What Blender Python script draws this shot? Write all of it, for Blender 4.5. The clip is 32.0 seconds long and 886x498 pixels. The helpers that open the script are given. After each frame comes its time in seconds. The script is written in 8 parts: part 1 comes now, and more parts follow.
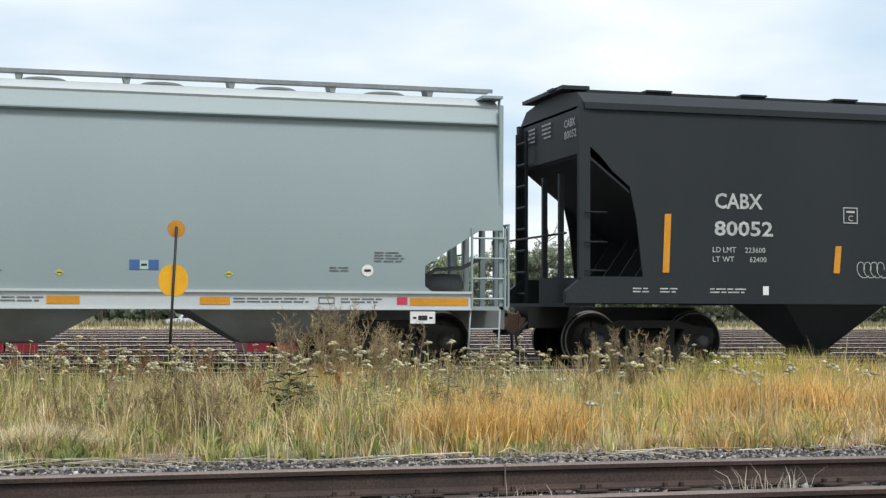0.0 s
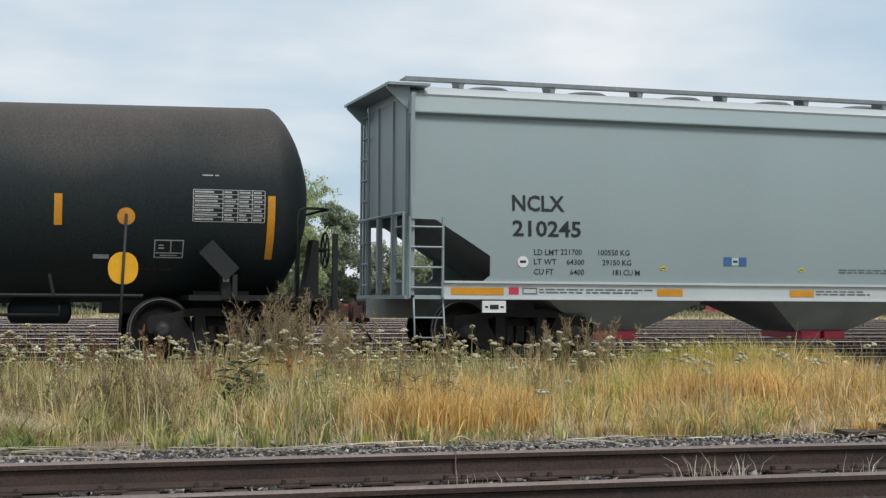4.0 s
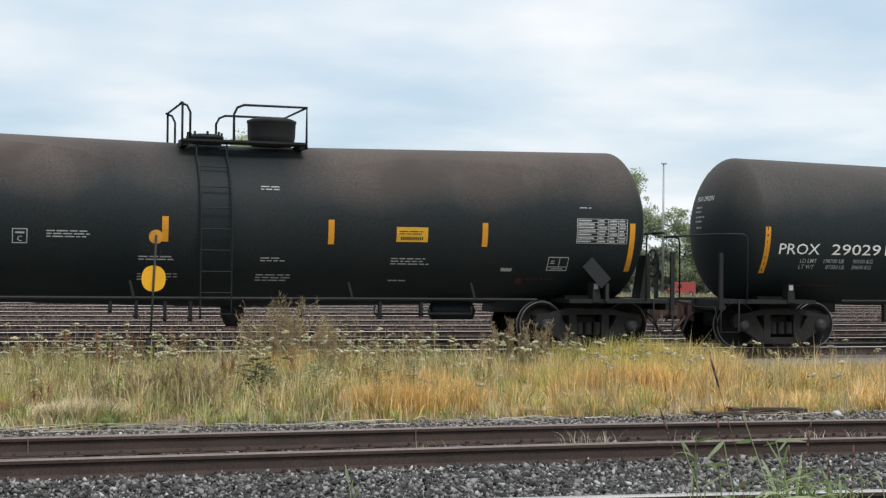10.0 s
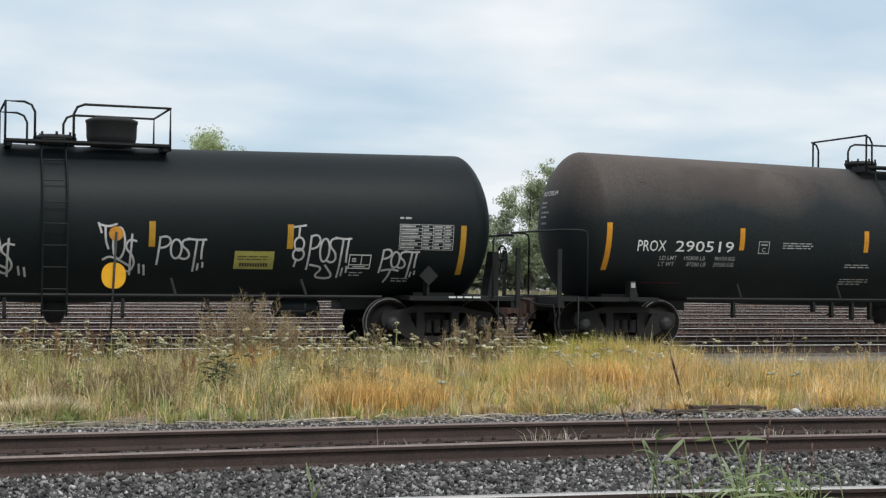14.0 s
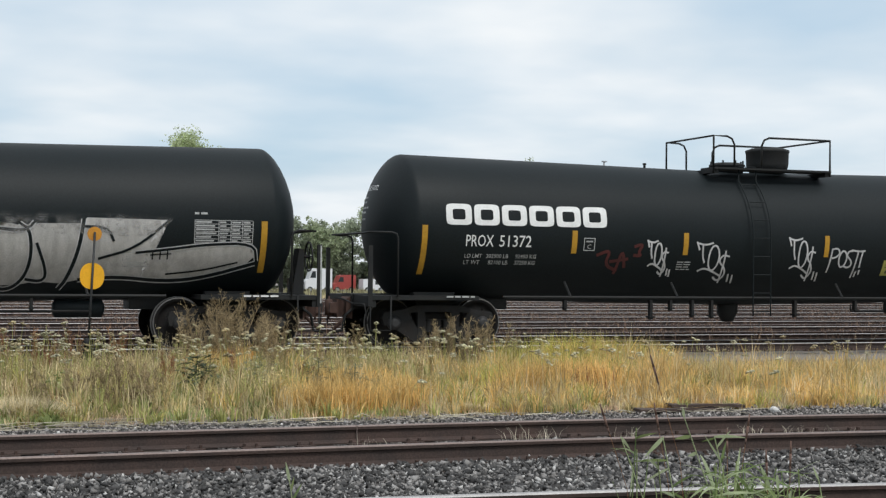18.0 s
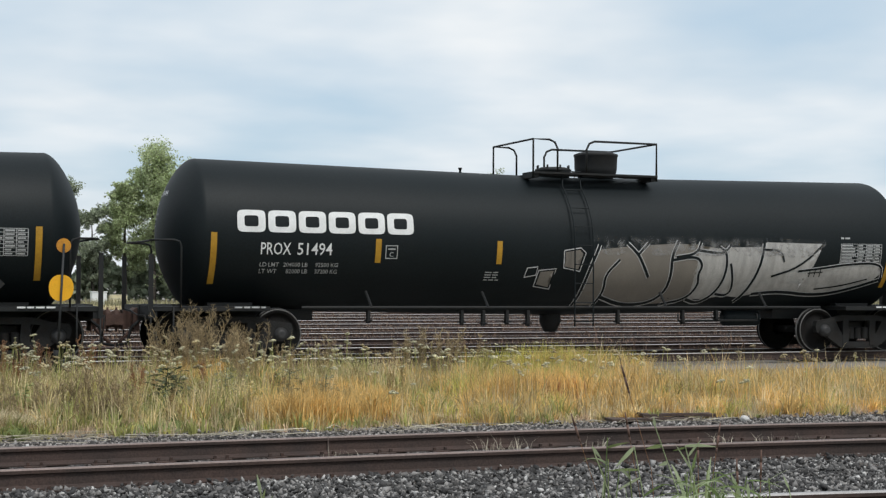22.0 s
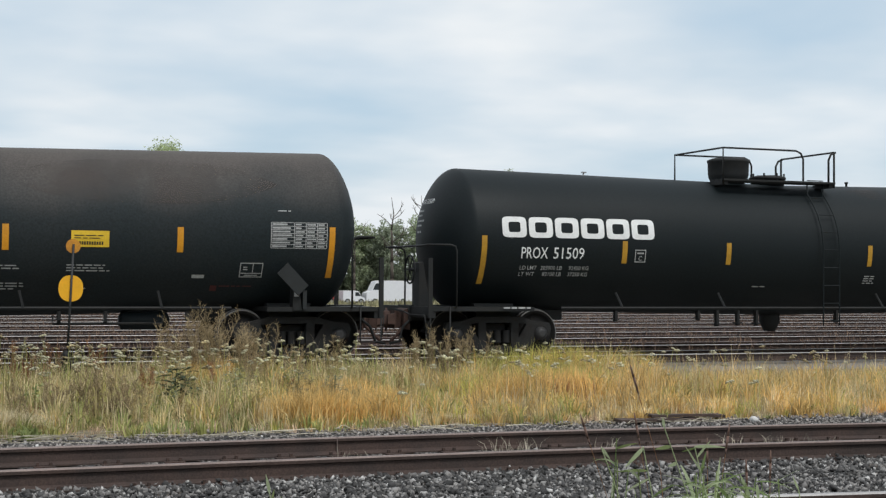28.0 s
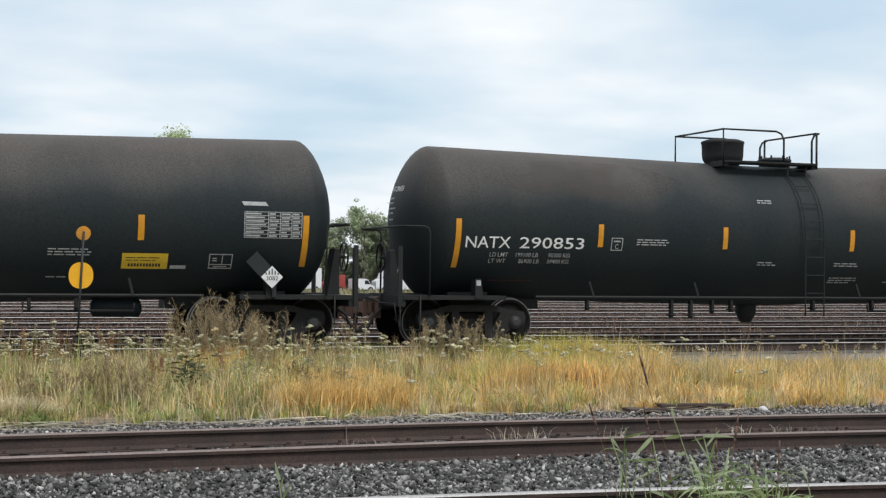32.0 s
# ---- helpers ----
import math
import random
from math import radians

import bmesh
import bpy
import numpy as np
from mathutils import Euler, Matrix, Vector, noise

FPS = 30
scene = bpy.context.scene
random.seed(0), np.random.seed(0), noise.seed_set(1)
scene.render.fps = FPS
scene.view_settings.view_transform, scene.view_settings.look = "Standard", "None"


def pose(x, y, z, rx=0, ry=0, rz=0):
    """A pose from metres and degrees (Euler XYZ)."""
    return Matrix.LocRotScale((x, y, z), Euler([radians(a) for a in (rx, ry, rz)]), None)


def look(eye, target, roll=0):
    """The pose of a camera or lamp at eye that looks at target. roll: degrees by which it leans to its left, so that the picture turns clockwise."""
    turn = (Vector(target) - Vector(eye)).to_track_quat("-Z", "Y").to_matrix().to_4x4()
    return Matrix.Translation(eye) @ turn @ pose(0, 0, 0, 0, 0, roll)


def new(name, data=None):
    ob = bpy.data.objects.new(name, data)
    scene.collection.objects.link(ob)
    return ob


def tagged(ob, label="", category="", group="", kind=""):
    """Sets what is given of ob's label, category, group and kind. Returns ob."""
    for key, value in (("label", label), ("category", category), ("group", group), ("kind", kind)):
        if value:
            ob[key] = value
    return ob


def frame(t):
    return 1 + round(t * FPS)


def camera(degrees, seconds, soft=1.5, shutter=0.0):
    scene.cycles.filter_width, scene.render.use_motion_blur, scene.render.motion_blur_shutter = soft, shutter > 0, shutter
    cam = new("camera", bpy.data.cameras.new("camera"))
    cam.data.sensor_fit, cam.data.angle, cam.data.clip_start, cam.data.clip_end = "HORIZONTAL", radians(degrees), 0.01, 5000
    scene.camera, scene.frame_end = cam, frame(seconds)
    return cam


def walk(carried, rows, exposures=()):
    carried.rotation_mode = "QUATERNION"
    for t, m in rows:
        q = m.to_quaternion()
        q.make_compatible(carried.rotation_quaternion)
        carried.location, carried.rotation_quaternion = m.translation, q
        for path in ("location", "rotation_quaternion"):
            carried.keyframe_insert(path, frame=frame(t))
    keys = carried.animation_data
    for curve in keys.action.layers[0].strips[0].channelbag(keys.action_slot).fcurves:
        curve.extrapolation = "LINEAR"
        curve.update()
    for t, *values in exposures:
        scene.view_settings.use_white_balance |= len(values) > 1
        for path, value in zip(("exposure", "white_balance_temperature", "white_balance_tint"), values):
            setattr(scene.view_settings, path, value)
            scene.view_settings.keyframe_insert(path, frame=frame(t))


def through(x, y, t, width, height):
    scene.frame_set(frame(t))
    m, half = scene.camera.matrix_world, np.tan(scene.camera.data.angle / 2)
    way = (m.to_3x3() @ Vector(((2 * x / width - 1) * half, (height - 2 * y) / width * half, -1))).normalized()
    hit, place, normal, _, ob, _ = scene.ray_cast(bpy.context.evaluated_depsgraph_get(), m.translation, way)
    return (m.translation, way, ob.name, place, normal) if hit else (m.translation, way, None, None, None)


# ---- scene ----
# The camera stands beside the yard; it steps back from the train at about four and a half seconds.
cam = camera(33.56, 32.0, soft=1.3)
ROWS = [
    (0, 1.2640, 4.3750, 1.0993, -15.2800, 2.3882, -0.2200),
    (0.5, 1.2580, 4.3680, 1.0994, -15.0700, 1.9180, -0.2600),
    (1, 1.2590, 4.3700, 1.0984, -15.2000, 1.7981, -0.3800),
    (1.5, 1.2650, 4.3770, 1.0963, -15.5300, 1.9383, -0.3600),
    (2, 1.2720, 4.3860, 1.0942, -15.9400, 2.0686, -0.2800),
    (2.5, 1.2790, 4.3960, 1.0910, -16.3900, 2.0689, -0.2700),
    (3, 1.2830, 4.4020, 1.0900, -16.6700, 2.0190, -0.3400),
    (3.5, 1.2860, 4.4060, 1.0880, -16.8700, 1.9690, -0.2300),
    (4, 1.2900, 4.4110, 1.0870, -17.1000, 1.9890, -0.3400),
    (4.5, 0.6230, 2.0700, 1.3451, -17.2600, 1.2054, -0.6300),
    (4.9, 0, 0, 1.575, -17.31, 0.69, -0.73),
    (6.5, 0, 0, 1.575, -17.4, 0.86, -0.52),
    (7, 0, 0, 1.575, -17.44, 0.8, -0.65),
    (7.5, 0, 0, 1.575, -17.57, 0.83, -0.39),
    (8, 0, 0, 1.575, -17.77, 0.79, -0.43),
    (8.5, 0, 0, 1.575, -17.86, 0.71, -0.31),
    (9, 0, 0, 1.575, -17.97, 0.74, -0.32),
    (9.5, 0, 0, 1.575, -18.07, 0.85, -0.45),
    (10, 0, 0, 1.575, -18.17, 1, -0.57),
    (10.5, 0, 0, 1.575, -18.23, 1.14, -0.69),
    (11, 0, 0, 1.575, -18.43, 1.1, -0.73),
    (11.5, 0, 0, 1.575, -18.69, 1.19, -0.72),
    (12, 0, 0, 1.575, -18.85, 1.17, -0.99),
    (12.5, 0, 0, 1.575, -18.93, 1.14, -0.61),
    (13, 0, 0, 1.575, -19.12, 1.04, -0.55),
    (13.5, 0, 0, 1.575, -19.3, 0.84, -0.8),
    (14, 0, 0, 1.575, -19.66, 0.93, -0.71),
    (14.5, 0, 0, 1.575, -19.91, 0.98, -0.68),
    (16.5, 0, 0, 1.575, -20.14, 1.04, -0.62),
    (17, 0, 0, 1.575, -20.19, 1.04, -0.55),
    (17.5, 0, 0, 1.575, -20.39, 1.04, -0.65),
    (18, 0, 0, 1.575, -20.46, 0.92, -0.55),
    (18.5, 0, 0, 1.575, -20.43, 0.83, -0.6),
    (19, 0, 0, 1.575, -20.44, 0.71, -0.47),
    (19.5, 0, 0, 1.575, -20.54, 0.79, -0.49),
    (20, 0, 0, 1.575, -20.73, 0.91, -0.67),
    (20.5, 0, 0, 1.575, -20.89, 1.09, -0.52),
    (21, 0, 0, 1.575, -21.03, 1.28, -0.61),
    (21.5, 0, 0, 1.575, -21.34, 1.2, -0.52),
    (22, 0, 0, 1.575, -21.59, 1.34, -0.35),
    (22.5, 0, 0, 1.575, -21.65, 1.36, -0.31),
    (23, 0, 0, 1.575, -21.55, 1.35, -0.33),
    (23.5, 0, 0, 1.575, -21.5, 1.39, -0.41),
    (24, 0, 0, 1.575, -21.47, 1.41, -0.48),
    (24.5, 0, 0, 1.575, -21.5, 1.49, -0.48),
    (25, 0, 0, 1.575, -21.52, 1.47, -0.5),
    (25.5, 0, 0, 1.575, -21.47, 1.49, -0.48),
    (27.5, 0, 0, 1.575, -21.31, 1.44, -0.49),
    (28, 0, 0, 1.575, -21.24, 1.36, -0.36),
    (28.5, 0, 0, 1.575, -21.05, 1.26, -0.42),
    (29, 0, 0, 1.575, -21.03, 1.18, -0.6),
    (29.5, 0, 0, 1.575, -21, 1.08, -0.77),
    (30, 0, 0, 1.575, -21.11, 1.01, -0.78),
    (30.5, 0, 0, 1.575, -21.04, 0.93, -0.65),
    (31, 0, 0, 1.575, -21.02, 0.94, -0.7),
    (31.5, 0, 0, 1.575, -20.89, 0.91, -0.69),
    (32, 0, 0, 1.575, -20.87, 0.91, -0.59),
]
walk(cam, [(t, pose(x, y, z, 90 + pitch, roll, yaw)) for t, x, y, z, yaw, pitch, roll in ROWS],
     exposures=((0, 0.12), (1, -0.08), (2, -0.21), (3, -0.24), (4, -0.18), (4.9, -0.04), (7, 0.06), (9, 0.0), (11, -0.02), (14, -0.09), (16.5, -0.06), (18, -0.08), (19, -0.13), (20, -0.08), (22, -0.13), (23, -0.15), (24, -0.19), (25, -0.18), (27.5, -0.15), (28, -0.15), (29, -0.08), (30, 0.0), (31, 0.05), (32, 0.01)))

# How far the train has rolled along its track, second by second.
RUN = [-0.000, 4.480, 9.038, 13.550, 17.982, 22.318, 26.551, 30.680, 34.720, 38.716, 42.661, 46.543, 50.357, 54.080, 57.751, 61.354, 64.914, 68.458, 72.013, 75.577, 79.124, 82.686, 86.285, 89.902, 93.582, 97.266, 101.041, 104.961, 108.969, 113.060, 117.259, 121.505, 125.815]
YC, RAIL = 27.12, 0.168


def run_at(t):
    i = min(int(t), 31)
    w = t - i
    a, b, c, d = (RUN[min(max(k, 0), 32)] for k in (i - 1, i, i + 1, i + 2))
    return (a * (-w + 2 * w * w - w**3) + b * (2 - 5 * w * w + 3 * w**3) + c * (w + 4 * w * w - 3 * w**3) + d * (-w * w + w**3)) / 2


# ---- world and light ----
SUN_EL, SUN_ROT = 56, 200
world = bpy.data.worlds.new("sky")
scene.world = world
world.use_nodes = True


def world_nodes():
    nt = world.node_tree
    nt.nodes.clear()
    N = nt.nodes.new
    L = nt.links.new
    out, bg = N("ShaderNodeOutputWorld"), N("ShaderNodeBackground")
    sky = N("ShaderNodeTexSky")
    sky.sky_type, sky.sun_disc = "NISHITA", False
    sky.sun_elevation, sky.sun_rotation = radians(SUN_EL), radians(SUN_ROT)
    sky.air_density, sky.dust_density, sky.ozone_density = 1.0, 1.5, 1.0
    co, sep = N("ShaderNodeTexCoord"), N("ShaderNodeSeparateXYZ")
    L(co.outputs["Generated"], sep.inputs[0])
    # the cloud layer lies on a flat sheet overhead
    up = N("ShaderNodeMath")
    up.operation = "MAXIMUM"
    up.inputs[1].default_value = 0.0
    L(sep.outputs[2], up.inputs[0])
    add = N("ShaderNodeMath")
    add.operation = "ADD"
    add.inputs[1].default_value = 0.16
    L(up.outputs[0], add.inputs[0])
    comb = N("ShaderNodeCombineXYZ")
    for i in (0, 1):
        div = N("ShaderNodeMath")
        div.operation = "DIVIDE"
        L(sep.outputs[i], div.inputs[0])
        L(add.outputs[0], div.inputs[1])
        L(div.outputs[0], comb.inputs[i])
    n1, n2 = N("ShaderNodeTexNoise"), N("ShaderNodeTexNoise")
    n1.inputs["Scale"].default_value, n1.inputs["Detail"].default_value, n1.inputs["Roughness"].default_value = 1.45, 4, 0.46
    n2.inputs["Scale"].default_value, n2.inputs["Detail"].default_value = 0.8, 3
    L(comb.outputs[0], n1.inputs["Vector"])
    L(comb.outputs[0], n2.inputs["Vector"])
    mixn = N("ShaderNodeMath")
    mixn.operation = "ADD"
    L(n1.outputs[0], mixn.inputs[0])
    L(n2.outputs[0], mixn.inputs[1])
    ramp = N("ShaderNodeValToRGB")
    ramp.color_ramp.elements[0].position, ramp.color_ramp.elements[0].color = 0.43, (0, 0, 0, 1)
    ramp.color_ramp.elements[1].position, ramp.color_ramp.elements[1].color = 0.68, (1, 1, 1, 1)
    half = N("ShaderNodeMath")
    half.operation = "MULTIPLY"
    half.inputs[1].default_value = 0.5
    L(mixn.outputs[0], half.inputs[0])
    # thicker overhead, and hazy again towards the horizon
    lift = N("ShaderNodeValToRGB")
    for p, v in ((0.0, 0.30), (0.05, 0.16), (0.075, 0.0), (0.11, 0.04)):
        e = lift.color_ramp.elements[0] if p == 0.0 else lift.color_ramp.elements.new(p)
        e.position, e.color = p, (v, v, v, 1)
    lift.color_ramp.elements[-1].position, lift.color_ramp.elements[-1].color = 0.22, (0.14, 0.14, 0.14, 1)
    L(up.outputs[0], lift.inputs[0])
    cover = N("ShaderNodeMath")
    cover.operation = "ADD"
    L(half.outputs[0], cover.inputs[0])
    L(lift.outputs[0], cover.inputs[1])
    L(cover.outputs[0], ramp.inputs[0])
    shade = N("ShaderNodeValToRGB")
    shade.color_ramp.elements[0].position, shade.color_ramp.elements[0].color = 0.35, (8.7, 9.4, 9.95, 1)
    shade.color_ramp.elements[1].position, shade.color_ramp.elements[1].color = 0.65, (10.1, 10.5, 10.8, 1)
    L(n1.outputs[0], shade.inputs[0])
    haze = N("ShaderNodeMix")
    haze.data_type = "RGBA"
    haze.inputs[0].default_value = 0.7
    haze.inputs[7].default_value = (6.6, 8.6, 10.35, 1)
    L(sky.outputs[0], haze.inputs[6])
    mix = N("ShaderNodeMix")
    mix.data_type = "RGBA"
    L(ramp.outputs[0], mix.inputs[0])
    L(haze.outputs[2], mix.inputs[6])
    L(shade.outputs[0], mix.inputs[7])
    L(mix.outputs[2], bg.inputs[0])
    bg.inputs[1].default_value = 0.095
    L(bg.outputs[0], out.inputs[0])


world_nodes()
sun = new("sun", bpy.data.lights.new("sun", "SUN"))
sun.data.energy, sun.data.angle, sun.data.color = 2.3, radians(16), (1.0, 0.985, 0.95)
sun.matrix_world = look((0, 0, 60), (60 * math.cos(radians(SUN_EL)) / math.tan(radians(SUN_EL)) * -0.35, 60 / math.tan(radians(SUN_EL)), 0))


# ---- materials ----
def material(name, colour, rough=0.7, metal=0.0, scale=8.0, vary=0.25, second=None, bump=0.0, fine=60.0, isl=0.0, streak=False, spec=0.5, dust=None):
    """A surface with stains at one scale and grain at another; second is the colour of the stains; dust (colour, from,
    to) pales the top, between two heights, for dust and for painted sheen.
    """
    m = bpy.data.materials.new(name)
    m.use_nodes = True
    nt = m.node_tree
    N, L = nt.nodes.new, nt.links.new
    b = nt.nodes["Principled BSDF"]
    b.inputs["Roughness"].default_value, b.inputs["Metallic"].default_value = rough, metal
    b.inputs["Specular IOR Level"].default_value = spec
    co = N("ShaderNodeTexCoord")
    mapn = N("ShaderNodeMapping")
    if streak:
        mapn.inputs["Scale"].default_value = (1.0, 1.0, 0.12)
    L(co.outputs["Object"], mapn.inputs[0])
    n1, n2 = N("ShaderNodeTexNoise"), N("ShaderNodeTexNoise")
    n1.inputs["Scale"].default_value, n1.inputs["Detail"].default_value = scale, 4
    n2.inputs["Scale"].default_value, n2.inputs["Detail"].default_value = fine, 3
    L(mapn.outputs[0], n1.inputs["Vector"])
    L(co.outputs["Object"], n2.inputs["Vector"])
    ramp = N("ShaderNodeValToRGB")
    ramp.color_ramp.elements[0].position, ramp.color_ramp.elements[1].position = 0.35, 0.7
    dark = second or tuple(c * (1 - vary) for c in colour)
    ramp.color_ramp.elements[0].color, ramp.color_ramp.elements[1].color = (*colour, 1), (*dark, 1)
    L(n1.outputs[0], ramp.inputs[0])
    hsv = N("ShaderNodeHueSaturation")
    L(ramp.outputs[0], hsv.inputs["Color"])
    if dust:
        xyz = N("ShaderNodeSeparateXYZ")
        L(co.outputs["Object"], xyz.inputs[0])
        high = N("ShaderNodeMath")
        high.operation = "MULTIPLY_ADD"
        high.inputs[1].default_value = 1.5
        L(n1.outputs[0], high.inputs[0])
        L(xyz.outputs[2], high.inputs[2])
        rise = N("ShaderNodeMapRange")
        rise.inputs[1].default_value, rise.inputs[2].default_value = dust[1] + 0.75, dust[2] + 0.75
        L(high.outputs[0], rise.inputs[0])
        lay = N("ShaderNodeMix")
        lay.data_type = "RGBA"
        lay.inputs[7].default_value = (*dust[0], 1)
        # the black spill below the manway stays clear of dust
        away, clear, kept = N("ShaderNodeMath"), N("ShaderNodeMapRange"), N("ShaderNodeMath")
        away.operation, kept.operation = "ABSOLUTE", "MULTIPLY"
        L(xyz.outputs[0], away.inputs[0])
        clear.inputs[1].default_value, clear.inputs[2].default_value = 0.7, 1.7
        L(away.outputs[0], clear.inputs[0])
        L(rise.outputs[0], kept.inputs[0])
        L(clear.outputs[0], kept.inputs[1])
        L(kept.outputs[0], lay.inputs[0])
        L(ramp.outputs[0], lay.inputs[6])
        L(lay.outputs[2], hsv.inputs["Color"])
    val = N("ShaderNodeMapRange")
    val.inputs[3].default_value, val.inputs[4].default_value = 1 - vary * 0.8, 1 + vary * 0.8
    val.inputs[1].default_value, val.inputs[2].default_value = 0.3, 0.7
    L(n2.outputs[0], val.inputs[0])
    if isl:
        geo = N("ShaderNodeNewGeometry")
        mr = N("ShaderNodeMapRange")
        mr.inputs[3].default_value, mr.inputs[4].default_value = 1 - isl, 1 + isl
        L(geo.outputs["Random Per Island"], mr.inputs[0])
        mu = N("ShaderNodeMath")
        mu.operation = "MULTIPLY"
        L(mr.outputs[0], mu.inputs[0])
        L(val.outputs[0], mu.inputs[1])
        L(mu.outputs[0], hsv.inputs["Value"])
    else:
        L(val.outputs[0], hsv.inputs["Value"])
    L(hsv.outputs[0], b.inputs["Base Color"])
    if bump:
        bp = N("ShaderNodeBump")
        bp.inputs["Strength"].default_value, bp.inputs["Distance"].default_value = bump, 0.02
        L(n2.outputs[0], bp.inputs["Height"])
        L(bp.outputs[0], b.inputs["Normal"])
    return m


TANK_BLACK = material("tank_black", (0.0051, 0.0088, 0.0104), 0.55, 0, 0.5, 0.3, second=(0.0073, 0.0106, 0.0122), bump=0.04, fine=30, streak=True, spec=0.2)
# the paler top is dust plus sky sheen put into the colour
TANK_DUSTY_SHEEN = material("tank_dusty_sheen", (0.0125, 0.0190, 0.0220), 0.62, 0, 0.6, 0.3, second=(0.0185, 0.0228, 0.0248), bump=0.05, fine=30, streak=True, spec=0.2, dust=((0.078, 0.068, 0.062), 2.85, 4.0))
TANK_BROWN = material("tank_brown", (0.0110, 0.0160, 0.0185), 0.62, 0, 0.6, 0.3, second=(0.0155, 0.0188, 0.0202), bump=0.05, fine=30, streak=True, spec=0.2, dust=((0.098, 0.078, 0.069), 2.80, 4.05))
FRAME_BLACK = material("frame_black", (0.0130, 0.0145, 0.0155), 0.65, 0, 3, 0.3, second=(0.0175, 0.0172, 0.0168), bump=0.1, spec=0.28)
TRUCK_STEEL = material("truck_steel", (0.0165, 0.0170, 0.0172), 0.8, 0.0, 5, 0.4, second=(0.0155, 0.0132, 0.0118), bump=0.2, spec=0.3)
COUPLER_RUST = material("coupler_rust", (0.082, 0.046, 0.036), 0.8, 0.1, 5, 0.35, bump=0.2)
WHEEL_STEEL = material("wheel_steel", (0.0085, 0.0085, 0.0087), 0.8, 0.0, 6, 0.4, second=(0.0115, 0.0092, 0.0082), bump=0.1, spec=0.22)
CAP_STEEL = material("cap_steel", (0.027, 0.027, 0.028), 0.6, 0.0, 6, 0.3, bump=0.1)
TREAD = material("tread_steel", (0.15, 0.147, 0.144), 0.5, 0.4, 6, 0.2)
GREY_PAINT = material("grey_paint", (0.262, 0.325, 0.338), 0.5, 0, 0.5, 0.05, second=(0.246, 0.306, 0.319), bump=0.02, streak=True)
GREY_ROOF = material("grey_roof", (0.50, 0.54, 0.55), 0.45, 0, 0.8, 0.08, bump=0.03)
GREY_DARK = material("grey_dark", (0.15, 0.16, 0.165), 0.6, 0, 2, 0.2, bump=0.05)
HOPPER_BLACK = material("hopper_black", (0.0125, 0.0180, 0.0225), 0.6, 0, 0.6, 0.25, second=(0.0175, 0.0230, 0.0275), bump=0.05, streak=True, spec=0.35)
WHITE_PAINT = material("white_paint", (0.72, 0.73, 0.73), 0.6, 0, 5, 0.12, bump=0.0)
DARK_PAINT = material("dark_paint", (0.012, 0.014, 0.016), 0.6, 0, 5, 0.2)
TAPE_DULL = material("tape_dull", (0.44, 0.235, 0.018), 0.5, 0, 5, 0.2)
YELLOW_TAPE = material("yellow_tape", (0.62, 0.27, 0.015), 0.45, 0, 5, 0.15)
AMBER_DECAL = material("amber_decal", (0.60, 0.32, 0.02), 0.5, 0, 5, 0.12)
FADED_WHITE = material("faded_white", (0.42, 0.43, 0.43), 0.7, 0, 8, 0.3)
LIME_DECAL = material("lime_decal", (0.55, 0.50, 0.07), 0.5, 0, 5, 0.12)
# grey for the bays, darkened to stand for shade under the car
SHADED_GREY = material("shaded_grey", (0.24, 0.275, 0.275), 0.65, 0, 1.2, 0.2, second=(0.17, 0.185, 0.18), bump=0.05, streak=True)
YELLOW_DECAL = material("yellow_decal", (0.72, 0.47, 0.03), 0.5, 0, 5, 0.12)
SIGN_FADED = material("sign_faded", (0.52, 0.23, 0.015), 0.6, 0, 6, 0.25, second=(0.38, 0.15, 0.02))
SIGN_YELLOW = material("sign_yellow", (0.80, 0.40, 0.01), 0.5, 0, 6, 0.1)
RED_TAPE = material("red_tape", (0.55, 0.04, 0.08), 0.5, 0, 5, 0.15)
BLUE_DECAL = material("blue_decal", (0.05, 0.12, 0.32), 0.5, 0, 5, 0.12)
RAIL_RUST = material("rail_rust", (0.066, 0.042, 0.035), 0.8, 0.1, 3, 0.35, second=(0.040, 0.029, 0.026), bump=0.2)
RAIL_TOP = material("rail_top", (0.19, 0.142, 0.128), 0.55, 0.2, 4, 0.25)
RAIL_WORN = material("rail_worn", (0.40, 0.385, 0.38), 0.55, 0.3, 4, 0.2)
RAIL_POLISHED = material("rail_polished", (0.60, 0.59, 0.58), 0.5, 0.4, 4, 0.12)
RAIL_BRIGHT = material("rail_bright", (0.41, 0.40, 0.395), 0.5, 0.7, 4, 0.15)
TIE_WOOD = material("tie_wood", (0.075, 0.058, 0.046), 0.9, 0, 6, 0.4, bump=0.3)
GROUND_GRAVEL = material("ground_gravel", (0.19, 0.18, 0.17), 0.95, 0, 0.6, 0.3, second=(0.26, 0.235, 0.21), bump=0.6, fine=18)
STONE_DARK = material("dark_stone", (0.055, 0.053, 0.053), 0.85, 0, 30, 0.25, bump=0.2, isl=0.5)
STONE_DIRTY = material("dirty_stone", (0.225, 0.205, 0.192), 0.9, 0, 30, 0.25, bump=0.2, isl=0.85)
BOARD_STEEL = material("board_steel", (0.24, 0.26, 0.265), 0.5, 0.3, 5, 0.2)
STONE = material("ballast_stone", (0.168, 0.160, 0.155), 0.85, 0, 30, 0.25, bump=0.2, isl=0.92)
# nearly black, so the gaps between the stones look shaded
SHADED_BED = material("shaded_bed", (0.036, 0.034, 0.033), 0.95, 0, 12, 0.3, bump=0.6, fine=40)
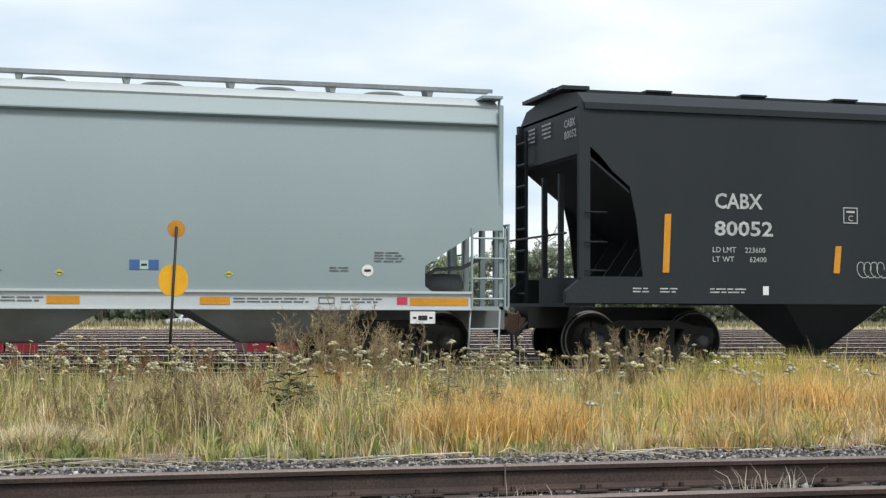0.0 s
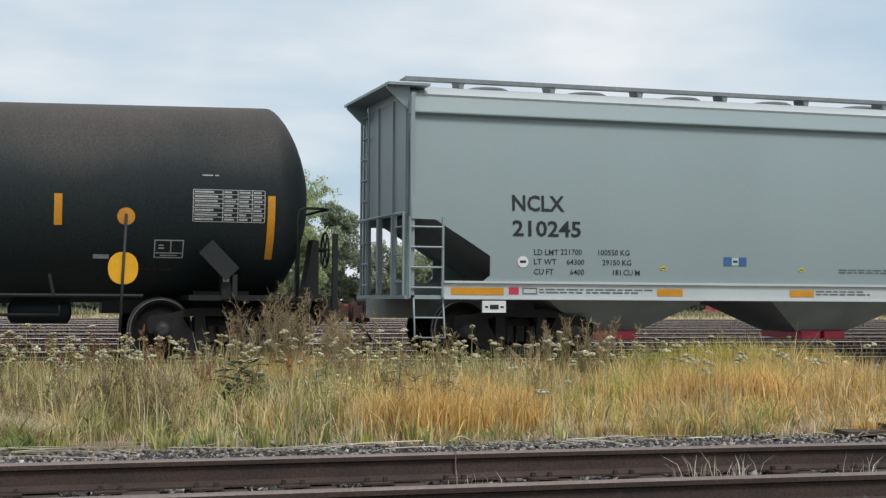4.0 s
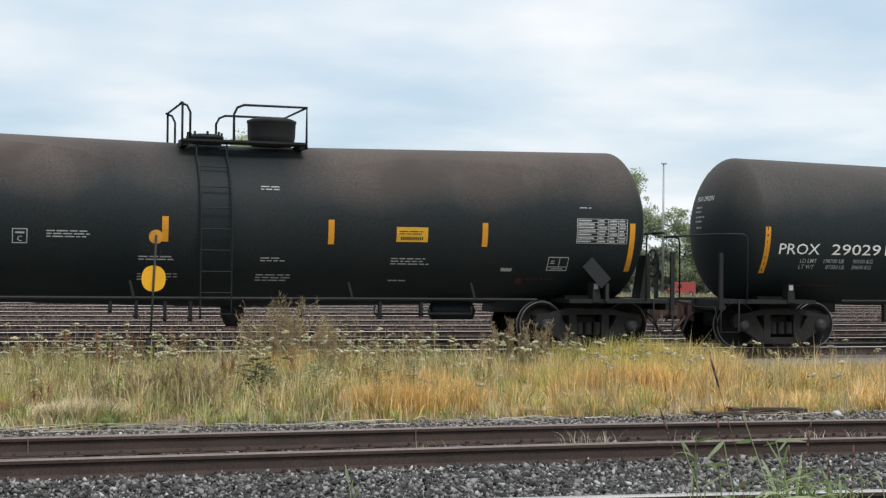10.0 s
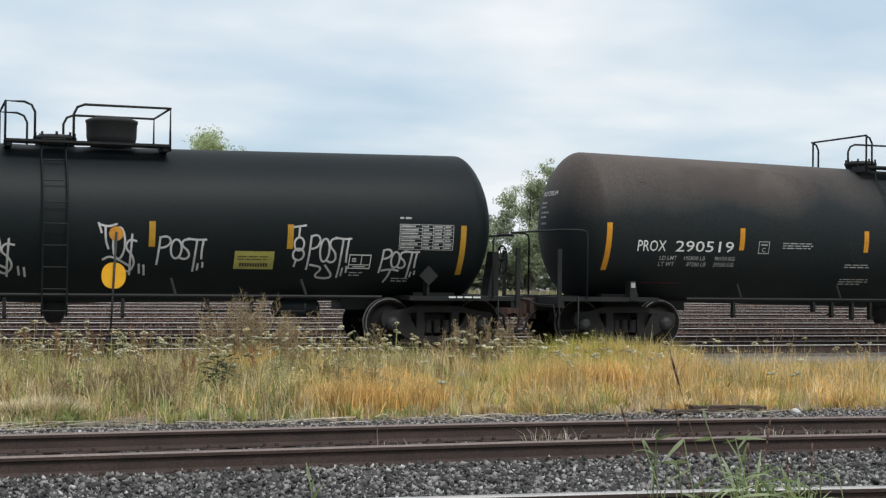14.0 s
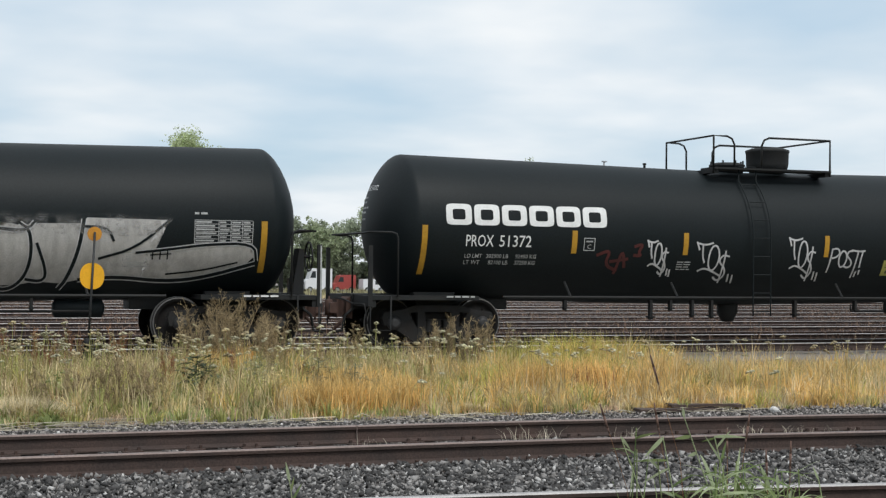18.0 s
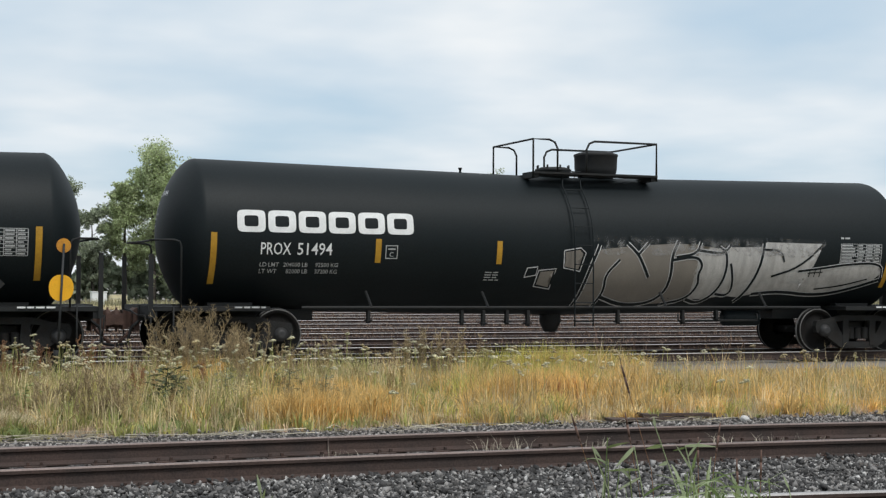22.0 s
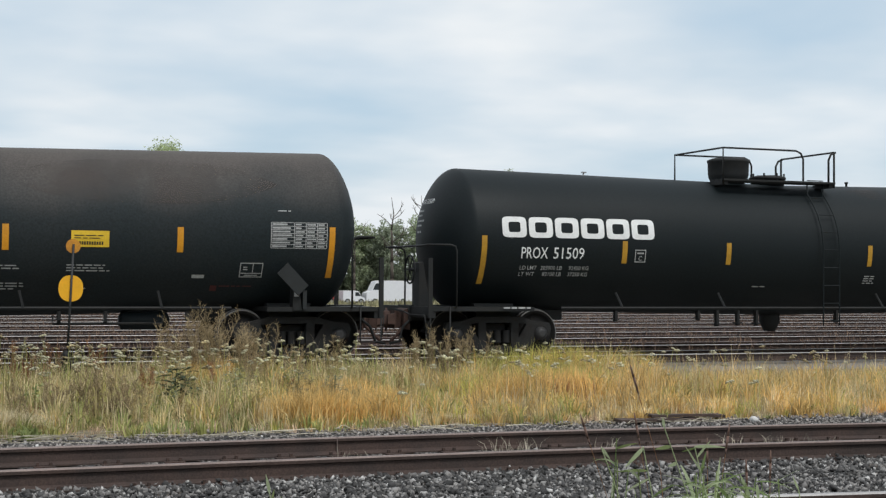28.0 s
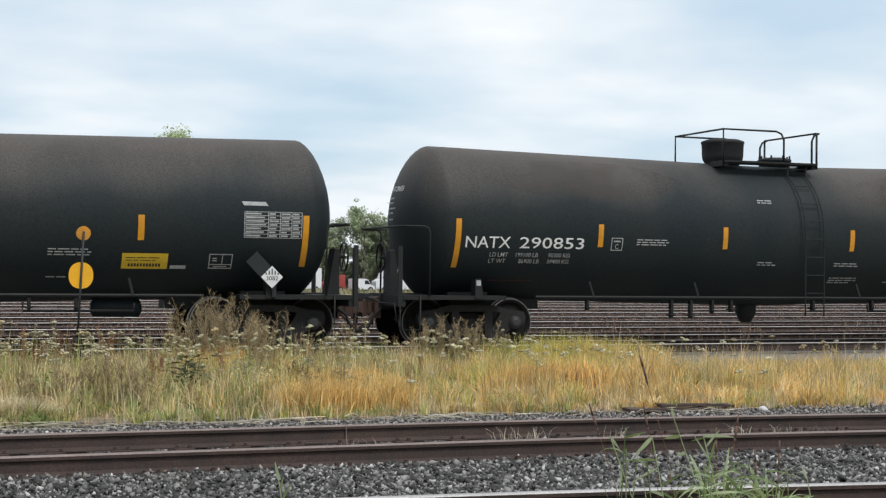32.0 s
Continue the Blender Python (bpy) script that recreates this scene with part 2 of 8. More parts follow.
DARK_BED = material("dark_bed", (0.018, 0.014, 0.0125), 0.9, 0, 1.2, 0.4, second=(0.040, 0.029, 0.025), bump=0.5, fine=15)
YARD_BED = material("yard_bed", (0.040, 0.026, 0.022), 0.95, 0, 1.5, 0.35, second=(0.070, 0.047, 0.039), bump=0.5, fine=15)
SOIL = material("belt_soil", (0.14, 0.12, 0.075), 0.95, 0, 1.2, 0.3, second=(0.20, 0.165, 0.10), bump=0.5, fine=20)
FAR_GRASS = material("far_grass", (0.19, 0.19, 0.095), 0.95, 0, 0.15, 0.3, second=(0.26, 0.235, 0.14))


# ---- mesh helpers ----
def finish(name, bm, mat, smooth=False):
    me = bpy.data.meshes.new(name)
    bm.normal_update()
    bm.to_mesh(me)
    bm.free()
    for m in mat if isinstance(mat, (list, tuple)) else [mat]:
        me.materials.append(m)
    if smooth:
        me.shade_smooth() if smooth is True else None
        if smooth is not True:
            me.polygons.foreach_set("use_smooth", [True] * len(me.polygons))
            me.set_sharp_from_angle(angle=radians(smooth))
    return me


def part(name, bm, mat, parent, label="", smooth=False):
    """One mesh object under a thing or a part."""
    ob = new(name, bm if isinstance(bm, bpy.types.Mesh) else finish(name, bm, mat, smooth))
    if parent is not None:
        ob.parent = parent
    if label:
        ob["label"] = label
    return ob


def thing(name, label, category, group="", kind=""):
    return tagged(new(name), label, category, group, kind)


def box(bm, x0, x1, y0, y1, z0, z1, idx=0, m=None):
    vs = [bm.verts.new((x, y, z)) for z in (z0, z1) for y in (y0, y1) for x in (x0, x1)]
    if m is not None:
        for v in vs:
            v.co = m @ v.co
    for f in ((0, 2, 3, 1), (4, 5, 7, 6), (0, 1, 5, 4), (2, 6, 7, 3), (0, 4, 6, 2), (1, 3, 7, 5)):
        bm.faces.new([vs[i] for i in f]).material_index = idx
    return bm


def rod(bm, p, q, r, seg=8, idx=0, r2=None):
    """A round bar from p to q."""
    p, q = Vector(p), Vector(q)
    rot = (q - p).to_track_quat("Z", "Y").to_matrix()
    rings = []
    for c, rr in ((p, r), (q, r if r2 is None else r2)):
        rings.append([bm.verts.new(c + rot @ Vector((rr * math.cos(a), rr * math.sin(a), 0))) for a in (2 * math.pi * k / seg for k in range(seg))])
    for k in range(seg):
        f = bm.faces.new((rings[0][k], rings[0][(k + 1) % seg], rings[1][(k + 1) % seg], rings[1][k]))
        f.material_index = idx
        f.smooth = seg > 6
    bm.faces.new(rings[0][::-1]).material_index = idx
    bm.faces.new(rings[1]).material_index = idx
    return bm


def bars(bm, pts, r, seg=8, idx=0):
    """One bent round bar through the points."""
    pts = [Vector(p) for p in pts]
    prev = None
    for i, p in enumerate(pts):
        d = (pts[min(i + 1, len(pts) - 1)] - pts[max(i - 1, 0)]).normalized()
        side = d.cross(Vector((0, 1, 0.02)) if abs(d.y) < 0.8 else Vector((1, 0, 0.02))).normalized()
        up = d.cross(side)
        ring = [bm.verts.new(p + (side * math.cos(a) + up * math.sin(a)) * r) for a in (2 * math.pi * k / seg for k in range(seg))]
        if prev:
            for k in range(seg):
                f = bm.faces.new((prev[k], prev[(k + 1) % seg], ring[(k + 1) % seg], ring[k]))
                f.material_index, f.smooth = idx, seg > 5
        else:
            bm.faces.new(ring[::-1]).material_index = idx
        prev = ring
    bm.faces.new(prev).material_index = idx
    bmesh.ops.recalc_face_normals(bm, faces=bm.faces)
    return bm


def prism(bm, poly, y0, y1, idx=0):
    """A plate whose outline poly, of (x, z), runs from y0 to y1."""
    a = [bm.verts.new((x, y0, z)) for x, z in poly]
    b = [bm.verts.new((x, y1, z)) for x, z in poly]
    bm.faces.new(a).material_index = idx
    bm.faces.new(b[::-1]).material_index = idx
    n = len(poly)
    for i in range(n):
        bm.faces.new((a[i], b[i], b[(i + 1) % n], a[(i + 1) % n])).material_index = idx
    bmesh.ops.recalc_face_normals(bm, faces=bm.faces)
    return bm


def lathe(bm, prof, axis="y", seg=32, idx=0, centre=(0, 0, 0), caps=True):
    """A turned body: prof is a row of (place along the axis, radius)."""
    c = Vector(centre)
    rings = []
    for h, r in prof:
        ring = []
        for k in range(seg):
            a = 2 * math.pi * k / seg
            u, v = r * math.cos(a), r * math.sin(a)
            ring.append(bm.verts.new(c + Vector({"y": (u, h, v), "x": (h, u, v), "z": (u, v, h)}[axis])))
        rings.append(ring)
    for a, b in zip(rings, rings[1:]):
        for k in range(seg):
            f = bm.faces.new((a[k], a[(k + 1) % seg], b[(k + 1) % seg], b[k]))
            f.material_index, f.smooth = idx, True
    for ring in (rings[0], rings[-1]) if caps else ():
        bm.faces.new(ring).material_index = idx
    bmesh.ops.recalc_face_normals(bm, faces=bm.faces)
    return bm


# ---- ground and tracks ----
RUST_ORANGE = material("rust_orange", (0.062, 0.036, 0.028), 0.9, 0, 14, 0.4, second=(0.035, 0.025, 0.021), bump=0.2)


def sheet(name, x0, x1, y0, y1, z, mat, label, n=1, rough=0.0):
    bm = bmesh.new()
    bmesh.ops.create_grid(bm, x_segments=max(1, n), y_segments=max(1, n), size=0.5)
    for v in bm.verts:
        v.co = Vector((x0 + (v.co.x + 0.5) * (x1 - x0), y0 + (v.co.y + 0.5) * (y1 - y0), z))
        v.co.z += rough * noise.noise(v.co * 0.9)
    ob = new(name, finish(name, bm, mat))
    return tagged(ob, label, "ground", kind="structure")


def land(name, x0, x1, ys, lift, mat, label):
    """Ground that lies flat under the yard and falls by a metre behind it."""
    bm = bmesh.new()
    rows = [[bm.verts.new((x, y, fall(y) + lift)) for x in (x0, x1)] for y in ys]
    for a, b in zip(rows, rows[1:]):
        bm.faces.new((a[0], a[1], b[1], b[0]))
    return tagged(new(name, finish(name, bm, mat)), label, "ground", kind="structure")


def fall(y):
    return -1.0 * min(1.0, max(0.0, (y - 86) / 34))


land("ground", -900, 900, (-60, 86, 120, 2500), -0.06, GROUND_GRAVEL, "grey brown gravel of the flat rail yard")
sheet("ground_bed", -60, 160, 29.6, 80, -0.05, YARD_BED, "dark brown stained bed under the yard tracks")
sheet("ground_dark", -60, 160, 28.9, 38.2, -0.046, DARK_BED, "nearly black ballast round the first yard track")
land("ground_verge", -90, 260, (78, 86, 112), -0.045, FAR_GRASS, "dry grass verge behind the yard tracks")
land("ground_dirt", -90, 260, (113, 120, 196), -0.045, YARD_BED, "bare brown dirt of the far lot")
sheet("ground_belt", -14, 34, 15.4, 24.2, -0.044, SOIL, "dry soil under the weeds between the tracks", 40, 0.012)


def near_y(x):
    """The centre line of the near track: straight, then bending towards the camera."""
    return 12.16 - 0.0105 * max(0.0, x - 4.0) ** 2 - 0.004 * max(0.0, 1.0 - x) ** 2


def third_y(x):
    return 7.9 - 0.0105 * max(0.0, x - 3.0) ** 2 - 0.075 * (x - 4.0)


RAIL_PROFILE = ((-0.07, 0.0), (0.07, 0.0), (0.07, 0.012), (0.012, 0.035), (0.010, 0.115), (0.034, 0.125), (0.036, 0.150), (0.028, 0.160), (-0.028, 0.160), (-0.036, 0.150), (-0.034, 0.125), (-0.010, 0.115), (-0.012, 0.035), (-0.07, 0.012))


def rail(name, line, x0, x1, step, z, parent, mats, label="", tread=(7, 8)):
    """A rail along the line y = line(x); the running surface is the second material."""
    bm = bmesh.new()
    n = max(1, round((x1 - x0) / step))
    prev = None
    for i in range(n + 1):
        x = x0 + (x1 - x0) * i / n
        ring = [bm.verts.new((x, line(x) + a, z + b)) for a, b in RAIL_PROFILE]
        if prev:
            for k in range(len(ring)):
                f = bm.faces.new((prev[k], prev[(k + 1) % len(ring)], ring[(k + 1) % len(ring)], ring[k]))
                f.material_index = 1 if k in tread else 0
        prev = ring
    return part(name, bm, mats, parent, label)


def ties(parent, line, x0, x1, gap, z, length=2.6, count=300):
    bm = bmesh.new()
    box(bm, -0.11, 0.11, -length / 2, length / 2, -0.16, 0)
    bmesh.ops.bevel(bm, geom=bm.edges[:], offset=0.012, segments=1, affect="EDGES")
    me = finish("tie", bm, TIE_WOOD)
    x = x0
    k = 0
    while x < x1 and k < count:
        ob = part("tie", me, None, parent)
        slope = math.atan2(line(x + 0.1) - line(x - 0.1), 0.2)
        ob.matrix_basis = pose(x + random.uniform(-0.03, 0.03), line(x) + random.uniform(-0.04, 0.04), z + random.uniform(-0.012, 0.004), 0, 0, math.degrees(slope) + random.uniform(-1.2, 1.2))
        x += gap * random.uniform(0.94, 1.06)
        k += 1


def track(name, line, x0, x1, step, label, top, with_ties=True, base=0.008):
    t = thing(name, label, "railway track", kind="structure")
    for s in (-0.7535, 0.7535):
        rail("rail", lambda x: line(x) + s, x0, x1, step, base, t, [RAIL_RUST, top])
    if with_ties:
        plates = bmesh.new()
        for k in range(int((min(x1, 24) - max(x0, -9)) / 0.52)):
            x = max(x0, -9) + k * 0.52 + random.uniform(-0.05, 0.05)
            for s in (-0.7535, 0.7535):
                yy = line(x) + s
                box(plates, x - 0.09, x + 0.09, yy - 0.15, yy + 0.15, base - 0.005, base + 0.006)
                for c in (-0.055, 0.055):
                    box(plates, x + c - 0.012, x + c + 0.012, yy - 0.098, yy - 0.072, base + 0.006, base + 0.035)
        tagged(part("tie_plates", plates, RUST_ORANGE, t, "rusty tie plates and spikes"), kind="stuff")
        ties(t, line, x0, x1, 0.52, base - 0.006)
    return t


near_track = track("track_near", near_y, -9, 22, 0.5, "rusty brown curved siding rails on dark wooden ties", RAIL_TOP)
track("track_front", third_y, -2, 14, 0.5, "siding track with a worn shiny rail in grey ballast", RAIL_WORN)
track("track_train", lambda x: YC, -160, 175, 40, "main yard track that carries the train", RAIL_POLISHED)
for x in (0.56, 3.98):
    bm = bmesh.new()
    box(bm, x - 0.004, x + 0.004, near_y(x) + 0.7535 - 0.038, near_y(x) + 0.7535 + 0.038, 0.02, 0.1702)
    part("rail_joint", bm, RAIL_TOP, near_track, "thin worn rail joint")
for k, y in enumerate((31.6, 36.1, 40.4, 44.8, 49.5, 54.0, 58.8, 63.6, 68.5, 73.6)):
    t = thing("track_yard", "parallel empty yard track with shiny rails on a brown bed", "railway track", "yard tracks", "structure")
    for s in (-0.7535, 0.7535):
        rail("rail", lambda x: y + s, -50, 150, 50, -0.01, t, [RAIL_RUST, RAIL_BRIGHT], tread=(7, 8) if s < 0 else (7,))


# ---- train ----
def truck_parts(car, x):
    """A four-wheel truck of cast side frames, springs and two wheelsets."""
    bm = bmesh.new()
    box(bm, -0.22, 0.22, -0.85, 0.85, 0.55, 0.80)
    box(bm, -0.16, 0.16, -0.4, 0.4, 0.80, 0.92)
    truck = part("truck", bm, TRUCK_STEEL, car, "dark grimy cast steel truck")
    truck.location = (x, 0, 0)
    for s in (-1, 1):
        bm = bmesh.new()
        y0, y1 = (s * 0.93, s * 1.06) if s > 0 else (-1.06, -0.93)
        prism(bm, [(-1.12, 0.72), (-1.08, 0.83), (-0.76, 0.87), (-0.46, 0.95), (0.46, 0.95), (0.76, 0.87), (1.08, 0.83), (1.12, 0.72), (1.08, 0.58), (0.99, 0.58), (0.90, 0.70), (0.70, 0.80), (0.40, 0.83), (-0.40, 0.83), (-0.70, 0.80), (-0.90, 0.70), (-0.99, 0.58), (-1.08, 0.58)], y0, y1)
        prism(bm, [(-0.46, 0.25), (0.46, 0.25), (0.50, 0.30), (0.44, 0.38), (-0.44, 0.38), (-0.50, 0.30)], y0 + 0.012, y1 - 0.012)
        for d in (-1, 1):
            prism(bm, [(d * 0.99, 0.60), (d * 0.72, 0.82), (d * 0.60, 0.82), (d * 0.42, 0.52), (d * 0.36, 0.27), (d * 0.47, 0.26), (d * 0.74, 0.44)], y0 + 0.005, y1 - 0.005)
            prism(bm, [(d * 0.42, 0.30), (d * 0.42, 0.90), (d * 0.28, 0.90), (d * 0.25, 0.60), (d * 0.28, 0.30)], y0 - 0.004, y1 + 0.004)
        part("side_frame", bm, TRUCK_STEEL, truck)
        for c in (-0.18, 0.0, 0.18):
            bm = bmesh.new()
            lathe(bm, [(0.44 + k * 0.0275, 0.07 + 0.018 * (k % 2)) for k in range(10)], "z", 10, centre=(c, s * 0.985, 0))
            part("spring", bm, TRUCK_STEEL, truck)
        for c in (-0.889, 0.889):
            bm = bmesh.new()
            lathe(bm, [(0, 0.13), (0.09, 0.13), (0.11, 0.10), (0.14, 0.09), (0.15, 0.05)], "y", 14)
            cap = part("bearing_cap", bm, CAP_STEEL, truck)
            cap.matrix_basis = pose(c, s * 1.0, RAIL + 0.457, 0, 0, 0 if s > 0 else 180)
    for c in (-0.889, 0.889):
        bm = bmesh.new()
        for s in (-1, 1):
            def w(prof, idx):
                lathe(bm, [(s * h, r) for h, r in prof], "y", 36, idx, caps=False)
            w([(0.68, 0.48), (0.70, 0.482), (0.712, 0.462)], 1)
            w([(0.712, 0.460), (0.808, 0.457)], 0)
            w([(0.808, 0.457), (0.818, 0.450), (0.818, 0.438), (0.812, 0.434)], 1)
            w([(0.812, 0.450), (0.815, 0.385), (0.775, 0.375), (0.755, 0.30), (0.775, 0.17), (0.83, 0.155), (0.835, 0.0)], 0)
            w([(0.685, 0.475), (0.69, 0.38), (0.73, 0.36), (0.72, 0.15), (0.66, 0.14)], 0)
            box(bm, -0.01, 0.01, s * 0.80 - 0.02, s * 0.80 + 0.02, 0.20, 0.30)
        rod(bm, (0, -0.9, 0), (0, 0.9, 0), 0.08, 12)
        ws = part("wheelset", bm, [WHEEL_STEEL, TREAD], truck, "grimy steel wheels with a worn bright tread")
        ws.location = (c, 0, RAIL + 0.457)
        WHEELS.append(ws)
    return truck


def knuckle(bm, s, e, reach):
    """A coupler: shank, flared head, guard arm and knuckle."""
    loft(bm, [(s * e, y, z) for y, z in ((-0.08, 0.80), (0.08, 0.80), (0.08, 0.96), (-0.08, 0.96))], [(s * (reach - 0.26), y, z) for y, z in ((-0.10, 0.76), (0.10, 0.76), (0.10, 1.0), (-0.10, 1.0))])
    loft(bm, [(s * (reach - 0.28), y, z) for y, z in ((-0.11, 0.74), (0.11, 0.74), (0.11, 1.02), (-0.11, 1.02))], [(s * (reach - 0.13), y, z) for y, z in ((-0.20, 0.70), (0.20, 0.70), (0.20, 1.06), (-0.20, 1.06))])
    loft(bm, [(s * (reach - 0.14), y, z) for y, z in ((-0.21, 0.78), (-0.11, 0.78), (-0.11, 1.0), (-0.21, 1.0))], [(s * (reach + 0.02), y, z) for y, z in ((-0.24, 0.80), (-0.17, 0.80), (-0.17, 0.98), (-0.24, 0.98))])
    lathe(bm, [(0.72, 0.03), (0.74, 0.085), (1.02, 0.085), (1.05, 0.03)], "z", 12, centre=(s * (reach - 0.06), 0.1, 0))
    rod(bm, (s * (reach - 0.06), 0.1, 0.66), (s * (reach - 0.06), 0.1, 1.10), 0.022, 8)


def loft(bm, ring0, ring1):
    n = len(ring0)
    a, b = [bm.verts.new(p) for p in ring0], [bm.verts.new(p) for p in ring1]
    for k in range(n):
        bm.faces.new((a[k], a[(k + 1) % n], b[(k + 1) % n], b[k]))
    bm.faces.new(a[::-1])
    bm.faces.new(b)
    bmesh.ops.recalc_face_normals(bm, faces=bm.faces)
    return bm


WHEELS, CARS = [], []
c1, c2, c3, c4, c5, c6, c7 = -20.15, -37.87, -55.45, -73.20, -90.84, -108.53, -126.05
# the end of each tank car that carries the hand brake
BRAKE_WHEEL = {c1: 1, c2: 1, c3: 1, c4: 1, c5: -1, c6: -1, c7: 1}
TEXTS = {}
BOLD = ("NCLX", "210245", "CABX", "80052")


def text_shape(body):
    """Flat letters one unit wide and high: verts (u, v) and faces."""
    if body not in TEXTS:
        cu = bpy.data.curves.new("letters", "FONT")
        cu.body, cu.resolution_u, cu.offset = body, 2, 0.02 if body in BOLD else 0.003
        ob = new("letters", cu)
        dg = bpy.context.evaluated_depsgraph_get()
        dg.update()
        me = bpy.data.meshes.new_from_object(ob.evaluated_get(dg))
        co = np.array([v.co[:2] for v in me.vertices])
        lo, hi = co.min(0), co.max(0)
        TEXTS[body] = ((co - lo) / (hi - lo), [tuple(p.vertices) for p in me.polygons], (hi[0] - lo[0]) / (hi[1] - lo[1]))
        bpy.data.objects.remove(ob)
        bpy.data.meshes.remove(me)
        bpy.data.curves.remove(cu)
    return TEXTS[body]


def letters(bm, surf, body, x, z, h, width=None, idx=0, slant=0.0):
    """Paint a word on a surface; (x, z) is its lower corner."""
    co, faces, ratio = text_shape(body)
    w = width or ratio * h
    vs = [bm.verts.new(surf(x + u * w + slant * v * h, z + v * h)) for u, v in co]
    for f in faces:
        try:
            bm.faces.new([vs[i] for i in f]).material_index = idx
        except ValueError:
            pass
    return bm


def patch(bm, surf, x0, x1, z0, z1, idx=0, skew=0.0, off=0.0, nx=1):
    """A painted or taped rectangle on a surface."""
    nz = max(1, round((z1 - z0) / 0.12))
    grid = []
    for i in range(nx + 1):
        u = i / nx
        grid.append([bm.verts.new(surf(x0 + (x1 - x0) * u + skew * (k / nz), z0 + (z1 - z0) * k / nz) + Vector((0, -off, 0))) for k in range(nz + 1)])
    for a, b in zip(grid, grid[1:]):
        for k in range(nz):
            bm.faces.new((a[k], b[k], b[k + 1], a[k + 1])).material_index = idx
    return bm


def stroke(bm, surf, pts, w, idx=0):
    """A painted line through the points (x, z)."""
    prev = None
    for i, p in enumerate(pts):
        a, b = pts[max(i - 1, 0)], pts[min(i + 1, len(pts) - 1)]
        d = Vector((b[0] - a[0], b[1] - a[1]))
        d = d.normalized() if d.length else Vector((1, 0))
        n = Vector((-d.y, d.x)) * w / 2
        cur = (bm.verts.new(surf(p[0] + n.x, p[1] + n.y)), bm.verts.new(surf(p[0] - n.x, p[1] - n.y)))
        if prev:
            bm.faces.new((prev[0], prev[1], cur[1], cur[0])).material_index = idx
        prev = cur
    return bm


def small_print(bm, surf, x, z, w, rows, h=0.035, gap=0.06, seed=1):
    """Lines too small to read, as plain bars."""
    rnd = random.Random(seed)
    for k in range(rows):
        u = 0.0
        ww = w * rnd.uniform(0.75, 1.0)
        while u < ww - 0.04:
            l = min(rnd.uniform(0.06, 0.2), ww - u)
            patch(bm, surf, x + u, x + u + l, z - k * gap, z - k * gap + h)
            u += l + 0.03
    return bm


def flat(y):
    return lambda x, z: Vector((x, y, z))


class Tank:
    """The measures of a tank that slopes to its middle and ends in dished heads with a tight knuckle."""

    def __init__(self, r, cz, slope, half):
        self.r, self.cz, self.slope, self.half, self.shift = r, cz, slope, half, 0.08
        self.barrel = half - 0.673

    def bulge(self, f):
        """How far the head stands out at the share f of its radius."""
        return 0.52 * (1 - f * f) + 0.14 * math.sqrt(max(0.0, 1 - f**10))

    def centre(self, x):
        return self.cz + self.slope * abs(x)

    def surf(self, x, z, off=0.006):
        """The near side at x and height z."""
        d = z - self.centre(x)
        e = abs(x - self.shift) - self.barrel
        f = 1.0
        if e > 0:
            lo, hi = 0.0, 1.0
            for _ in range(20):
                f = (lo + hi) / 2
                lo, hi = (f, hi) if self.bulge(f) > e else (lo, f)
        r = self.r * f + off
        return Vector((x, -math.sqrt(max(0.01, r * r - d * d)), z))

    def body(self):
        bm = bmesh.new()
        seg = 64
        prof = [(-self.barrel - self.bulge(f), f) for f in (0.0, 0.2, 0.4, 0.55, 0.68, 0.79, 0.87, 0.92, 0.955, 0.98, 0.993, 1.0)]
        xs = [-self.barrel + self.barrel * i / 6 for i in range(1, 7)]
        prof += [(x, 1.0) for x in xs]
        prof += [(-x, s) for x, s in reversed(prof[:-1])]
        rings = []
        for x, s in prof:
            c = self.centre(x)
            rings.append([bm.verts.new((x + self.shift, max(s, 0.002) * self.r * math.cos(2 * math.pi * k / seg), c + max(s, 0.002) * self.r * math.sin(2 * math.pi * k / seg))) for k in range(seg)])
        for a, b in zip(rings, rings[1:]):
            for k in range(seg):
                f = bm.faces.new((a[k], a[(k + 1) % seg], b[(k + 1) % seg], b[k]))
                f.smooth = True
        for ring in (rings[0], rings[-1]):
            bm.faces.new(ring)
        bmesh.ops.recalc_face_normals(bm, faces=bm.faces)
        return bm


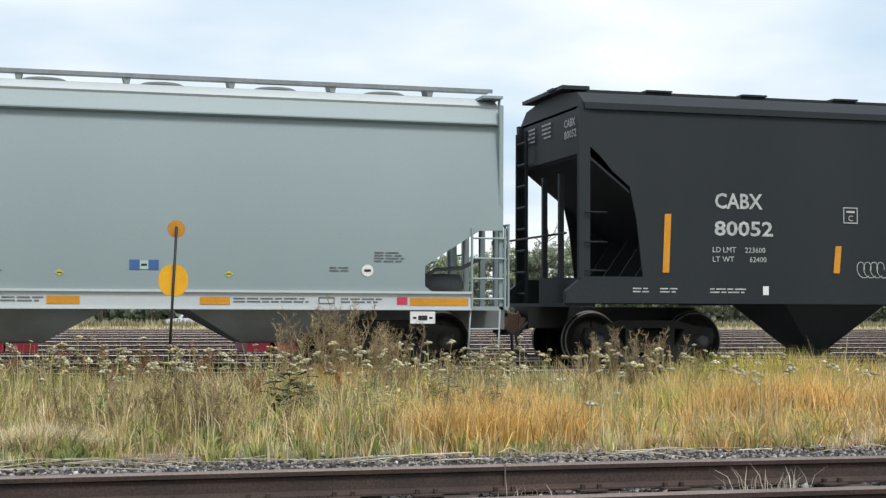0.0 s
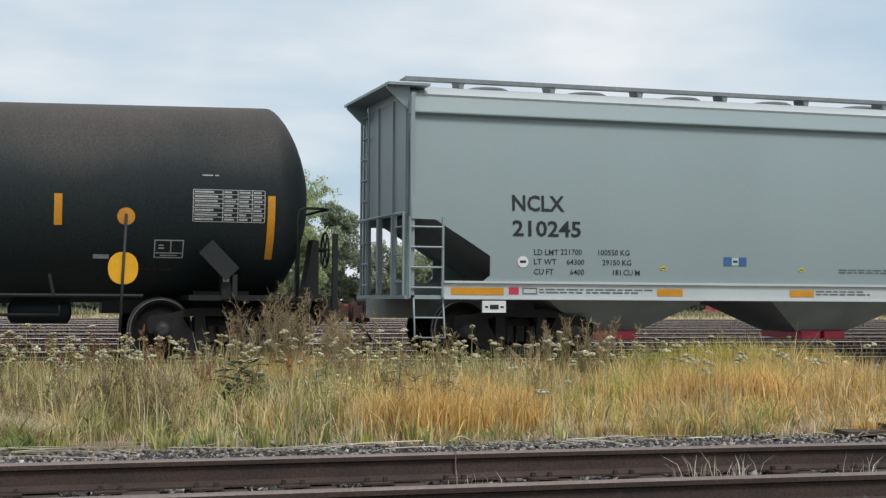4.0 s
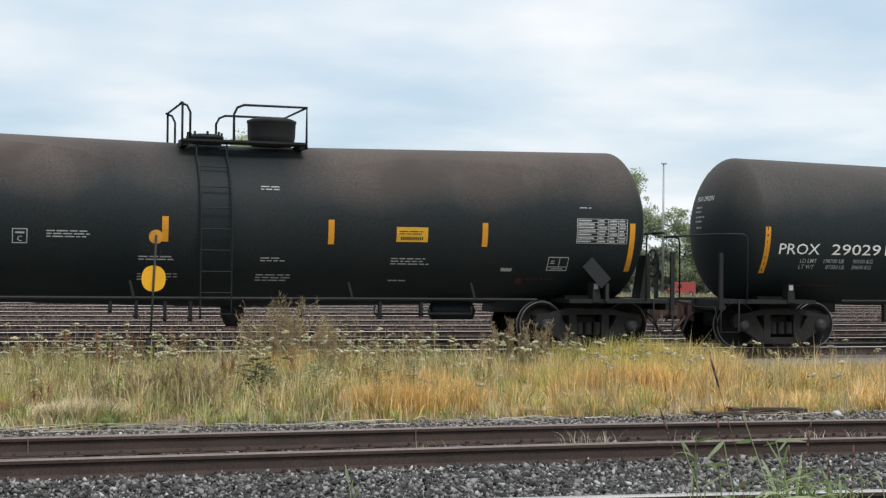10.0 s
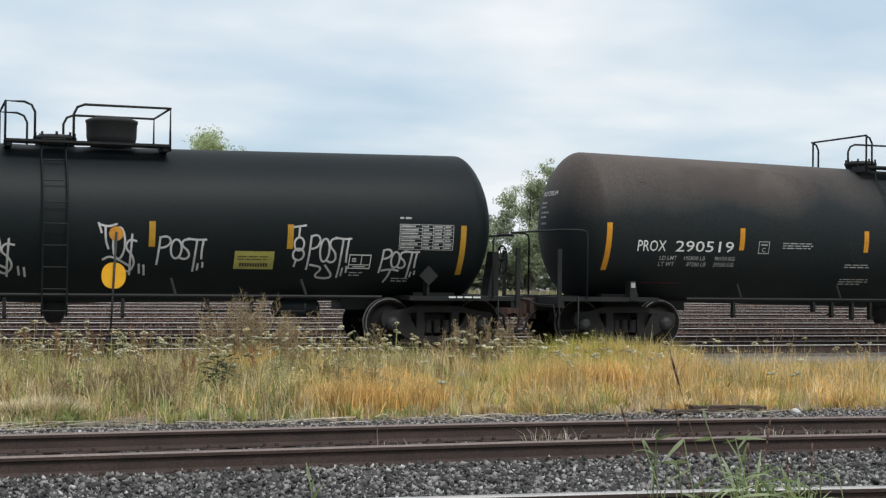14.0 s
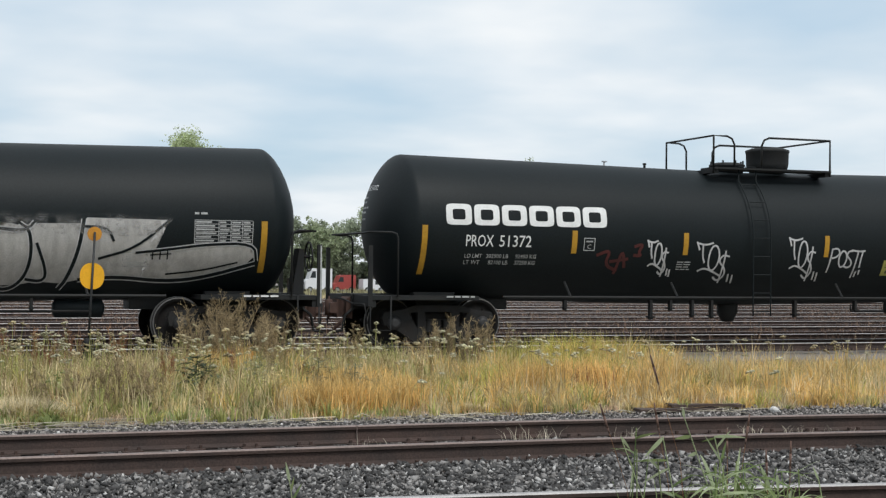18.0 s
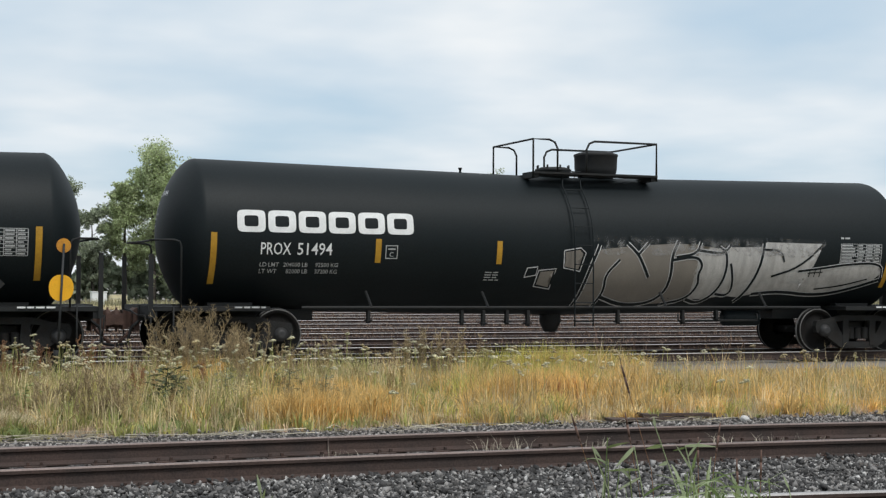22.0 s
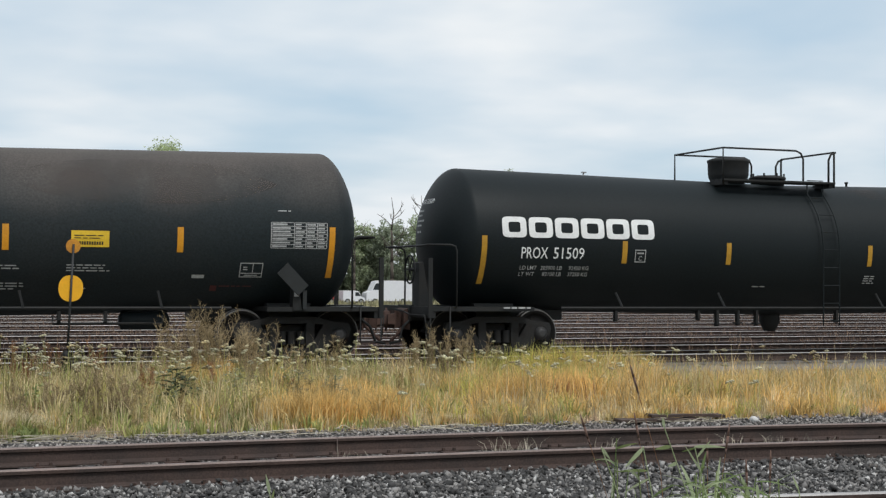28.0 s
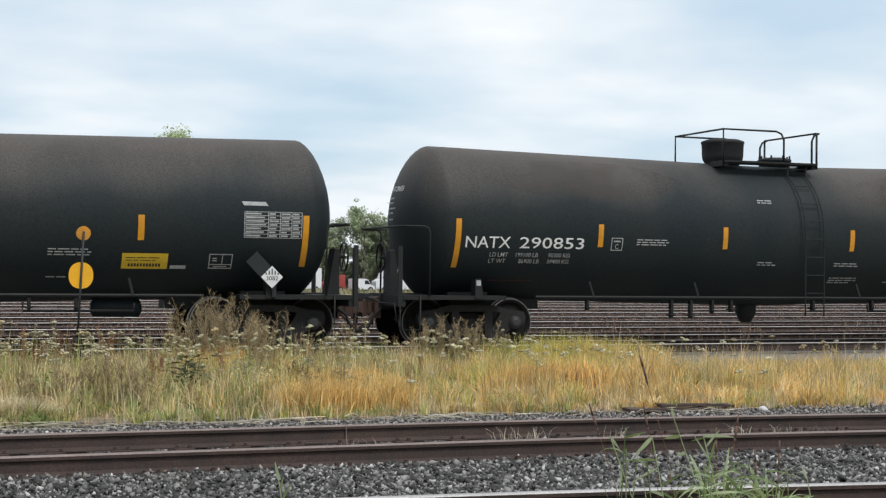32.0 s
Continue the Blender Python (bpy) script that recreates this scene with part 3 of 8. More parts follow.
def tank_car(label, tank, mat, x, trucks, dome, hatch, valve, bands, ladder):
    car = thing("tank_car", label, "tank car", "train cars")
    part("tank", tank.body(), mat, car)
    top = tank.cz + tank.r
    for s in (-1, 1):
        truck_parts(car, s * trucks)
        bm = bmesh.new()
        x0, x1 = sorted((s * (trucks - 1.7), s * (tank.half + 0.28)))
        box(bm, x0, x1, -0.33, 0.33, 0.86, 1.16)
        a = s * trucks
        prism(bm, [(a - 0.35, 0.9), (a + 0.35, 0.9), (a + 0.42, 1.20), (a - 0.42, 1.20)], -0.8, 0.8)
        box(bm, *sorted((s * (tank.half - 1.9), s * (tank.half + 0.25))), -1.40, 1.40, 1.06, 1.14)
        part("stub_sill", bm, FRAME_BLACK, car)
        bm = bmesh.new()
        e = tank.half + 0.25
        knuckle(bm, s, e, 8.80)
        rod(bm, (s * 8.4, -0.12, 0.80), (s * 8.75, -0.2, 0.45), 0.03)
        part("coupler", bm, COUPLER_RUST, car, "rusty knuckle coupler")
        bm = bmesh.new()
        loft(bm, [(s * e, y, z) for y, z in ((-0.30, 0.68), (0.30, 0.68), (0.30, 1.12), (-0.30, 1.12))], [(s * (e + 0.1), y, z) for y, z in ((-0.22, 0.74), (0.22, 0.74), (0.22, 1.06), (-0.22, 1.06))])
        part("striker", bm, COUPLER_RUST, car, "rusty striker casting round the coupler")
        bm = bmesh.new()
        bars(bm, [(s * (e + 0.04), -1.36, 0.62), (s * (e + 0.08), -1.34, 0.98), (s * (e + 0.10), -0.6, 0.98), (s * (e + 0.16), -0.3, 1.05), (s * 8.62, -0.1, 1.08)], 0.016, 6)
        part("uncoupling_lever", bm, FRAME_BLACK, car)
        bm = bmesh.new()
        box(bm, *sorted((s * (e - 0.12), s * e)), -1.38, 1.38, 0.93, 1.06)
        part("end_sill", bm, FRAME_BLACK, car)
        bm = bmesh.new()
        box(bm, *sorted((s * (trucks + 0.2), s * (trucks + 1.0))), -0.42, 0.42, 0.60, 0.86)
        rod(bm, (s * (trucks - 1.3), -0.25, 0.66), (s * (trucks + 1.3), -0.25, 0.66), 0.03, 6)
        part("brake_beam", bm, FRAME_BLACK, car)
        # end handrail and steps
        # one tube bows round the tank head from side to side
        v, zh = (7.87, 2.31) if tank.r < 1.45 else (7.76, 2.43)
        half = [(v, -1.44, 1.12), (v, -1.44, zh - 0.12), (v + 0.03, -1.44, zh - 0.03), (v + 0.12, -1.43, zh), (v + 0.40, -1.36, zh), (v + 0.50, -1.20, zh), (tank.half + 0.16, -0.7, zh)]
        bm = bmesh.new()
        bars(bm, [(s * a, b, c) for a, b, c in half] + [(s * a, -b, c) for a, b, c in reversed(half)], 0.020, 6)
        part("end_handrail", bm, FRAME_BLACK, car, "black tube handrail bent round the tank end")
        for yy in (-1.42, 1.42):
            bm = bmesh.new()
            bars(bm, [(s * e, yy, 1.15), (s * e, yy, 0.5), (s * (e - 0.4), yy, 0.5), (s * (e - 0.4), yy, 1.15)], 0.016, 6)
            part("step", bm, FRAME_BLACK, car)
        for yy in (-1.41, 1.41):
            bm = bmesh.new()
            box(bm, s * e - 0.04, s * e + 0.04, yy - 0.025, yy + 0.025, 0.94, 2.06)
            post = part("end_post", bm, FRAME_BLACK, car)
            if x == c4 and s > 0 and yy < 0:
                bm = bmesh.new()
                box(bm, s * e + 0.012, s * e + 0.036, yy - 0.029, yy - 0.0255, 1.0, 2.04)
                part("stripe", bm, FADED_WHITE, post, "pale stripe on the post")
        bm = bmesh.new()
        bars(bm, [(s * (e - 0.1), -0.3, 0.95), (s * (e + 0.15), -0.32, 0.75), (s * 8.6, -0.3, 0.46), (s * 8.8, -0.28, 0.42)], 0.028, 8)
        part("air_hose", bm, FRAME_BLACK, car)
        # jack pad beside the saddle
        if tank.r < 1.45:
            continue
        bm = bmesh.new()
        prism(bm, [(s * trucks - 0.09, 1.08), (s * trucks + 0.08, 1.08), (s * trucks + 0.03, 1.46), (s * trucks - 0.09, 1.46)], -1.42, -1.2)
        pad = part("jack_pad", bm, FRAME_BLACK, car)
        bm = bmesh.new()
        patch(bm, flat(-1.426), s * trucks - 0.07, s * trucks + 0.02, 1.33, 1.43)
        part("label_plate", bm, FADED_WHITE, pad, "small white label plate")
    bm = bmesh.new()
    for yy in (-1.32, 1.32):
        rod(bm, (-trucks + 1.2, yy, 1.12), (trucks - 1.2, yy, 1.12), 0.03, 6)
    part("side_rail", bm, FRAME_BLACK, car)
    for px in (-4.3, -1.95, 1.95, 4.3):
        bm = bmesh.new()
        rod(bm, (px, -1.33, 1.13), (px - 0.06, -1.26 if tank.r > 1.45 else -1.16, 1.42), 0.026, 6)
        part("rail_bracket", bm, FRAME_BLACK, car)
    # things under the belly
    rnd = random.Random(int(abs(x)))
    for px in (-4.2, -2.3, -1.85, -1.35, -0.9, 1.1, 2.6, 3.4):
        bm = bmesh.new()
        l = rnd.uniform(0.10, 0.32)
        box(bm, px - 0.028, px + 0.028, -0.9, -0.8, 0.98 - l, 1.06)
        box(bm, px - 0.05, px + 0.05, -0.95, -0.75, 1.02 - l, 1.045 - l)
        part("hanger", bm, FRAME_BLACK, car)
    bm = bmesh.new()
    lathe(bm, [(-0.3, 0.12), (-0.1, 0.22), (0.1, 0.22), (0.3, 0.10)], "z", 12, centre=(0, 0, tank.cz - tank.r - 0.05))
    part("outlet_valve", bm, FRAME_BLACK, car)
    bm = bmesh.new()
    bars(bm, [(2.5, -0.85, 0.98), (2.5, -0.85, 0.84), (4.4, -0.85, 0.84), (4.4, -0.85, 0.98)], 0.022, 6)
    part("brake_rod", bm, FRAME_BLACK, car)
    if x in BRAKE_WHEEL:
        e = (tank.half + 0.31) * BRAKE_WHEEL[x]
        back = -BRAKE_WHEEL[x]
        bm = bmesh.new()
        prism(bm, [(e + back * 0.13, 1.98), (e + back * 0.22, 2.0), (e + back * 0.36, 1.14), (e + back * 0.13, 1.14)], -0.60, -0.22)
        part("brake_housing", bm, FRAME_BLACK, car)
        bm = bmesh.new()
        for k in range(20):
            a, b = 2 * math.pi * k / 20, 2 * math.pi * (k + 1) / 20
            rod(bm, (e, -0.45 + 0.27 * math.cos(a), 1.85 + 0.27 * math.sin(a)), (e, -0.45 + 0.27 * math.cos(b), 1.85 + 0.27 * math.sin(b)), 0.018, 6)
        for k in range(6):
            a = 2 * math.pi * k / 6
            rod(bm, (e, -0.45, 1.85), (e, -0.45 + 0.27 * math.cos(a), 1.85 + 0.27 * math.sin(a)), 0.012, 6)
        rod(bm, (e + back * 0.1, -0.45, 1.85), (e - back * 0.02, -0.45, 1.85), 0.035, 8)
        part("brake_wheel", bm, FRAME_BLACK, car, "round spoked hand brake wheel")
    bm = bmesh.new()
    lathe(bm, [(-0.45, 0.08), (-0.4, 0.17), (0.4, 0.17), (0.45, 0.08)], "x", 14, centre=(trucks - 2.6, -0.45, 0.88))
    part("air_reservoir", bm, TANK_BLACK, car)
    # platform on top
    d0, d1 = dome
    zt = top + 0.03
    bm = bmesh.new()
    box(bm, d0, d0 + 0.12, -0.98, 0.98, zt - 0.12, zt - 0.04)
    platform = part("platform", bm, FRAME_BLACK, car)
    bm = bmesh.new()
    box(bm, d1 - 0.12, d1, -0.98, 0.98, zt - 0.12, zt - 0.04)
    part("bearer", bm, FRAME_BLACK, platform)
    for yy in (-0.95, -0.75, -0.55, 0.55, 0.75, 0.95):
        bm = bmesh.new()
        box(bm, d0, d1, yy - 0.08, yy + 0.08, zt - 0.04, zt)
        part("slat", bm, FRAME_BLACK, platform)
    bm = bmesh.new()
    zr = zt + 0.64
    g0, g1 = ladder[0] - 0.12, ladder[1] + 0.12
    for yy in (-0.98, 0.98):
        bm = bmesh.new()
        bars(bm, [(d0, yy, zt - 0.12), (d0, yy, zr), (g0 - 0.18, yy, zr), (g0 - 0.06, yy, zr - 0.05), (g0, yy, zr - 0.17), (g0, yy, zt)], 0.021, 8)
        part("handrail", bm, FRAME_BLACK, car, "black tube handrail round the manway")
        bm = bmesh.new()
        bars(bm, [(g1, yy, zt), (g1, yy, zr - 0.17), (g1 + 0.06, yy, zr - 0.05), (g1 + 0.18, yy, zr), (d1, yy, zr), (d1, yy, zt - 0.12)], 0.023, 8)
        part("handrail", bm, FRAME_BLACK, car, "black tube handrail round the manway")
    for xx in (d0, d1):
        bm = bmesh.new()
        rod(bm, (xx, -0.98, zr), (xx, 0.98, zr), 0.02, 8)
        part("cross_rail", bm, FRAME_BLACK, car)
    hc, hr = (hatch[0] + hatch[1]) / 2, (hatch[1] - hatch[0]) / 2
    bm = bmesh.new()
    lathe(bm, [(top - 0.05, hr * 0.72), (top + 0.05, hr * 0.86), (top + 0.12, hr * 0.95), (top + 0.20, hr * 0.985), (top + 0.44, hr), (top + 0.46, hr * 1.03), (top + 0.50, hr * 1.03), (top + 0.54, hr * 0.8)], "z", 28, centre=(hc, 0, 0))
    part("valve_housing", bm, FRAME_BLACK, car, "round black protective housing")
    vc, vr = (valve[0] + valve[1]) / 2, (valve[1] - valve[0]) / 2
    bm = bmesh.new()
    lathe(bm, [(top - 0.05, vr * 0.9), (top + 0.10, vr * 0.9), (top + 0.12, vr), (top + 0.16, vr), (top + 0.2, vr * 0.7)], "z", 24, centre=(vc, 0, 0))
    manway = part("manway", bm, FRAME_BLACK, car)
    for k in range(8):
        a = k * math.pi / 4
        bolt = bmesh.new()
        rod(bolt, (vc + vr * 0.9 * math.cos(a), vr * 0.9 * math.sin(a), top + 0.08), (vc + vr * 0.9 * math.cos(a), vr * 0.9 * math.sin(a), top + 0.24), 0.022, 6)
        part("bolt", bolt, FRAME_BLACK, manway)
    lad = None
    for lx in ladder:
        bm = bmesh.new()
        pts = []
        for k in range(14):
            z = 0.75 + (top - 0.75) * k / 13
            dz = z - tank.cz
            y = -math.sqrt(max(0.0, tank.r**2 - dz * dz)) - 0.12 if dz > 0 else -tank.r - 0.12
            pts.append((lx, max(min(y, -0.95), -tank.r - 0.12), z))
        bars(bm, pts, 0.016, 6)
        lad = part("ladder", bm, mat, car) if lad is None else (part("ladder_rail", bm, mat, lad), lad)[1]
    for k in range(9):
        z = 0.85 + k * 0.37
        dz = z - tank.cz
        y = -math.sqrt(max(0.0, tank.r**2 - dz * dz)) - 0.12 if dz > 0 else -tank.r - 0.12
        bm = bmesh.new()
        rod(bm, (ladder[0], min(y, -0.95), z), (ladder[1], min(y, -0.95), z), 0.011, 6)
        part("rung", bm, mat, lad)
    for k, (bx, bz, h) in enumerate(bands):
        bm = bmesh.new()
        patch(bm, tank.surf, bx - 0.055, bx + 0.055, bz - h / 2, bz + h / 2)
        part("reflective_band", bm, YELLOW_TAPE if tank.r > 1.45 else TAPE_DULL, car, "amber reflective tape")
    car.location = (x, YC, 0)
    CARS.append((car, x))
    return car


def marks(car, mat, build, name="stencil", label=""):
    bm = bmesh.new()
    build(bm)
    ob = part(name, bm, mat, car, label)
    return tagged(ob, label, kind="stuff") if name in ("stencil", "print", "data_table") else ob


def lettered(car, mat, sf, rows, label=""):
    """Each word of (text, x, z, height, width) is a part of its own."""
    for line, u, v, h, width in rows:
        words = line.split(" ")
        spans = [text_shape(w)[2] * h for w in words]
        scale = width / (sum(spans) + 0.5 * h * (len(words) - 1)) if width else 1.0
        for w, span in zip(words, spans):
            marks(car, mat, lambda b: letters(b, sf, w, u, v, h, span * scale), "lettering", label)
            u += (span + 0.5 * h) * scale


TANK_A = Tank(1.49, 2.425, 0.0185, 8.08)
TANK_B = Tank(1.405, 2.352, 0.0150, 8.14)


def band_row(xs, z, zt):
    return [(b, zt if i in (0, len(xs) - 1) else z, 0.92 if i in (0, len(xs) - 1) else 0.44) for i, b in enumerate(xs)]


t1 = tank_car("black tank car with a dusty jacket and yellow placard", TANK_A, TANK_DUSTY_SHEEN, c1, 6.74, (-1.1, 1.08), (0.25, 1.11), (-0.87, -0.26), band_row((-7.32, -4.36, -1.55, 1.56, 4.34, 7.36), 2.33, 2.13), (-0.78, -0.28))
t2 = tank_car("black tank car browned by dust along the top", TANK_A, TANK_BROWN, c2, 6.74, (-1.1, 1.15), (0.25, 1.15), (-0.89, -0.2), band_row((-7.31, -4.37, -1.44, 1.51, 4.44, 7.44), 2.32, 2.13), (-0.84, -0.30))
t3 = tank_car("clean black tank car with scrawled white graffiti", TANK_B, TANK_BLACK, c3, 6.92, (-0.94, 1.87), (0.51, 1.42), (-0.41, 0.35), band_row((-7.33, -4.25, -1.80, 1.52, 3.98, 7.29), 2.19, 2.0), (-0.33, 0.08))
t4 = tank_car("clean black tank car with large silver graffiti", TANK_B, TANK_BLACK, c4, 6.84, (-0.85, 1.91), (0.59, 1.48), (-0.32, 0.43), [b for b in band_row((-7.28, -4.19, -1.74, 1.5, 4.17, 7.37), 2.17, 2.0) if b[0] < 1 or b[0] > 5], (-0.2, 0.2))
t5 = tank_car("clean black tank car with dark scuffs", TANK_B, TANK_BLACK, c5, 6.84, (-1.78, 0.96), (-1.48, -0.60), (-0.45, 0.34), band_row((-7.29, -4.28, -1.90, 1.57, 3.9, 7.35), 2.22, 2.04), (0.3, 0.7))
t6 = tank_car("dusty black tank car with brownish top and stains below the manway", TANK_A, TANK_DUSTY_SHEEN, c6, 6.74, (-1.18, 1.09), (-1.04, -0.15), (0.34, 1.06), band_row((-7.20, -4.22, -1.42, 1.64, 4.59, 7.36), 2.32, 2.13), (0.4, 0.85))
t7 = tank_car("dusty black tank car with a hazard diamond placard", TANK_A, TANK_DUSTY_SHEEN, c7, 6.74, (-1.1, 1.08), (0.25, 1.11), (-0.87, -0.26), band_row((-7.41, -4.37, -1.55, 1.56, 4.41, 7.36), 2.30, 2.11), (-0.78, -0.28))


# ---- covered hoppers ----
WORN_WHITE = material("worn_white", (0.50, 0.51, 0.51), 0.65, 0, 9, 0.3, second=(0.33, 0.34, 0.34))
MINT_DECAL = material("mint_decal", (0.42, 0.58, 0.50), 0.55, 0, 6, 0.12)
STENCIL_GREY = material("stencil_grey", (0.13, 0.14, 0.145), 0.6, 0, 9, 0.3)


def ladder_part(car, name, a, b, rungs, mat, r=0.016, dx=(0.5, 0, 0)):
    """A ladder whose first rail runs from a to b and whose second stands dx away."""
    bm = bmesh.new()
    a, b, d = Vector(a), Vector(b), Vector(dx)
    rod(bm, a, b, r * 1.3, 6)
    rod(bm, a + d, b + d, r * 1.3, 6)
    for k in range(rungs):
        p = a.lerp(b, (k + 0.5) / rungs)
        rod(bm, p, p + d, r, 6)
    return part(name, bm, mat, car)


def coupler_part(car, s, e, reach):
    bm = bmesh.new()
    knuckle(bm, s, e, reach - 0.02)
    part("coupler", bm, COUPLER_RUST, car, "rusty knuckle coupler")
    bm = bmesh.new()
    bars(bm, [(s * (e - 0.1), -0.3, 0.95), (s * (e + 0.15), -0.32, 0.72), (s * (reach - 0.3), -0.3, 0.44), (s * (reach - 0.05), -0.28, 0.40)], 0.028, 8)
    part("air_hose", bm, FRAME_BLACK, car)


def hopper_bay(car, x, top, bot, half_top, half_bot, mat, z0, z1):
    bm = bmesh.new()
    loft(bm, [(x - half_top, -top, z1), (x + half_top, -top, z1), (x + half_top, top, z1), (x - half_top, top, z1)],
         [(x - half_bot, -bot, z0), (x + half_bot, -bot, z0), (x + half_bot, bot, z0), (x - half_bot, bot, z0)])
    bm.normal_update()
    # on the grey car the sloping ends get dark grey as painted shade
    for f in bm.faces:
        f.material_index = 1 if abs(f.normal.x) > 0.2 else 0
    return part("hopper_bay", bm, [mat, GREY_DARK if mat == SHADED_GREY else mat], car)


def grey_hopper(x):
    car = thing("hopper_car", "light grey covered hopper car with white roof and amber tape", "hopper car", "train cars")
    x0, x1 = -9.47, 9.20
    bm = bmesh.new()
    # bowed side sheets, top to bottom, cut back at the lower corners
    def bow(z):
        return 1.535 - 0.045 * (z - 1.8) ** 2
    for s in (-1, 1):
        skins = []
        for inset in (0.0, 0.02):
            rows = []
            for z in (3.93, 3.75, 3.5, 3.25, 3.0, 2.75, 2.5, 2.31, 2.30, 2.20, 1.98, 1.76, 1.60, 1.46, 1.37):
                cut = np.interp(z, [1.37, 1.46, 1.77, 2.20, 2.30, 2.305], [0.98, 1.09, 1.09, 0.47, 0.33, 0.0])
                lo, hi = x0 + cut * 1.14, x1 - cut * 1.12
                rows.append([bm.verts.new((u, s * (bow(z) - inset), z)) for u in (lo, x0 + 1.46, -3.0, 3.0, x1 - 1.42, hi)])
            skins.append(rows)
            for a, b in zip(rows, rows[1:]):
                for i in range(5):
                    q = (a[i], b[i], b[i + 1], a[i + 1])
                    bm.faces.new(q if (s < 0) == (inset == 0) else q[::-1]).smooth = inset == 0
        out, inn = skins
        rim = [r[0] for r in out] + out[-1][1:] + [r[-1] for r in out[-2::-1]] + out[0][-2:0:-1]
        rin = [r[0] for r in inn] + inn[-1][1:] + [r[-1] for r in inn[-2::-1]] + inn[0][-2:0:-1]
        for k in range(len(rim)):
            n = (k + 1) % len(rim)
            q = (rim[k], rin[k], rin[n], rim[n])
            bm.faces.new(q if s < 0 else q[::-1])
    part("side_sheet", bm, GREY_PAINT, car, smooth=30)
    bm = bmesh.new()
    for s in (-1, 1):
        chord = [(s * 1.30, 3.89), (s * 1.43, 3.93), (s * 1.43, 3.95), (s * 1.335, 4.20), (s * 1.28, 4.23)]
        loft(bm, [(x0, y, z) for y, z in chord], [(x1, y, z) for y, z in chord])
        part("top_chord", bm, GREY_PAINT, car)
        bm = bmesh.new()
    lip = [(1.29, 4.10), (1.36, 4.22), (1.0, 4.38), (0.0, 4.46), (-1.0, 4.38), (-1.36, 4.22), (-1.29, 4.10)]
    loft(bm, [(x0 + 0.02, y, z) for y, z in lip], [(x1 - 0.02, y, z) for y, z in lip])
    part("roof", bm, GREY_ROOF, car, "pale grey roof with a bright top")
    # end sheets and slope sheets
    for s, xe in ((-1, x0), (1, x1)):
        bm = bmesh.new()
        box(bm, *sorted((xe, xe - s * 0.03)), -1.30, 1.30, 2.40, 4.2)
        part("end_sheet", bm, GREY_PAINT, car)
        bm = bmesh.new()
        loft(bm, [(xe - s * 0.30, -1.40, 2.44), (xe - s * 0.30, 1.40, 2.44), (xe - s * 0.30, 1.40, 2.39), (xe - s * 0.30, -1.40, 2.39)],
             [(xe - s * 2.3, -1.40, 1.22), (xe - s * 2.3, 1.40, 1.22), (xe - s * 2.3, 1.40, 1.17), (xe - s * 2.3, -1.40, 1.17)])
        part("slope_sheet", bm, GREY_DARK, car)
        for yy in (-1.2, -0.45, 0.45, 1.2):
            bm = bmesh.new()
            box(bm, *sorted((xe - s * 0.05, xe + s * 0.03)), yy - 0.05, yy + 0.05, 1.1, 4.2)
            part("end_post", bm, GREY_PAINT, car)
        for yy in (-1.47, 1.47):
            bm = bmesh.new()
            box(bm, *sorted((xe - s * 0.05, xe + s * 0.012)), yy - 0.03, yy + 0.03, 1.1, 4.22)
            part("corner_post", bm, GREY_PAINT, car)
        bm = bmesh.new()
        box(bm, *sorted((xe - s * 0.6, xe + s * 0.10)), -1.5, 1.5, 1.10, 1.16)
        part("end_platform", bm, GREY_PAINT, car)
        bm = bmesh.new()
        box(bm, *sorted((xe - s * 2.4, xe + s * 0.40)), -0.35, 0.35, 0.80, 1.10)
        part("stub_sill", bm, GREY_DARK, car)
        bm = bmesh.new()
        box(bm, *sorted((xe - s * 0.3, xe + s * (0.36 if s < 0 else 0.02))), -1.45, 1.45, 4.33, 4.37)
        part("roof_platform", bm, GREY_PAINT, car)
        for yy in (-1.3, 1.3):
            bm = bmesh.new()
            prism(bm, [(xe - s * 0.01, 4.33), (xe + s * (0.36 if s < 0 else 0.02), 4.33), (xe + s * (0.34 if s < 0 else 0.02), 4.28), (xe - s * 0.01, 3.95)], yy - 0.02, yy + 0.02)
            part("platform_bracket", bm, GREY_PAINT, car)
        ladder_part(car, "ladder", (xe + s * 0.03, -1.53, 1.12), (xe + s * 0.03, -1.53, 2.34), 4, GREY_PAINT, dx=(-s * 0.52, 0, 0))
        ladder_part(car, "ladder", (xe + s * 0.06, 0.9, 1.15), (xe + s * 0.06, 0.9, 4.3), 9, GREY_PAINT, dx=(0, 0.5, 0))
        ladder_part(car, "ladder", (xe + s * 0.11, -1.45, 1.15), (xe + s * 0.11, -1.45, 2.4), 3, GREY_PAINT, dx=(0, 0.45, 0))
        bm = bmesh.new()
        bars(bm, [(xe - s * 0.04, -1.5, 1.12), (xe - s * 0.06, -1.5, 0.52), (xe - s * 0.54, -1.5, 0.52), (xe - s * 0.5, -1.5, 1.12)], 0.016, 6)
        rod(bm, (xe - s * 0.05, -1.5, 0.82), (xe - s * 0.52, -1.5, 0.82), 0.014, 6)
        part("step", bm, GREY_PAINT, car)
        bm = bmesh.new()
        bars(bm, [(xe + s * 0.12, -1.45, 2.4), (xe + s * 0.12, 1.45, 2.4)], 0.018, 6)
        part("handrail", bm, GREY_PAINT, car)
        truck_parts(car, s * 7.55)
        coupler_part(car, s, abs(xe) + 0.38, 10.05)
    bm = bmesh.new()
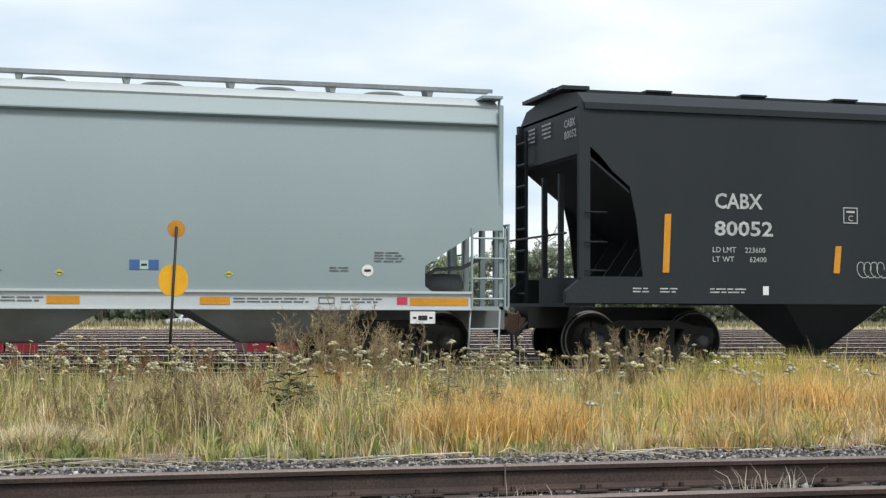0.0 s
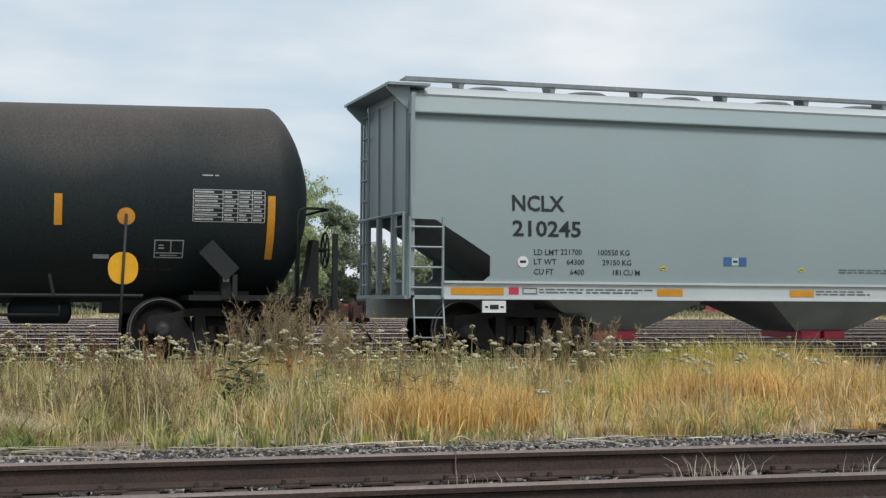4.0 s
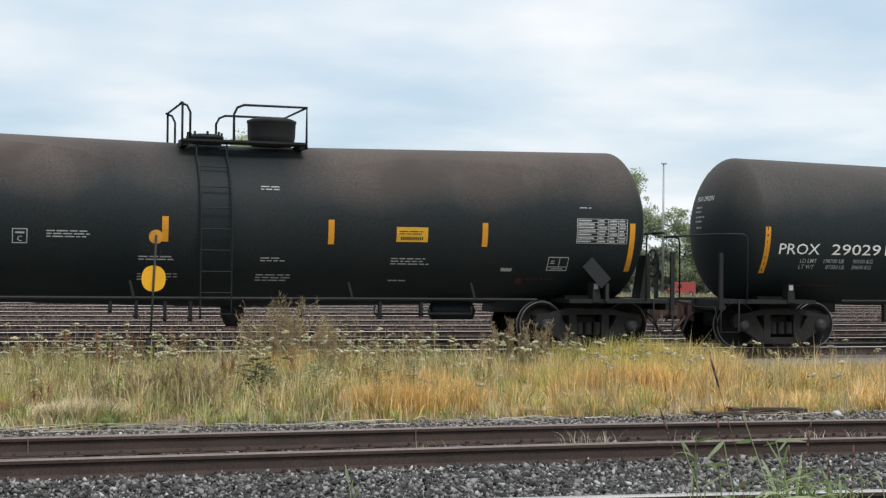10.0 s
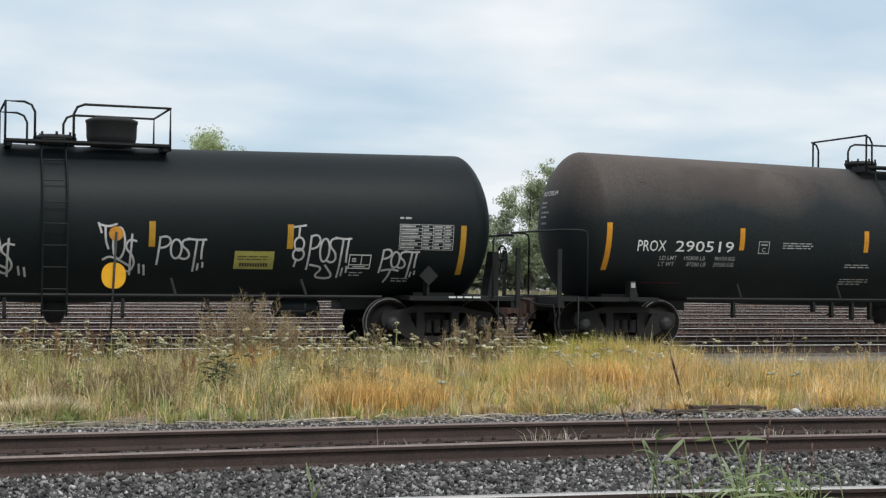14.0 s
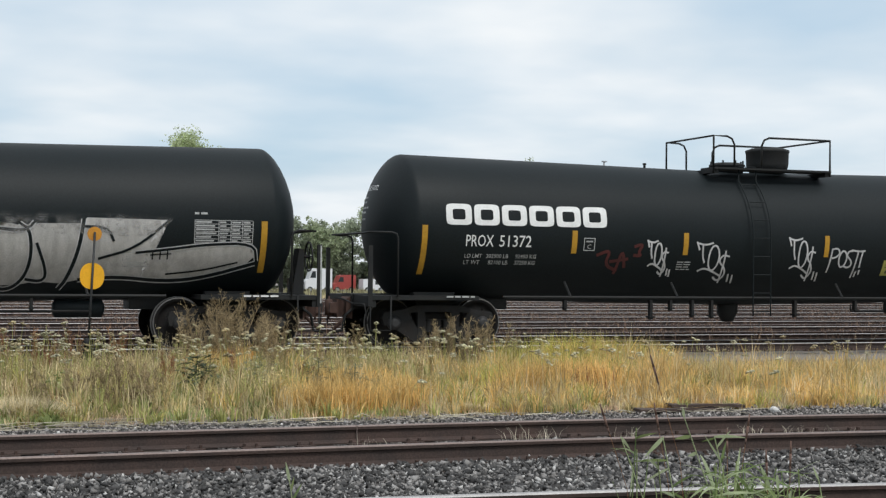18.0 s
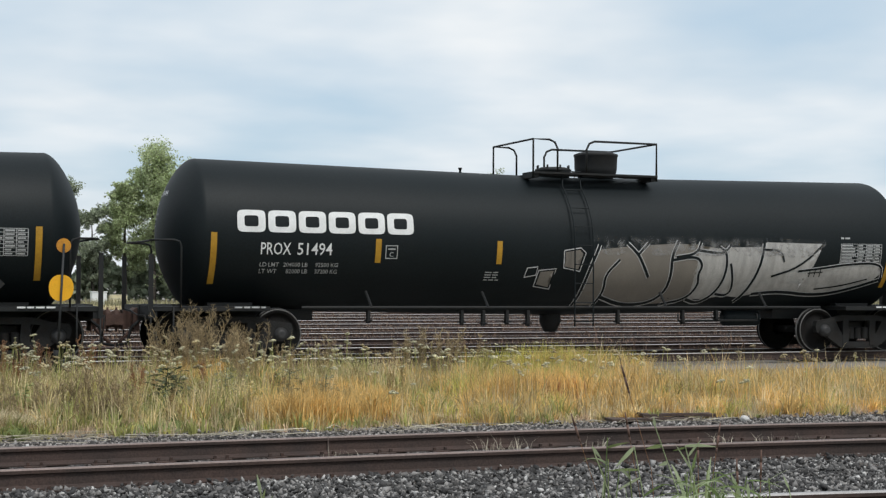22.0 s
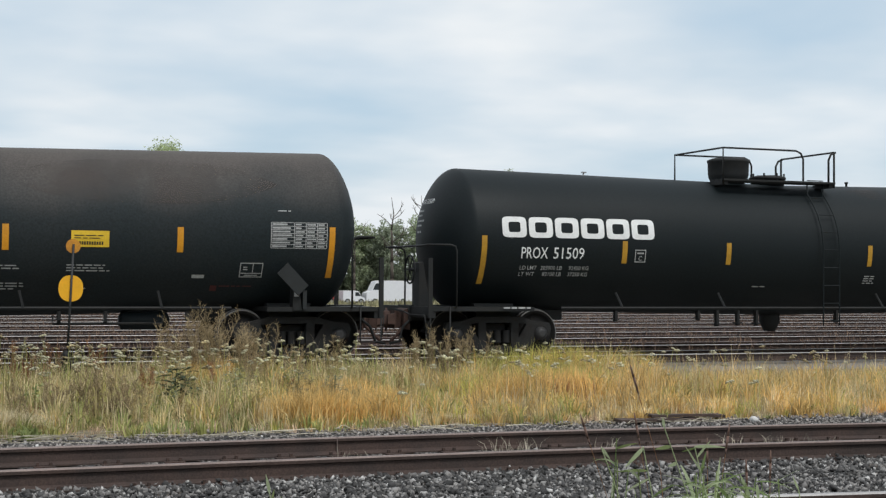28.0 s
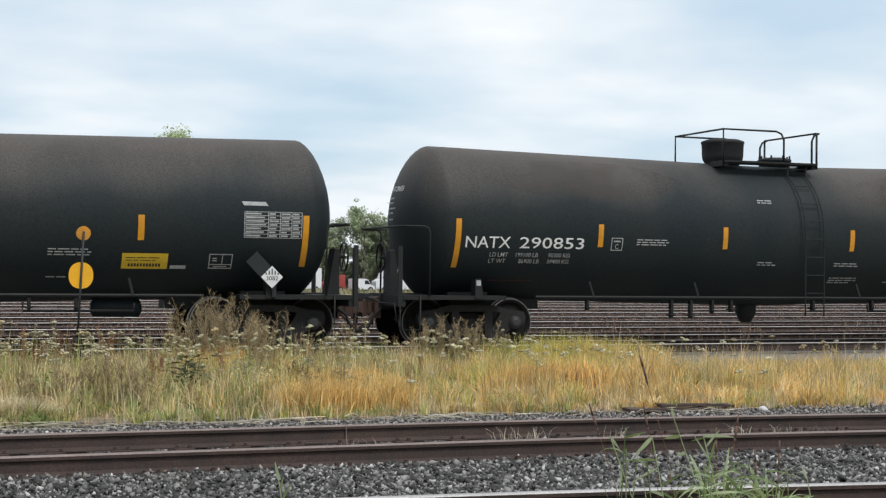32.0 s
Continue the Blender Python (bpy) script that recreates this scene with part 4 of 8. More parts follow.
    for k in range(22):
        a, b = 2 * math.pi * k / 22, 2 * math.pi * (k + 1) / 22
        rod(bm, (x1 + 0.22, -0.8 + 0.28 * math.cos(a), 2.15 + 0.28 * math.sin(a)), (x1 + 0.22, -0.8 + 0.28 * math.cos(b), 2.15 + 0.28 * math.sin(b)), 0.018, 6)
    for k in range(5):
        a = 2 * math.pi * k / 5
        rod(bm, (x1 + 0.22, -0.8, 2.15), (x1 + 0.22, -0.8 + 0.28 * math.cos(a), 2.15 + 0.28 * math.sin(a)), 0.012, 6)
    rod(bm, (x1 + 0.05, -0.8, 2.15), (x1 + 0.22, -0.8, 2.15), 0.03, 8)
    part("brake_wheel", bm, FRAME_BLACK, car, "black spoked hand brake wheel")
    bm = bmesh.new()
    lathe(bm, [(-0.34, 0.08), (-0.28, 0.17), (0.28, 0.17), (0.34, 0.08)], "x", 14, centre=(x1 - 0.75, -0.7, 1.50))
    part("air_reservoir", bm, GREY_DARK, car, "dark grey air reservoir")
    bm = bmesh.new()
    bars(bm, [(x1 - 0.2, -1.0, 1.9), (x1 - 0.5, -1.0, 1.75), (x1 - 0.9, -0.9, 1.72), (x1 - 1.2, -0.9, 1.5)], 0.03, 8)
    part("brake_pipe", bm, GREY_DARK, car)
    # sill, bays, arches between them
    for s in (-1, 1):
        bm = bmesh.new()
        y = s * 1.53
        beam = [(s * a, b) for a, b in ((1.42, 1.10), (1.57, 1.10), (1.57, 1.12), (1.53, 1.1201), (1.53, 1.345), (1.57, 1.3451), (1.57, 1.38), (1.42, 1.38))]
        loft(bm, [(x0 + 0.50, u, v) for u, v in beam], [(x1 - 0.50, u, v) for u, v in beam])
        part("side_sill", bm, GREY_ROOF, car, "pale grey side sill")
    for bx in (-5.85, -1.95, 2.0, 5.85):
        hopper_bay(car, bx, 1.40, 0.62, 1.45, 0.48, SHADED_GREY, 0.60, 1.16)
        for g0, g1 in ((-0.40, -0.05), (0.03, 0.42)):
            bm = bmesh.new()
            box(bm, bx + g0, bx + g1, -0.68, 0.68, 0.47, 0.60)
            part("outlet_gate", bm, RED_TAPE, car, "red painted outlet gate")
    # running board and hatches on the roof
    bm = bmesh.new()
    box(bm, x0 + 0.02, x1 - 0.02, -1.04, -1.026, 4.47, 4.53)
    board = part("running_board", bm, BOARD_STEEL, car, "grey steel running board")
    for yy in (-0.98, -0.86, -0.74):
        bm = bmesh.new()
        box(bm, x0 + 0.02, x1 - 0.02, yy - 0.045, yy + 0.045, 4.50, 4.52)
        part("slat", bm, BOARD_STEEL, board)
    for k in range(12):
        px = x0 + 0.9 + k * 1.52
        bm = bmesh.new()
        prism(bm, [(px, 4.36), (px + 0.06, 4.36), (px + 0.09, 4.50), (px - 0.03, 4.50)], -1.02, -0.7)
        part("board_bracket", bm, BOARD_STEEL, car)
    for k in range(10):
        px = x0 + 1.6 + k * 1.72
        bm = bmesh.new()
        lathe(bm, [(4.42, 0.36), (4.47, 0.36), (4.50, 0.30), (4.51, 0.0)], "z", 20, centre=(px, -0.25, 0))
        part("roof_hatch", bm, GREY_DARK, car, "round dark roof hatch")
    sf = lambda u, v: Vector((u, -bow(v) - 0.008, v))
    sl = flat(-1.537)
    lettered(car, DARK_PAINT, sf, (("NCLX", -7.87, 2.46, 0.25, 0.86), ("210245", -7.87, 2.07, 0.25, 1.13)), "dark stencilled letters and numbers")
    lettered(car, DARK_PAINT, sf, [(w, u, v, 0.085, None) for w, u, v in (("LD LMT", -7.52, 1.79), ("221700", -7.08, 1.80), ("100550 KG", -6.45, 1.80), ("LT WT", -7.52, 1.645), ("64300", -6.98, 1.645), ("29150 KG", -6.38, 1.645), ("CU FT", -7.52, 1.49), ("6400", -6.92, 1.49), ("181 CU M", -6.20, 1.49))], "small dark weight figures")
    for u in (-4.075, 3.86):
        marks(car, BLUE_DECAL, lambda b: patch(b, sf, u - 0.205, u - 0.06, 1.66, 1.80), "decal", "blue square decal")
        marks(car, BLUE_DECAL, lambda b: patch(b, sf, u + 0.06, u + 0.205, 1.66, 1.80), "decal", "blue square decal")
        marks(car, MINT_DECAL, lambda b: patch(b, sf, u - 0.06, u + 0.06, 1.67, 1.79), "decal", "pale green decal")
        marks(car, DARK_PAINT, lambda b: patch(b, sf, u - 0.04, u + 0.04, 1.715, 1.745, off=0.004), "decal")
    for u in (-5.34, -2.87, 2.70, 5.06):
        marks(car, LIME_DECAL, lambda b: b.faces.new([b.verts.new(sf(u + p, 1.61 + q)) for p, q in ((-0.065, 0), (0, -0.05), (0.065, 0), (0, 0.05))]), "decal", "small yellow diamond decal")
        marks(car, DARK_PAINT, lambda b: patch(b, sf, u - 0.035, u + 0.035, 1.603, 1.617, off=0.004), "decal")
    for u in (-7.70, 7.10):
        marks(car, WHITE_PAINT, lambda b: b.faces.new([b.verts.new(sf(u + 0.09 * math.cos(k * 0.5236), 1.68 + 0.09 * math.sin(k * 0.5236))) for k in range(12)]), "decal", "round white decal")
        marks(car, DARK_PAINT, lambda b: patch(b, sf, u - 0.05, u + 0.05, 1.665, 1.70, off=0.004), "decal")
    for u, v, w, n in ((-2.18, 1.61, 1.3, 2), (-0.41, 1.68, 0.76, 2), (0.78, 1.62, 1.38, 2), (6.53, 1.71, 0.33, 2), (7.2, 1.94, 0.5, 4)):
        marks(car, STENCIL_GREY, lambda b: small_print(b, sf, u, v, w, n, 0.018, 0.042, int(u * 10)), "stencil")
    for u0, u1 in ((-8.85, -8.01), (-5.44, -5.00), (-3.08, -2.64), (-0.23, 0.23), (2.53, 2.98), (4.65, 5.08), (7.75, 8.65)):
        marks(car, YELLOW_TAPE, lambda b: patch(b, sl, u0, u1, 1.17, 1.28), "reflective_band", "amber reflective tape")
    for u in (-7.845, 7.63):
        marks(car, RED_TAPE, lambda b: patch(b, sl, u - 0.08, u + 0.08, 1.18, 1.29), "decal", "red square decal")
    for u in (-7.585, 6.49):
        marks(car, STENCIL_GREY, lambda b: frame_box(b, sl, u, 1.235, 0.24, 0.10), "stencil")
    for u, w in ((-7.43, 0.74), (-6.65, 1.16), (-2.6, 1.17), (1.49, 1.19), (5.13, 1.17), (6.70, 0.69)):
        marks(car, STENCIL_GREY, lambda b: small_print(b, sl, u, 1.25, w, 2, 0.02, 0.045, int(u * 7)), "stencil")
    for u in (-8.17, 7.94):
        bm = bmesh.new()
        box(bm, u - 0.19, u + 0.19, -1.56, -1.53, 0.90, 1.08)
        part("card_board", bm, WHITE_PAINT, car, "white card holder")
        marks(car, DARK_PAINT, lambda b: (patch(b, flat(-1.564), u - 0.07, u + 0.07, 0.95, 1.02), patch(b, flat(-1.564), u - 0.15, u - 0.1, 0.97, 1.0), patch(b, flat(-1.564), u + 0.1, u + 0.15, 0.97, 1.0)), "stencil")
    car.location = (x, YC, 0)
    CARS.append((car, x))
    return car


def black_hopper(x):
    """The near corner post of its rear end is at -7.5."""
    car = thing("hopper_car", "dull black covered hopper car with white lettering", "hopper car", "train cars")
    x0, x1 = -7.5, 7.5
    def outline():
        half = [(0, 4.27), (x0, 4.27), (x0, 3.72), (x0 + 0.25, 3.52), (x0 + 0.47, 3.27), (x0 + 0.76, 3.03), (x0 + 0.88, 2.5), (x0 + 0.98, 1.62), (0, 1.62)]
        return half
    for s in (-1, 1):
        for e in (-1, 1):
            bm = bmesh.new()
            prism(bm, [(-e * px if e > 0 else px, z) for px, z in outline()], s * 1.52 - 0.015, s * 1.52 + 0.015)
            part("side_sheet", bm, HOPPER_BLACK, car)
        bm = bmesh.new()
        prism(bm, [(x0 - 0.3, 1.22), (x1 + 0.3, 1.22), (x1 + 0.3, 1.40), (x1, 1.63), (x0, 1.63), (x0 - 0.3, 1.40)], *sorted((s * 1.56, s * 1.42)))
        part("side_sill", bm, HOPPER_BLACK, car)
        bm = bmesh.new()
        box(bm, x0, x1, *sorted((s * 1.58, s * 1.50)), 4.22, 4.32)
        part("top_chord", bm, HOPPER_BLACK, car)
    bm = bmesh.new()
    lip = [(1.55, 4.32), (1.25, 4.52), (0.5, 4.60), (-0.5, 4.60), (-1.25, 4.52), (-1.55, 4.32), (-1.5, 4.26), (1.5, 4.26)]
    loft(bm, [(x0, y, z) for y, z in lip], [(x1, y, z) for y, z in lip])
    part("roof", bm, HOPPER_BLACK, car)
    for e in (-1, 1):
        xe = e * 7.5
        bm = bmesh.new()
        box(bm, *sorted((xe, xe - e * 0.03)), -1.5, 1.5, 3.55, 4.3)
        part("end_sheet", bm, HOPPER_BLACK, car)
        bm = bmesh.new()
        loft(bm, [(xe, -1.5, 3.58), (xe, 1.5, 3.58), (xe - e * 0.05, 1.5, 3.5), (xe - e * 0.05, -1.5, 3.5)],
             [(xe - e * 2.9, -1.5, 1.3), (xe - e * 2.9, 1.5, 1.3), (xe - e * 2.95, 1.5, 1.2), (xe - e * 2.95, -1.5, 1.2)])
        part("slope_sheet", bm, HOPPER_BLACK, car)
        for yy in (-1.5, 1.5):
            bm = bmesh.new()
            box(bm, *sorted((xe - e * 0.10, xe + e * 0.08)), yy - 0.05, yy + 0.05, 1.6, 4.3)
            part("corner_post", bm, HOPPER_BLACK, car)
        for yy, px in ((-0.5, -0.35), (0.3, -0.35), (-1.45, 0.75)):
            bm = bmesh.new()
            box(bm, *sorted((xe - e * (0.35 + px) - 0.04, xe - e * (0.35 + px) + 0.04)), yy - 0.04, yy + 0.04, 1.2, 3.3 if px < 0 else 2.9)
            part("end_post", bm, HOPPER_BLACK, car)
        ladder_part(car, "ladder", (xe + e * 0.10, 0.95, 1.2), (xe + e * 0.10, 0.95, 4.15), 8, HOPPER_BLACK, 0.024, dx=(0, 0.5, 0))
        for z in (1.72, 2.16, 2.62):
            bm = bmesh.new()
            bars(bm, [(xe - e * 0.02, -1.52, z), (xe - e * 0.02, -1.60, z), (xe - e * 0.36, -1.60, z), (xe - e * 0.36, -1.52, z)], 0.013, 6)
            part("grab_iron", bm, HOPPER_BLACK, car)
        for k in range(4):
            yy = -1.05 + k * 0.7
            bm = bmesh.new()
            prism(bm, [(xe - e * 0.75, 1.22), (xe - e * 1.5, 1.22), (xe - e * 1.62, 2.2), (xe - e * 1.5, 2.3)], yy - 0.02, yy + 0.02)
            part("gusset", bm, HOPPER_BLACK, car)
        bm = bmesh.new()
        box(bm, *sorted((xe - e * 0.2, xe + e * 0.30)), -1.5, 1.5, 1.16, 1.22)
        part("end_platform", bm, HOPPER_BLACK, car)
        bm = bmesh.new()
        box(bm, *sorted((xe - e * 0.2, xe + e * 0.30)), -0.9, -0.3, 1.22, 1.62)
        part("brake_box", bm, HOPPER_BLACK, car)
        bm = bmesh.new()
        box(bm, *sorted((xe - e * 0.3, xe + e * 0.16)), -1.0, 1.0, 4.60, 4.66)
        part("roof_platform", bm, HOPPER_BLACK, car)
        bm = bmesh.new()
        box(bm, *sorted((xe - e * 2.4, xe + e * 0.5)), -0.35, 0.35, 0.82, 1.16)
        part("stub_sill", bm, FRAME_BLACK, car)
        bm = bmesh.new()
        bars(bm, [(xe + e * 0.24, -1.4, 2.3), (xe + e * 0.24, 1.4, 2.3)], 0.018, 6)
        part("handrail", bm, HOPPER_BLACK, car)
        truck_parts(car, e * 6.2)
        coupler_part(car, e, 8.05, 8.45)
    for bx in (-2.85, 2.85):
        hopper_bay(car, bx, 0.98, 0.4, 0.92, 0.16, HOPPER_BLACK, 0.46, 1.22)
        bm = bmesh.new()
        box(bm, bx - 0.22, bx + 0.22, -0.42, 0.42, 0.36, 0.46)
        part("outlet_gate", bm, FRAME_BLACK, car)
    bm = bmesh.new()
    box(bm, x0 - 0.2, x1 + 0.2, -0.66, -0.54, 4.62, 4.66)
    board = part("running_board", bm, HOPPER_BLACK, car)
    bm = bmesh.new()
    box(bm, x0 - 0.2, x1 + 0.2, -0.51, -0.39, 4.62, 4.66)
    part("slat", bm, HOPPER_BLACK, board)
    for k in range(8):
        bm = bmesh.new()
        box(bm, x0 + 1.4 + k * 1.7, x0 + 1.85 + k * 1.7, -0.72, -0.3, 4.66, 4.69)
        part("hatch_clamp", bm, HOPPER_BLACK, car)
    sf = flat(-1.545)
    lettered(car, WORN_WHITE, sf, (("CABX", -5.30, 2.72, 0.25, 0.83), ("80052", -5.31, 2.29, 0.24, 1.02)), "white stencilled letters and numbers")
    lettered(car, WORN_WHITE, sf, [(w, u, v, 0.085, None) for w, u, v in (("LD LMT", -5.34, 2.03), ("223600", -4.78, 2.03), ("LT WT", -5.34, 1.88), ("62400", -4.70, 1.88))])
    for u, v, h in ((-6.14, 2.16, 0.92), (-3.16, 1.94, 0.44)):
        marks(car, YELLOW_TAPE, lambda b: patch(b, sf, u - 0.055, u + 0.055, v - h / 2, v + h / 2, skew=0.04), "reflective_band", "amber reflective tape")
    marks(car, WORN_WHITE, lambda b: frame_box(b, sf, -2.90, 2.66, 0.26, 0.26, "C"), "stencil", "small white outlined box")
    ss = flat(-1.565)
    for u, w in ((-6.7, 0.3), (-6.25, 0.3), (-5.4, 0.75)):
        marks(car, WORN_WHITE, lambda b: small_print(b, ss, u, 1.44, w, 2, 0.02, 0.05, int(u * 9)), "stencil")
    marks(car, WHITE_PAINT, lambda b: patch(b, ss, -4.48, -4.38, 1.36, 1.50), "decal", "small white label")
    ee = lambda u, v: Vector((x0 - 0.035, u, v))
    en = lambda u, v: Vector((x0 - 0.035, -u, v))
    marks(car, WORN_WHITE, lambda b: (letters(b, en, "CABX", 0.75, 4.0, 0.13, 0.5), letters(b, en, "80052", 0.75, 3.82, 0.13, 0.55)), "lettering", "white letters on the end of the car")
    for u, w in ((0.9, 0.4), (0.1, 0.5)):
        marks(car, WORN_WHITE, lambda b: small_print(b, ee, u - 0.2, 4.15, w, 4, 0.03, 0.07, int(u * 5)), "stencil")
    marks(car, WORN_WHITE, lambda b: [stroke(b, sf, [(-2.75 + 0.12 * k + 0.10 * math.cos(a) + a * 0.02, 1.78 + 0.13 * math.sin(a)) for a in (i * 0.5 for i in range(12))], 0.012) for k in range(4)], "graffiti", "thin white scrawl")
    car.location = (x, YC, 0)
    CARS.append((car, x))
    return car


def frame_box(b, sf, x, z, w, h, word=""):
    t = 0.016
    patch(b, sf, x - w / 2, x + w / 2, z - h / 2, z - h / 2 + t)
    patch(b, sf, x - w / 2, x + w / 2, z + h / 2 - t, z + h / 2)
    patch(b, sf, x - w / 2, x - w / 2 + t, z - h / 2 + t, z + h / 2 - t)
    patch(b, sf, x + w / 2 - t, x + w / 2, z - h / 2 + t, z + h / 2 - t)
    if word:
        letters(b, sf, word, x - 0.04, z - h * 0.36, h * 0.36)
        patch(b, sf, x - w * 0.3, x + w * 0.3, z + h * 0.16, z + h * 0.28)


h1 = grey_hopper(-1.2)
black_hopper(16.80)


# ---- paint and plates on the tank cars ----
PLATE_GREY = material("plate_grey", (0.011, 0.0135, 0.015), 0.55, 0.0, 6, 0.25)
FADED_YELLOW = material("faded_yellow", (0.34, 0.32, 0.08), 0.6, 0, 5, 0.2)
RED_PAINT = material("red_paint", (0.075, 0.012, 0.011), 0.6, 0, 4, 0.4)
SPRAY_WHITE = material("spray_white", (0.53, 0.53, 0.54), 0.6, 0, 6, 0.25)
SILVER_TAN = material("silver_tan", (0.215, 0.195, 0.172), 0.5, 0.2, 3, 0.15, second=(0.185, 0.168, 0.150), streak=True)
SILVER = material("silver_spray", (0.36, 0.35, 0.34), 0.5, 0.2, 7, 0.2, second=(0.50, 0.49, 0.48), streak=True)


def data_table(car, sf, x0, x1, z0, z1, mat):
    """A printed table: a frame, its rules, and rows too small to read."""
    def build(b):
        t = 0.012
        cols = (0.0, 0.41, 0.62, 0.82, 1.0)
        for c in cols:
            u = x0 + (x1 - x0) * c
            patch(b, sf, u - t / 2, u + t / 2, z0, z1)
        for k in range(8):
            z = z0 + (z1 - z0) * k / 7
            for a, c in zip(cols, cols[1:]):
                ua, uc = x0 + (x1 - x0) * a + t / 2, x0 + (x1 - x0) * c - t / 2
                patch(b, sf, ua, uc, z - 0.005, z + 0.005)
        rnd = random.Random(3)
        for k in range(7):
            z = z0 + (z1 - z0) * (k + 0.5) / 7
            for a, c in zip(cols, cols[1:]):
                ua = x0 + (x1 - x0) * a + 0.02
                uc = x0 + (x1 - x0) * c - 0.02
                patch(b, sf, ua, ua + (uc - ua) * rnd.uniform(0.6, 1.0), z - 0.013, z + 0.014)
    marks(car, mat, build, "data_table", "white printed test table")


def phone_label(car, sf, x, z, w, h, mat=None):
    bm = bmesh.new()
    patch(bm, sf, x - w / 2, x + w / 2, z - h / 2, z + h / 2)
    lab = part("warning_label", bm, mat or AMBER_DECAL, car, "yellow emergency label")
    bm = bmesh.new()
    up = lambda u, v: sf(u, v) + Vector((0, -0.004, 0))
    small_print(bm, up, x - w * 0.42, z + h * 0.18, w * 0.84, 1, 0.014, 0.05, 5)
    small_print(bm, up, x - w * 0.42, z + h * 0.02, w * 0.84, 1, 0.014, 0.05, 9)
    for k in range(11):
        patch(bm, up, x - w * 0.36 + k * w * 0.066, x - w * 0.36 + k * w * 0.066 + w * 0.042, z - h * 0.36, z - h * 0.16)
    tagged(part("print", bm, DARK_PAINT, lab), kind="stuff")


def long_label(car, sf, x, z, w):
    marks(car, FADED_WHITE, lambda b: patch(b, sf, x - w / 2, x + w / 2, z - 0.03, z + 0.03), "small_plate")


def placard_plate(car, x, z, y=-1.50, hazard=False):
    """A diamond placard holder on a bracket."""
    bm = bmesh.new()
    box(bm, -0.28, 0.28, -0.012, 0.012, -0.135, 0.135, m=pose(x, y, z, 0, 46, 0))
    box(bm, x + 0.20, x + 0.27, y + 0.02, y + 0.25, 1.10, z - 0.20)
    plate = part("placard_holder", bm, PLATE_GREY, car, "grey metal placard holder")
    if hazard:
        bm = bmesh.new()
        v = [bm.verts.new((x + 0.18 + a, y - 0.02, z - 0.16 + b)) for a, b in ((-0.2, 0), (0, -0.2), (0.2, 0), (0, 0.2))]
        bm.faces.new(v)
        part("placard", bm, WHITE_PAINT, plate, "white diamond hazard placard")
        sf = flat(y - 0.026)
        bm = bmesh.new()
        for k in range(5):
            u = x + 0.18 - 0.11 + k * 0.055
            patch(bm, sf, u - 0.011, u + 0.011, z - 0.12, z - 0.12 + 0.11 - abs(k - 2) * 0.035)
        letters(bm, sf, "3082", x + 0.18 - 0.11, z - 0.22, 0.075, 0.22)
        part("print", bm, DARK_PAINT, plate)


def small_frame(car, sf, x, z, mat=None):
    def build(b):
        frame_box(b, sf, x, z, 0.42, 0.26)
        patch(b, sf, x + 0.02, x + 0.035, z - 0.05, z + 0.115)
        patch(b, sf, x - 0.19, x + 0.19, z - 0.065, z - 0.05)
        small_print(b, sf, x - 0.15, z + 0.04, 0.12, 2, 0.02, 0.04, 4)
        patch(b, sf, x - 0.12, x + 0.12, z - 0.1, z - 0.085)
    marks(car, mat or FADED_WHITE, build, "data_table", "small white outlined panel")


def head_marks(car, tank, word):
    """White figures high on the rear end of the tank."""
    def sf(u, v):
        # u runs across the head, towards the near side
        c = tank.centre(tank.barrel)
        f = min(0.985, math.hypot(u, v - c) / tank.r)
        return Vector((tank.shift - tank.barrel - tank.bulge(f) - 0.006, -u, v))
    marks(car, WHITE_PAINT, lambda b: letters(b, sf, word, -0.46, 3.15, 0.10, 0.74), "lettering", "white figures on the tank end")
    for k, (u, v, w) in enumerate(((-0.40, 3.00, 0.42), (-0.40, 2.91, 0.34), (-0.36, 2.80, 0.46), (-0.36, 2.71, 0.36), (-0.30, 2.58, 0.3))):
        marks(car, FADED_WHITE, lambda b: small_print(b, sf, u, v, w, 1, 0.035, 0.07, 8 + k), "stencil")


def stencils(car, sf, rows):
    for k, (x, z, w, n) in enumerate(rows):
        marks(car, FADED_WHITE, lambda b: small_print(b, sf, x, z, w, n, 0.019, 0.048, 11 + k), "stencil")


